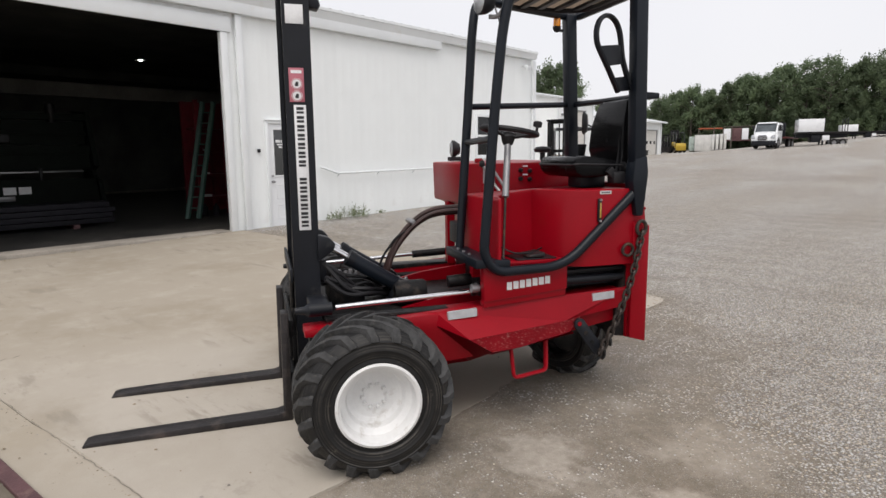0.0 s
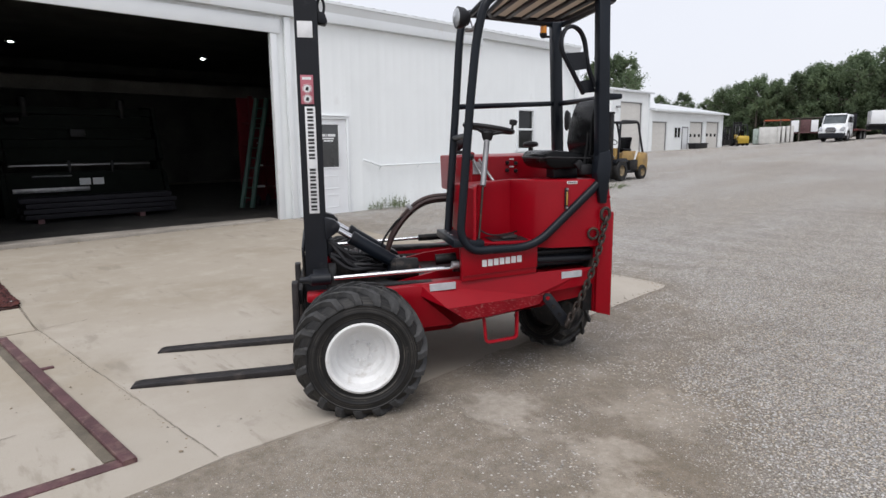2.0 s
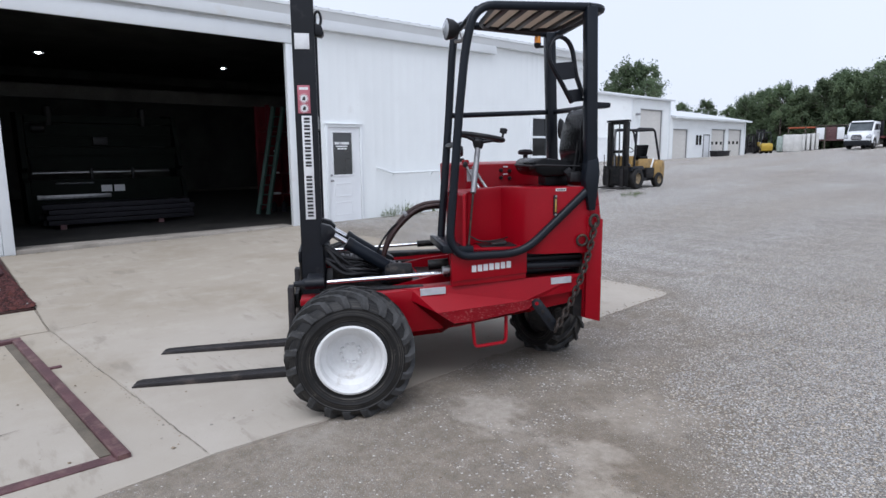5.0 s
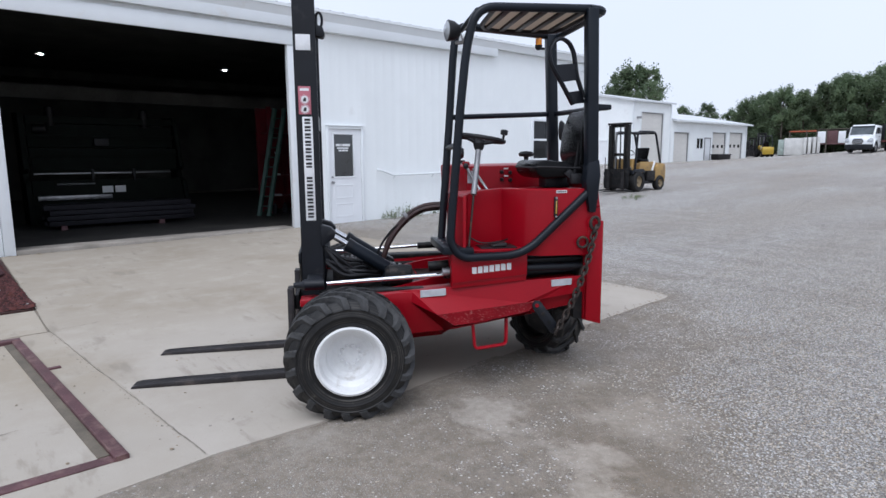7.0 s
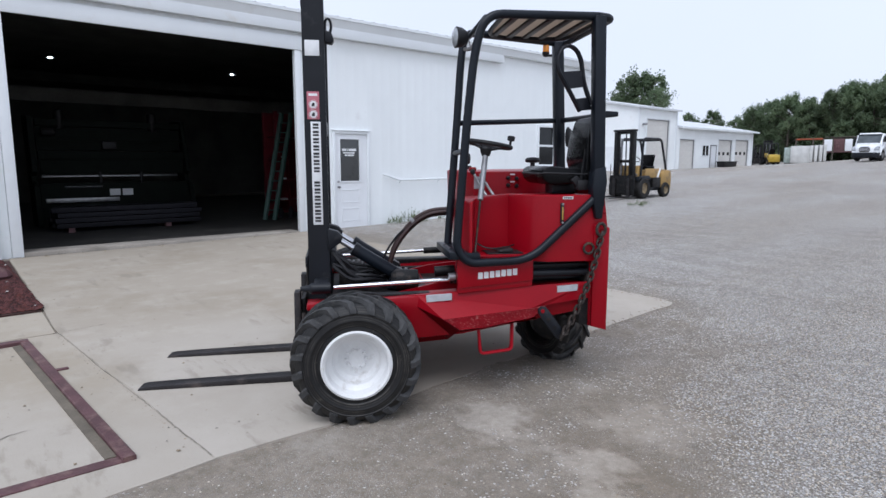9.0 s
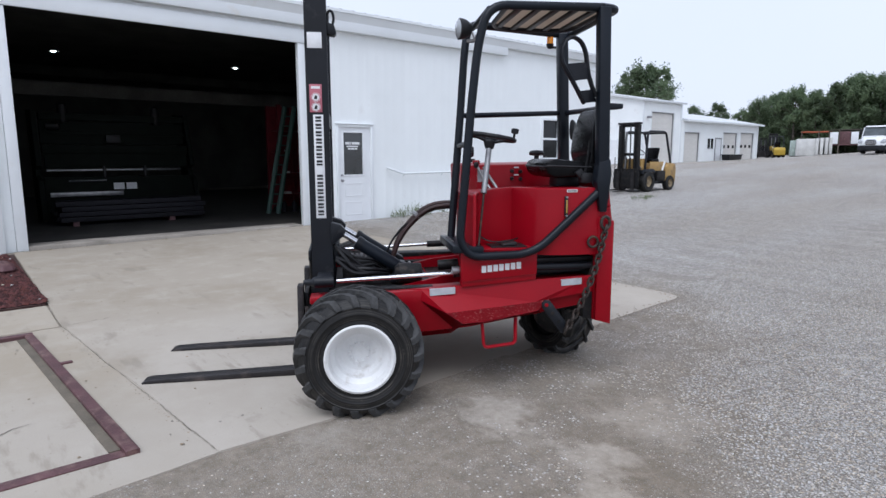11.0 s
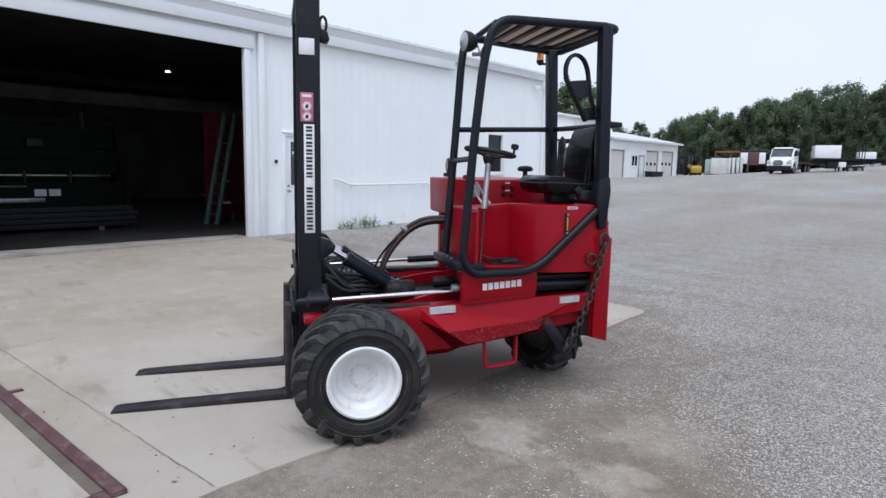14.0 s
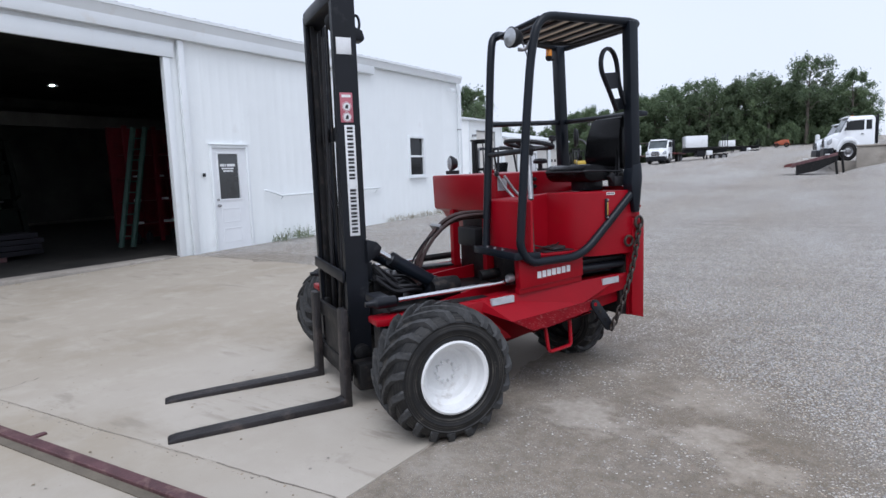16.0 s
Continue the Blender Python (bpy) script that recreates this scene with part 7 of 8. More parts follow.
def bonnet_truck(m, label, bed):
    """A conventional cab truck; front is +x, ground at m."""
    t = thing("white_truck", m, label, "truck", "parked trucks")
    part("chassis_rail", span((-5.6, -0.42, 0.62), (1.5, 0.42, 0.88), 0.02), BLACK, t)
    part("hood", loft([hoop(1.06, 0.95, 0.82, 1.64), hoop(1.40, 0.90, 0.76, 1.55), hoop(1.66, 0.80, 0.72, 1.44), hoop(1.80, 0.68, 0.70, 1.32), hoop(1.87, 0.58, 0.72, 1.16)]), TRUCKWHITE, t, smooth=50)
    cab = part("cab", loft([hoop(1.10, 0.98, 0.66, 1.60, 0.10), hoop(0.98, 1.02, 0.66, 1.68, 0.10), hoop(0.56, 1.01, 0.62, 2.42, 0.08), hoop(0.40, 1.00, 0.62, 2.50, 0.10), hoop(-0.95, 1.00, 0.62, 2.50, 0.10), hoop(-1.06, 0.97, 0.66, 2.42, 0.14)]), TRUCKWHITE, t, smooth=40)
    part("windscreen", prism([(1.075, 1.64), (0.995, 1.72), (0.605, 2.425), (0.545, 2.40), (1.02, 1.60)], -0.90, 0.90, "y"), TRUCKGLASS, cab)
    part("visor", prism([(0.60, 2.43), (0.78, 2.40), (0.76, 2.44), (0.50, 2.53)], -0.82, 0.82, "y", bev=0.01), TRUCKWHITE, cab)
    for x in (-0.4, 0.0, 0.4):
        part("roof_marker", block((0.22, x, 2.515), (0.12, 0.10, 0.04), None, 0.01), AMBER, cab)
    for s in (1, -1):
        part("side_window", prism([(0.80, 1.70), (0.48, 2.22), (-0.40, 2.26), (-0.40, 1.70)], s * 1.004, s * 1.018, "y"), DARKGLASS, cab)
        part("rear_side_window", prism([(-0.52, 1.72), (-0.52, 2.24), (-0.86, 2.24), (-0.86, 1.72)], s * 1.0, s * 1.014, "y"), DARKGLASS, cab)
        part("door_handle", span((-0.38, s * 1.012, 1.45), (-0.22, s * 1.04, 1.50)), PLASTIC, cab)
        part("mirror", span((0.60, s * 1.10, 1.72), (0.70, s * 1.28, 2.22), 0.03), PLASTIC, cab)
        part("mirror_arm", rod((0.66, s * 0.98, 2.05), (0.66, s * 1.15, 2.05), 0.02, 6), PLASTIC, cab)
        arch = [(0.50 + 0.74 * math.cos(radians(a)), 0.52 + 0.80 * math.sin(radians(a))) for a in range(0, 181, 18)]
        gap = [(0.50 + 0.60 * math.cos(radians(a)), 0.52 + 0.60 * math.sin(radians(a))) for a in range(180, -1, -18)]
        part("fender", prism(arch + gap, s * 0.70, s * 1.10, "y", bev=0.02), TRUCKWHITE, t)
        part("nose_side", prism([(1.16, 0.62), (1.10, 1.18), (1.45, 1.34), (1.72, 1.16), (1.76, 0.70)], s * 0.58, s * 1.02, "y", bev=0.05), TRUCKWHITE, t)
        part("headlamp", prism([(1.50, 1.06), (1.52, 1.30), (1.74, 1.18), (1.80, 0.98), (1.70, 0.92)], s * 0.66, s * 1.035, "y", bev=0.03), LENS, t)
        part("step_tank", rod((-0.10, s * 0.80, 0.55), (-1.05, s * 0.80, 0.55), 0.26, 14), STEEL, t)
        truck_wheel(t, 0.50, s * 0.92, BRIGHT_RIM)
        for x in (-3.6, -4.85) if bed else (-4.3,):
            truck_wheel(t, x, s * 0.90, BRIGHT_RIM if bed else None)
    part("grille", prism([(-0.36, 0.78), (0.36, 0.78), (0.47, 0.96), (0.43, 1.18), (0.30, 1.30), (-0.30, 1.30), (-0.43, 1.18), (-0.47, 0.96)], 1.80, 1.90, "x", bev=0.015), CHROME, t, "chrome grille surround")
    part("grille_mesh", prism([(-0.32, 0.83), (0.32, 0.83), (0.41, 0.97), (0.38, 1.15), (0.27, 1.25), (-0.27, 1.25), (-0.38, 1.15), (-0.41, 0.97)], 1.90, 1.915, "x"), GREASE, t)
    for k in range(3):
        part("grille_bar", span((1.912, -0.36, 0.92 + k * 0.10), (1.93, 0.36, 0.95 + k * 0.10)), CHROME, t)
    part("bumper", prism([(1.40, -1.08), (1.72, -1.02), (1.96, -0.62), (1.96, 0.62), (1.72, 1.02), (1.40, 1.08)], 0.32, 0.76, "z", bev=0.03), BLACK, t)
    part("rear_guard", span((-1.28, -0.95, 0.95), (-1.16, 0.95, 2.46), 0.03), BLACK, t)
    part("exhaust_stack", rod((-1.22, 0.82, 0.9), (-1.22, 0.82, 2.55), 0.06, 10), GREASE, t)
    if bed:
        part("flatbed", span((-6.2, -1.22, 0.98), (-1.5, 1.22, 1.16), 0.02), TRAILER_RED, t)
        part("bulkhead", span((-1.62, -1.1, 1.16), (-1.52, 1.1, 2.5), 0.02), BLACK, t)
    return t


def flat_trailer(m, length, box_len, box_h, label):
    """A flatbed trailer with a white box at its front end (+x)."""
    t = thing("flatbed_trailer", m, label, "trailer", "parked trailers")
    part("deck", span((-length, -1.25, 1.18), (0, 1.25, 1.36), 0.02), GREASE, t)
    for y in (-0.4, 0.4):
        part("chassis_beam", span((-length, y - 0.07, 0.85), (0, y + 0.07, 1.18)), BLACK, t)
    part("white_box", span((-box_len, -1.2, 1.37), (-0.1, 1.2, 1.37 + box_h), 0.03), TRUCKWHITE, t)
    for y in (-0.8, 0.8):
        part("landing_leg", span((-2.3, y - 0.07, 0.0), (-2.16, y + 0.07, 0.9)), BLACK, t)
        for x in (-length + 0.38, -length + 1.08):
            truck_wheel(t, x, y * 1.18, BRIGHT_RIM, 0.66)
    part("tool_box", span((-length + 1.50, 0.55, 0.55), (-length + 2.10, 1.15, 1.02), 0.02), TRUCKWHITE, t)
    part("spare_carrier", span((-length + 2.2, -0.6, 0.40), (-length + 3.0, 1.0, 1.1), 0.03), BLACK, t)
    part("rear_bar", span((-length, -1.2, 0.55), (-length + 0.08, 1.2, 0.65), 0.01), BLACK, t)
    part("box_frame", span((-box_len - 0.06, -1.22, 1.37), (-box_len - 0.01, 1.22, 1.42 + box_h), 0.01), BLACK, t)
    for y in (-1.1, 0.0, 1.1):
        part("stake", span((-length + 0.05, y - 0.04, 1.36), (-length + 0.12, y + 0.04, 1.40 + box_h), 0.01), BLACK, t)
    return t


def yard_turn(x, y, turn):
    return Matrix.Translation((x, y, terrain(x, y))) @ Matrix.Rotation(radians(turn), 4, "Z")


bonnet_truck(yard_turn(-16.3, 66.0, -91), "white bonnet truck with a red flatbed, parked on the gravel", True)
flat_trailer(yard_turn(-14.5, 68.4, -160), 4.25, 2.25, 1.22, "flatbed trailer with a white box at its front")
flat_trailer(yard_turn(-13.2, 83.3, -160) @ Matrix.Scale(0.68, 4), 6.6, 2.5, 1.12, "flatbed trailer with a low white box")
st = thing("stake_trailer", Matrix.Translation((-29.4, 97.5, terrain(-29.4, 97.5))) @ Matrix.Rotation(radians(12), 4, "Z"), "faded red stake trailer with white panels behind the crates", "trailer", "parked trailers")
part("deck", span((-5.5, -1.25, 1.3), (5.5, 1.25, 1.5), 0.02), RUST, st)
part("top_rail", span((-4.2, -1.3, 3.10), (-0.7, 1.3, 3.3), 0.02), ORANGE, st)
part("roof_rail", span((-0.65, -1.3, 3.35), (5.4, 1.3, 3.45), 0.02), BARK, st)
part("red_side", span((0.45, -1.2, 1.5), (1.75, -1.1, 3.2), 0.01), RUST, st)
for x in (-4.1, -2.0, -0.75, 0.4, 4.2):
    part("stake", span((x - 0.08, -1.3, 0.0), (x + 0.08, -1.15, 3.34)), BARK, st)
for x0, x1 in ((-0.65, 0.3), (1.8, 2.65)):
    part("white_panel", span((x0, -1.36, 1.5), (x1, -1.31, 3.1), 0.01), TRUCKWHITE, st)
for x in (-4, 4):
    for y in (-0.9, 0.9):
        truck_wheel(st, x, y)

# ---- loading dock ----
dock = thing("loading_dock", Matrix.Identity(4), "weathered concrete loading dock wall with a raised pad", "dock")
part("dock_wall", prism([(0.42, 39.35), (26.0, 38.4), (26.0, 40.45), (0.45, 40.45)], 0.3, 2.12, "z", bev=0.05), BLOCK, dock)
part("dock_cap", prism([(0.36, 39.28), (26.0, 38.3), (26.0, 38.9), (0.40, 39.75)], 2.124, 2.22, "z", bev=0.03), BLOCK, dock)
part("dock_pad", prism([(-0.55, 40.47), (26.0, 40.47), (26.0, 48.5), (-1.0, 48.0)], 0.3, 1.37, "z", bev=0.06), BLOCK, dock)
bonnet_truck(Matrix.Translation((0.28, 41.75, 1.372)) @ Matrix.Rotation(radians(190), 4, "Z") @ Matrix.Diagonal((0.79, 0.92, 1.0, 1)), "white bonnet truck parked up on the loading dock", False)
bonnet_truck(Matrix.Translation((0.02, 45.2, 1.372)) @ Matrix.Rotation(radians(196), 4, "Z") @ Matrix.Diagonal((0.94, 0.94, 0.92, 1)), "second white bonnet truck behind the one on the dock", False)
ramp = thing("yard_ramp", Matrix.Identity(4), "dark red steel yard ramp leaning up to the dock", "ramp")
rz = terrain(-2.0, 39.0)
part("ramp_deck", prism([(-2.6, rz + 0.38), (-2.55, rz + 0.62), (-0.42, rz + 1.15), (-0.40, rz + 0.90)], 38.2, 39.25, "y", bev=0.02), RUST, ramp)
for y in (38.2, 39.3):
    part("ramp_side", prism([(-2.35, rz - 0.02), (-2.35, rz + 0.50), (-0.40, rz + 0.98), (-0.40, rz + 0.70), (-1.4, rz + 0.18)], y - 0.06, y, "y"), GREASE, ramp)
    for x in (-0.42, -0.12):
        part("ramp_leg", tube([(x - 0.1, y - 0.1, rz + 0.85), (x, y - 0.1, rz - 0.05)], 0.06, 8), GREASE, ramp)
part("ramp_toe", prism([(-2.95, rz + 0.42), (-2.95, rz + 0.54), (-2.55, rz + 0.66), (-2.55, rz + 0.44)], 38.25, 39.2, "y"), TRAILER_RED, ramp)
for x in (-1.9, -0.9, -0.2):
    part("deck_cleat", block((x, 38.18, rz + 0.72 + (x + 2.55) * 0.207), (0.22, 0.03, 0.05)), WHITE_STICKER, ramp)
bv, bf = [], []
for j in range(19):
    for i in range(25):
        x, y = -0.5 + i * 1.1, 27.5 + j * 0.66
        up = 0.5 * max(0.0, min(1.0, (y - 28) / 10)) ** 1.4 * max(0.0, min(1.0, (x + 0.4) / 1.6))
        bv.append((x, y, terrain(x, y) - 0.02 + up + 0.05 * noise.noise((x * 0.9, y * 0.9, 2.0))))
for j in range(18):
    for i in range(24):
        bf.append((j * 25 + i, j * 25 + i + 1, (j + 1) * 25 + i + 1, (j + 1) * 25 + i))
thing("ground_bank", Matrix.Identity(4), "low tan dirt bank before the dock wall", "dirt", "", "structure", raw("ground_bank", bv, bf, YARD, True))
ex = thing("orange_machine", Matrix.Translation((-6.9, 92.0, terrain(-6.9, 92))), "small orange machine at the wood's edge", "machine")
part("machine_body", prism([(-0.9, 0.3), (0.9, 0.3), (0.8, 0.95), (0.2, 1.0), (-0.8, 0.7)], -0.5, 0.5, "y", bev=0.06), ORANGE, ex)
for x in (-0.6, 0.6):
    part("wheel", plain_tyre(0.3, 0.2), None, ex, at=Matrix.Translation((x, -0.55, 0.3)))
for i, (x, h) in enumerate(((-2.9, 1.3), (-1.6, 1.0))):
    pz = thing("white_tank", Matrix.Translation((x, 93.0, terrain(x, 93))), "white upright tank at the wood's edge", "tank", "far tanks")
    part("tank_body", lathe([(0, 0), (0.26, 0), (0.28, 0.05), (0.26, h), (0.1, h + 0.1), (0, h + 0.12)], 14, "z"), TRUCKWHITE, pz)


# ---- trees ----
def tree_meshes(seed, height, spread, leaves, bare, size):
    """Trunk with limbs, and a crown of many small leaf clumps in uneven lobes."""
    rg = np.random.default_rng(seed)
    rd = random.Random(seed)
    bm = bmesh.new()
    lean = rd.uniform(-0.4, 0.4)
    pts = [Vector((lean * t * t, rd.uniform(-0.1, 0.1) * t, height * 0.86 * t)) for t in (0, 0.2, 0.4, 0.6, 0.8, 1.0)]
    rads = [0.26, 0.21, 0.17, 0.13, 0.08, 0.03]
    rings = []
    for p, r in zip(pts, rads):
        r *= height / 11
        rings.append([bm.verts.new(p + Vector((r * math.cos(a * math.pi / 4), r * math.sin(a * math.pi / 4), 0))) for a in range(8)])
    for a, b in zip(rings, rings[1:]):
        for j in range(8):
            bm.faces.new((a[j], a[(j + 1) % 8], b[(j + 1) % 8], b[j]))
    lobes = []
    n_limb = rd.randint(24, 30)
    for i in range(n_limb):
        t = bare + (0.97 - bare) * (i + rd.random()) / n_limb
        z = height * t
        base = Vector((lean * (t / 0.86) ** 2, 0, min(z * 0.88, height * 0.8)))
        reach = spread * (0.42 + 0.62 * math.sin(math.pi * min(1, (t - bare) / (1 - bare) * 0.80 + 0.14))) * rd.uniform(0.4, 1.1)
        a = i * 2.4 + rd.uniform(-0.6, 0.6)
        tip = base + Vector((reach * math.cos(a), reach * math.sin(a), rd.uniform(0.04, 0.13) * height))
        tube([base, base.lerp(tip, 0.5) + Vector((0, 0, 0.25)), tip], 0.045 * height / 11, 5, bm)
        lobes.append((tip, rd.uniform(0.35, 0.85) * spread * 0.42, rd.uniform(0.8, 1.5)))
        if rd.random() < 0.5:
            lobes.append((base.lerp(tip, 0.6) + Vector((rd.uniform(-0.5, 0.5), rd.uniform(-0.5, 0.5), rd.uniform(0.2, 0.9))), spread * rd.uniform(0.16, 0.30), 1.1))
    for i in range(3):
        lobes.append((Vector((lean + rd.uniform(-0.7, 0.7), rd.uniform(-0.7, 0.7), height * rd.uniform(0.88, 0.98))), spread * rd.uniform(0.14, 0.24), 1.3))
    trunk = mesh_of("trunk", bm, BARK)
    vs = []
    per = leaves // len(lobes)
    for c, r, sq in lobes:
        d = rg.normal(size=(per, 3))
        d /= np.linalg.norm(d, axis=1)[:, None]
        rr = r * rg.uniform(0.1, 1.15, per) ** 0.6 * (1 + 0.35 * np.sin(d[:, 0] * 5 + seed) * np.cos(d[:, 2] * 4))
        rr *= 1 + 0.7 * (rg.random(per) < 0.14) * rg.random(per)
        p = d * rr[:, None] * np.array([1, 1, sq]) + np.array(c)
        u = rg.normal(size=(per, 3))
        u /= np.linalg.norm(u, axis=1)[:, None]
        w = np.cross(u, d + 0.3 * rg.normal(size=(per, 3)))
        w /= np.linalg.norm(w, axis=1)[:, None] + 1e-6
        s = rg.uniform(size * 0.5, size, per)[:, None]
        vs.append(np.stack([p - u * s, p + w * s * 0.6, p + u * s, p - w * s * 0.6], 1))
    v = np.concatenate(vs).reshape(-1, 3)
    f = np.arange(len(v)).reshape(-1, 4)
    return trunk, raw("crown", v.tolist(), f.tolist(), LEAF)


KINDS = [tree_meshes(21 + i, h, s, n, b, sz) for i, (h, s, n, b, sz) in enumerate(
    [(10.0, 2.7, 10500, 0.10, 0.17), (10.0, 2.4, 10000, 0.12, 0.17), (10.0, 3.0, 11000, 0.08, 0.17), (10.0, 2.5, 5600, 0.42, 0.16), (10.0, 2.2, 3000, 0.28, 0.15), (5.0, 2.8, 6600, 0.05, 0.18)])]


def tree(kind, x, y, scale, turn, label):
    t = thing("tree", Matrix.Translation((x, y, terrain(x, y) - 0.05)) @ Matrix.Rotation(radians(turn), 4, "Z") @ Matrix.Scale(scale, 4), label, "tree", "trees behind the yard")
    part("trunk", KINDS[kind][0], None, t)
    part("crown", KINDS[kind][1], None, t)
    return t


random.seed(4)
LEAFY, TALL, BUSH = "leafy green tree at the edge of the yard", "tall green tree with an open crown and bare trunk", "low green bush under the trees"
# height of the wood's edge along the yard: (x, metres)
SKYLINE = [(-46, 8.0), (-43, 7.6), (-41, 9.6), (-37.5, 10.3), (-34, 9.7), (-31, 10.9), (-28.5, 11.9), (-25, 11.4), (-21.6, 11.5), (-19.8, 8.8), (-16.8, 8.6), (-15, 10.6), (-13, 11.2), (-10, 10.3), (-7.6, 9.4)]


def skyline(x):
    for (x0, h0), (x1, h1) in zip(SKYLINE, SKYLINE[1:]):
        if x <= x1:
            return h0 + (h1 - h0) * max(0.0, (x - x0) / (x1 - x0))
    return SKYLINE[-1][1]


x = -44.4
while x < -7.4:
    h = skyline(x) / 10.0
    tree(random.choice((0, 0, 1, 2)), x + random.uniform(-0.4, 0.4), 101.5 + random.uniform(-2.0, 2.0), h * random.uniform(0.86, 1.0), random.uniform(0, 360), LEAFY)
    tree(random.choice((0, 1, 1, 4)), x + 1.1, 106 + random.uniform(-1.5, 2), h * random.uniform(0.92, 1.08), random.uniform(0, 360), LEAFY)
    x += random.uniform(2.1, 3.1)
x = -46.0
while x < 2.5:
    tree(5, x, 99.5 + random.uniform(-1.5, 1.5), random.uniform(0.5, 0.9) * (1.0 if x < -12 else 0.7), random.uniform(0, 360), BUSH)
    x += random.uniform(2.4, 3.2)
# the open stand with bare trunks at the end of the wood, and single trees beyond the garages
for k, x, y, s, r in ((3, -4.4, 99, 1.22, 10), (1, 0.9, 99, 0.97, 140), (4, -2.2, 104, 0.90, 40), (1, -6.6, 103, 0.92, 220), (3, -9.2, 100, 1.02, 90), (4, -17.2, 100, 1.12, 300), (3, -18.9, 104, 1.18, 200), (0, 2.2, 102, 0.70, 60), (0, -5.4, 106, 0.86, 20), (2, -3.2, 107, 0.80, 75), (1, -1.0, 107, 0.82, 150), (2, 0.6, 106, 0.70, 260), (5, -6.2, 103, 1.3, 10), (5, -3.4, 103, 1.2, 120), (5, -0.8, 103, 1.15, 200), (5, 1.6, 103, 1.0, 300)):
    tree(k, x, y, s, r, TALL if k in (3, 4) else BUSH if k == 5 else LEAFY)
for k, x, y, s, r in ((2, -50.6, 80, 1.30, 30), (1, -48.0, 81, 1.32, 130), (0, -53.2, 81, 1.05, 80), (4, -45.3, 79, 1.08, 250), (1, -57.2, 110, 0.90, 15), (1, -52.6, 110, 0.92, 95)):
    tree(k, x, y, s, r, LEAFY)
rg = np.random.default_rng(9)
nw = 9000
wx = rg.uniform(-45, 1.5, nw)
wz = rg.random(nw) ** 1.3 * 7.0 * (1 - 0.45 * (wx > -8))
p = np.stack([wx, 110 + rg.uniform(-2, 3, nw), wz + 2.0], -1)
u = rg.normal(size=(nw, 3)); u /= np.linalg.norm(u, axis=1)[:, None]
w = np.cross(u, rg.normal(size=(nw, 3))); w /= np.linalg.norm(w, axis=1)[:, None]
s = rg.uniform(0.35, 0.75, nw)[:, None]
v = np.stack([p - u * s, p + w * s * 0.7, p + u * s, p - w * s * 0.7], 1).reshape(-1, 3)
thing("far_woods", Matrix.Identity(4), "dark green far woods behind the tree line", "woods", "", "stuff", raw("far_woods", v.tolist(), np.arange(len(v)).reshape(-1, 4).tolist(), LEAF))


# ---- weeds, loose stones, joint dirt ----
def weeds(name, places, blade, per, mat, label, seed, leafy=0):
    rg = np.random.default_rng(seed)
    vs = []
    for x, y, r, h in places:
        n = int(per * r / 0.2)
        a, d = rg.uniform(0, 6.28, n), r * np.sqrt(rg.random(n))
        b = np.stack([x + d * np.cos(a), y + d * np.sin(a), np.array([terrain(x, y)] * n)], -1)
        lean_ = rg.normal(0, 0.35, (n, 3)); lean_[:, 2] = 1
        hh = h * rg.uniform(0.4, 1.1, n)[:, None]
        top = b + lean_ * hh
        ww = rg.normal(size=(n, 3)); ww[:, 2] = 0; ww *= blade / (np.linalg.norm(ww, axis=1)[:, None] + 1e-6)
        mid = b + lean_ * hh * 0.55
        vs.append(np.stack([b, mid + ww * 0.4, top, mid - ww * 0.4], 1))
        for _ in range(leafy):
            t = rg.uniform(0.25, 1.0, n)[:, None]
            p = b + lean_ * hh * t
            out = rg.normal(size=(n, 3)); out[:, 2] = np.abs(out[:, 2]) * 0.5
            out *= blade * 2.4 / (np.linalg.norm(out, axis=1)[:, None] + 1e-6)
            side = np.cross(out, rg.normal(size=(n, 3)))
            side *= blade * 0.8 / (np.linalg.norm(side, axis=1)[:, None] + 1e-6)
            vs.append(np.stack([p, p + out * 0.5 + side, p + out, p + out * 0.5 - side], 1))
    v = np.concatenate(vs).reshape(-1, 3)
    return thing(name, Matrix.Identity(4), label, "weeds", "", "stuff", raw(name, v.tolist(), np.arange(len(v)).reshape(-1, 4).tolist(), mat))


weeds("green_weeds", [(-10.72, 8.75, 0.34, 0.28), (-10.78, 8.45, 0.2, 0.18), (-10.75, 9.2, 0.3, 0.2), (-10.6, 8.95, 0.25, 0.34), (-10.9, 9.9, 0.12, 0.12), (-9.2, 16.2, 0.25, 0.16), (-9.4, 16.9, 0.3, 0.14), (-11.02, 6.45, 0.05, 0.06)], 0.012, 26, WEED, "green leafy weeds along the foot of the wall", 3, 5)
DRY = material("dry_grass", (0.26, 0.22, 0.12), 0.8, 0, 0.3, 9, 0, 40)
weeds("dry_grass", [(-10.9, 12.6 + 0.22 * i, 0.12, 0.15 + 0.05 * (i % 3)) for i in range(20)] + [(-10.8, 1.4 + 0.9 * i, 0.05, 0.035) for i in range(5)], 0.008, 60, DRY, "dry grass blades along the foot of the wall", 4)

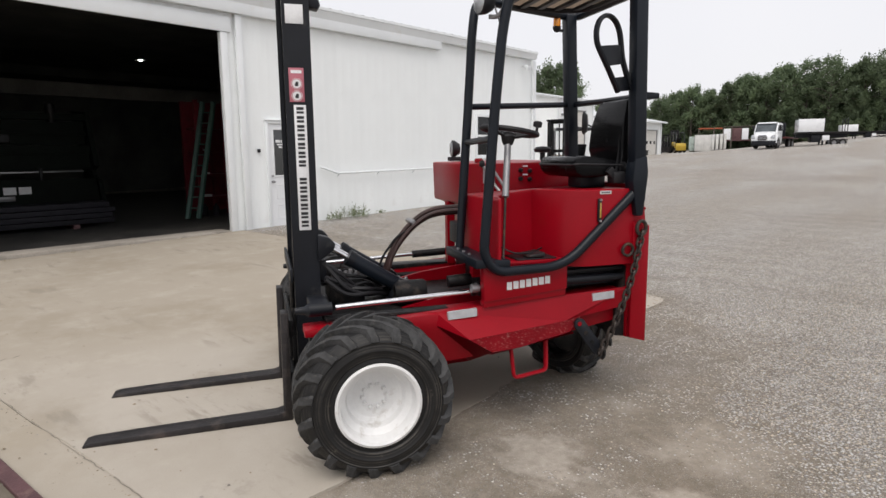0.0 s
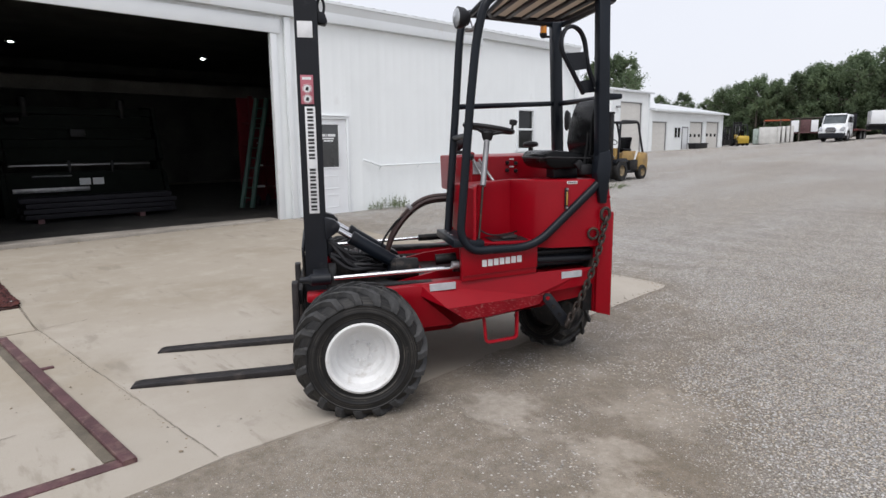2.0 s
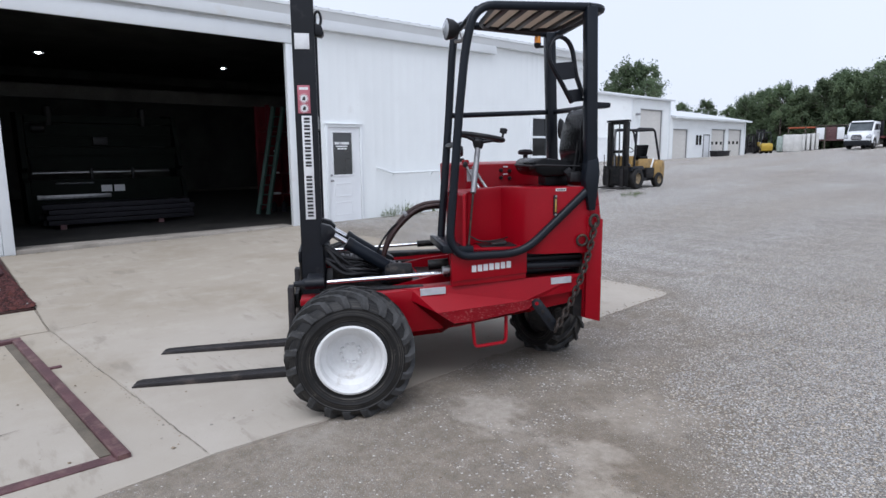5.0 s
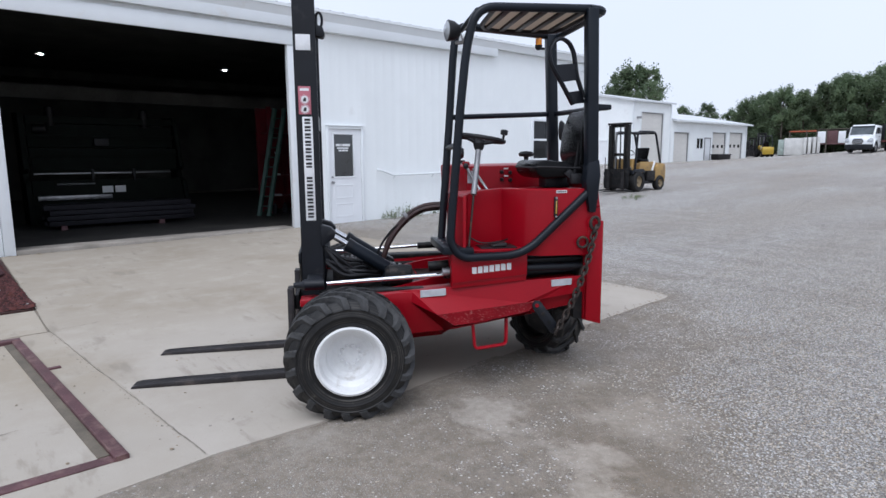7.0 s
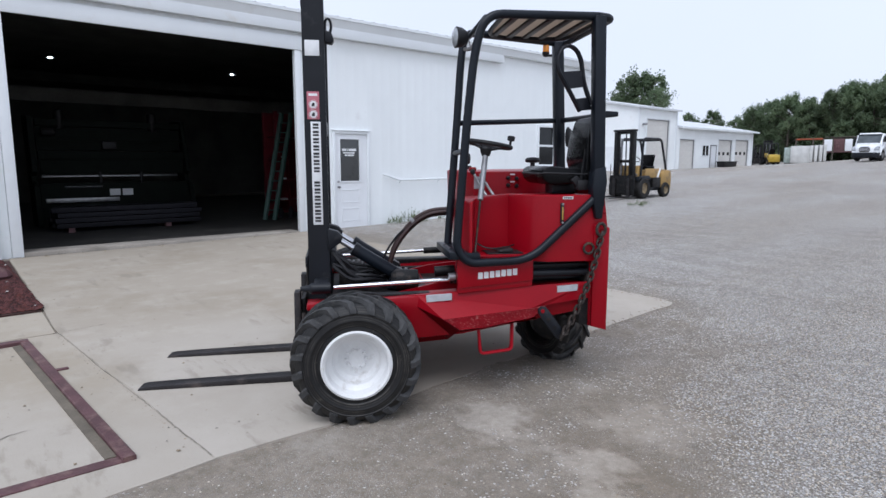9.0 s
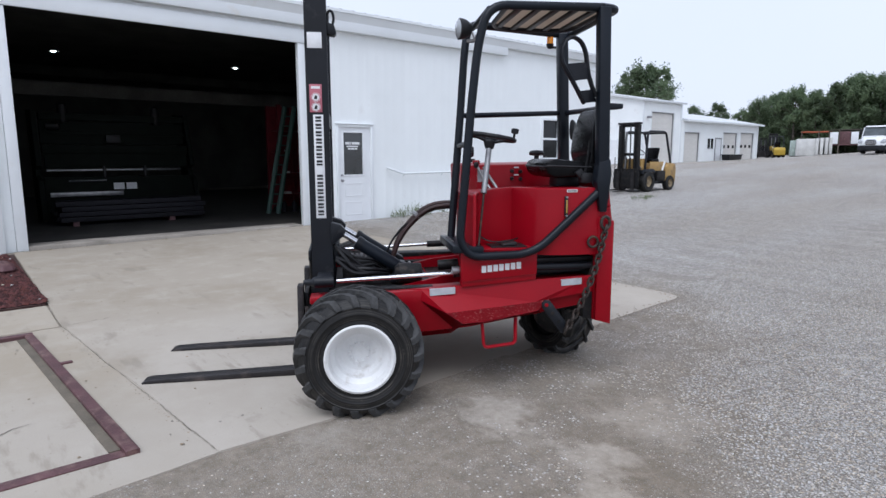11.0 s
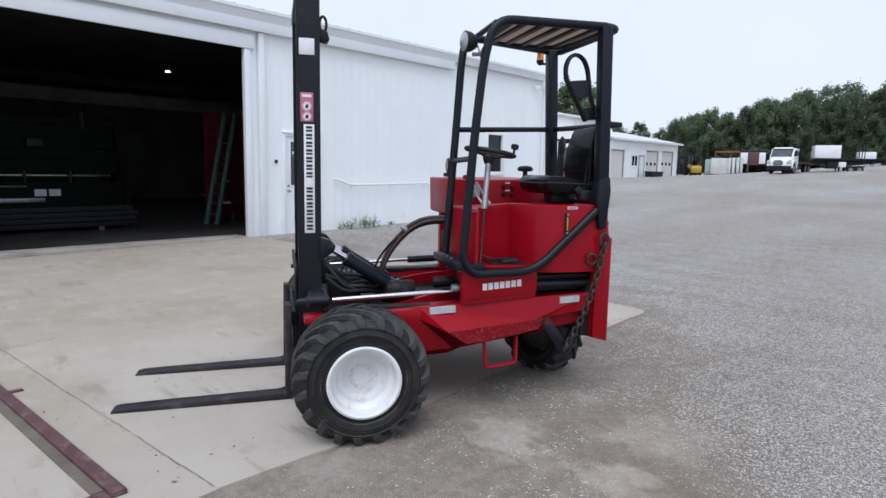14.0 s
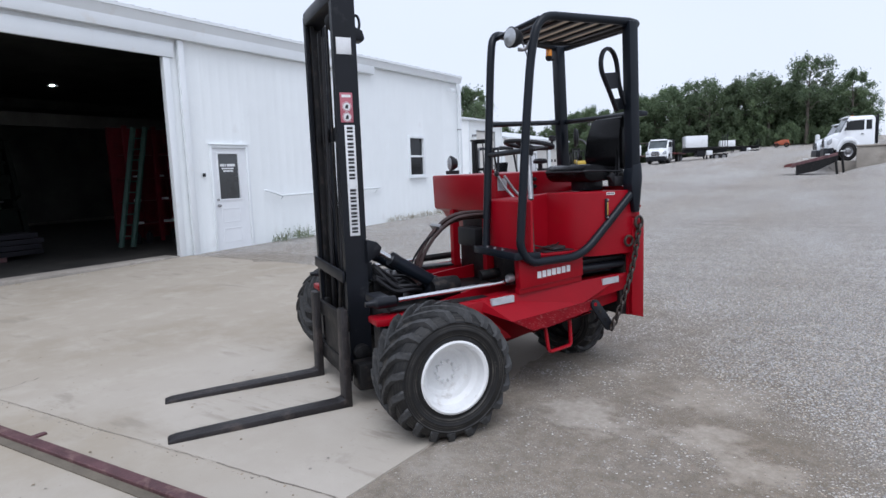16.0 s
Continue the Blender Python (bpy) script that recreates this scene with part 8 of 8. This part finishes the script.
rg = np.random.default_rng(17)
n_try = 460000
sy = 0.6 + 10.0 * rg.random(n_try) ** 1.7
sx = rg.uniform(-3.2, 1.6, n_try)
lot = rg.random(n_try)
keep, dusty = [], []
for i in range(n_try):
    a, b = sx[i], sy[i]
    line = a + 0.6 * (b - 2.1) + 0.7 * noise.noise((a * 0.9 + 3, b * 0.9, 1.0))
    dens = min(1.0, max(0.0, (line + 0.65) / 1.6))
    dens = max(dens, (0.03 + 0.15 * min(1.0, max(0.0, b - 1.7))) * max(0.0, noise.noise((a * 2.1, b * 2.1, 4.0)) + 0.12), 0.012)
    for px, py, pr in ((-0.84, 3.12, 0.40), (-0.86, 2.42, 0.25), (-0.62, 2.15, 0.20)):
        dens *= min(1.0, max(0.12, math.hypot(a - px, b - py) / pr - 0.3))
    dens *= min(1.0, max(0.0, (10.6 - b) / 6.5)) ** 1.6 * min(1.0, max(0.0, (a + 2.15 + 0.35 * max(0.0, b - 5.6)) / 0.5))
    dens *= 0.25 + 0.75 * min(1.0, max(0.0, (a + 0.95) / 0.9, (b - 1.9) / 0.9))
    dens *= min(1.0, max(0.0, (b - 0.6 + 0.3 * noise.noise((a * 2.0, b * 2.0, 7.0))) / 0.7))
    if lot[i] < dens * 0.62:
        (keep if line > -0.12 or lot[i] < dens * 0.012 else dusty).append((a, b, terrain(a, b) + 0.002))
keep, dusty = np.array(keep), np.array(dusty)
thing("loose_gravel", Matrix.Identity(4), "loose grey crushed stone on the yard", "gravel", "", "stuff", stones_mesh("loose_gravel", keep, (0.0034, 0.0100), STONE, 0.85, 18))
thing("dusty_gravel", Matrix.Identity(4), "small dusty stones trodden into the dirt", "gravel", "", "stuff", stones_mesh("dusty_gravel", dusty, (0.0034, 0.0100), DUSTY_STONE, 0.8, 21))
cx, cy = rg.uniform(-9.5, -2.2, 420), rg.uniform(-0.5, 6.2, 420)
crumbs = np.stack([cx, cy, [terrain(a, b) + 0.016 for a, b in zip(cx, cy)]], -1)
rim_line = [(-2.22, 3.6), (-2.27, 4.6), (-2.28, 5.8), (-2.36, 5.95), (-2.6, 6.0), (-3.3, 6.05)]
rim_ = []
for (ax, ay), (bx, by) in zip(rim_line, rim_line[1:]):
    for _ in range(int(90 * math.hypot(bx - ax, by - ay))):
        t = rg.random()
        a, b = ax + (bx - ax) * t + rg.normal(0, 0.05), ay + (by - ay) * t + rg.normal(0, 0.05)
        rim_.append((a, b, terrain(a, b) + 0.013))
rim_ = np.array(rim_)
jt = rg.random(260)
joint = np.stack([-5.4 + 3.2 * jt + rg.normal(0, 0.03, 260), 0.79 + 0.215 * jt + rg.normal(0, 0.03, 260), np.full(260, 0.016)], -1)
thing("concrete_crumbs", Matrix.Identity(4), "small stones and crumbs on the concrete", "stones", "", "stuff", stones_mesh("concrete_crumbs", np.concatenate([crumbs, joint, rim_]), (0.005, 0.014), DUSTY_STONE, 0.7, 19))
litter_n = 900
litter = np.stack([WX + 0.055 + np.abs(rg.normal(0, 0.05, litter_n)), OY0 - 0.2 + 5.1 * rg.random(litter_n) ** 0.9, np.full(litter_n, 0.018)], -1)
thing("threshold_litter", Matrix.Identity(4), "dark leaf litter and crumbs along the doorway threshold", "litter", "", "stuff", stones_mesh("threshold_litter", litter, (0.006, 0.026), LITTER, 0.5, 29))
rub = rg.random(9000) ** 2.2
rx, ry = -10.92 + rub * 6.0, rg.uniform(6.25, 15.5, 9000)
rubble = np.stack([rx, ry, [terrain(a, b) + 0.003 for a, b in zip(rx, ry)]], -1)
thing("wall_rubble", Matrix.Identity(4), "loose stones along the foot of the workshop wall", "stones", "", "stuff", stones_mesh("wall_rubble", rubble, (0.008, 0.024), STONE, 0.7, 23))
solid("joint_dirt", prism([(-5.42, 0.765), (-2.17, 0.985), (-2.17, 1.025), (-5.42, 0.805)], -0.05, 0.006, "z"), SOIL, "dark dirt in the slab joint", "joint", "structure")
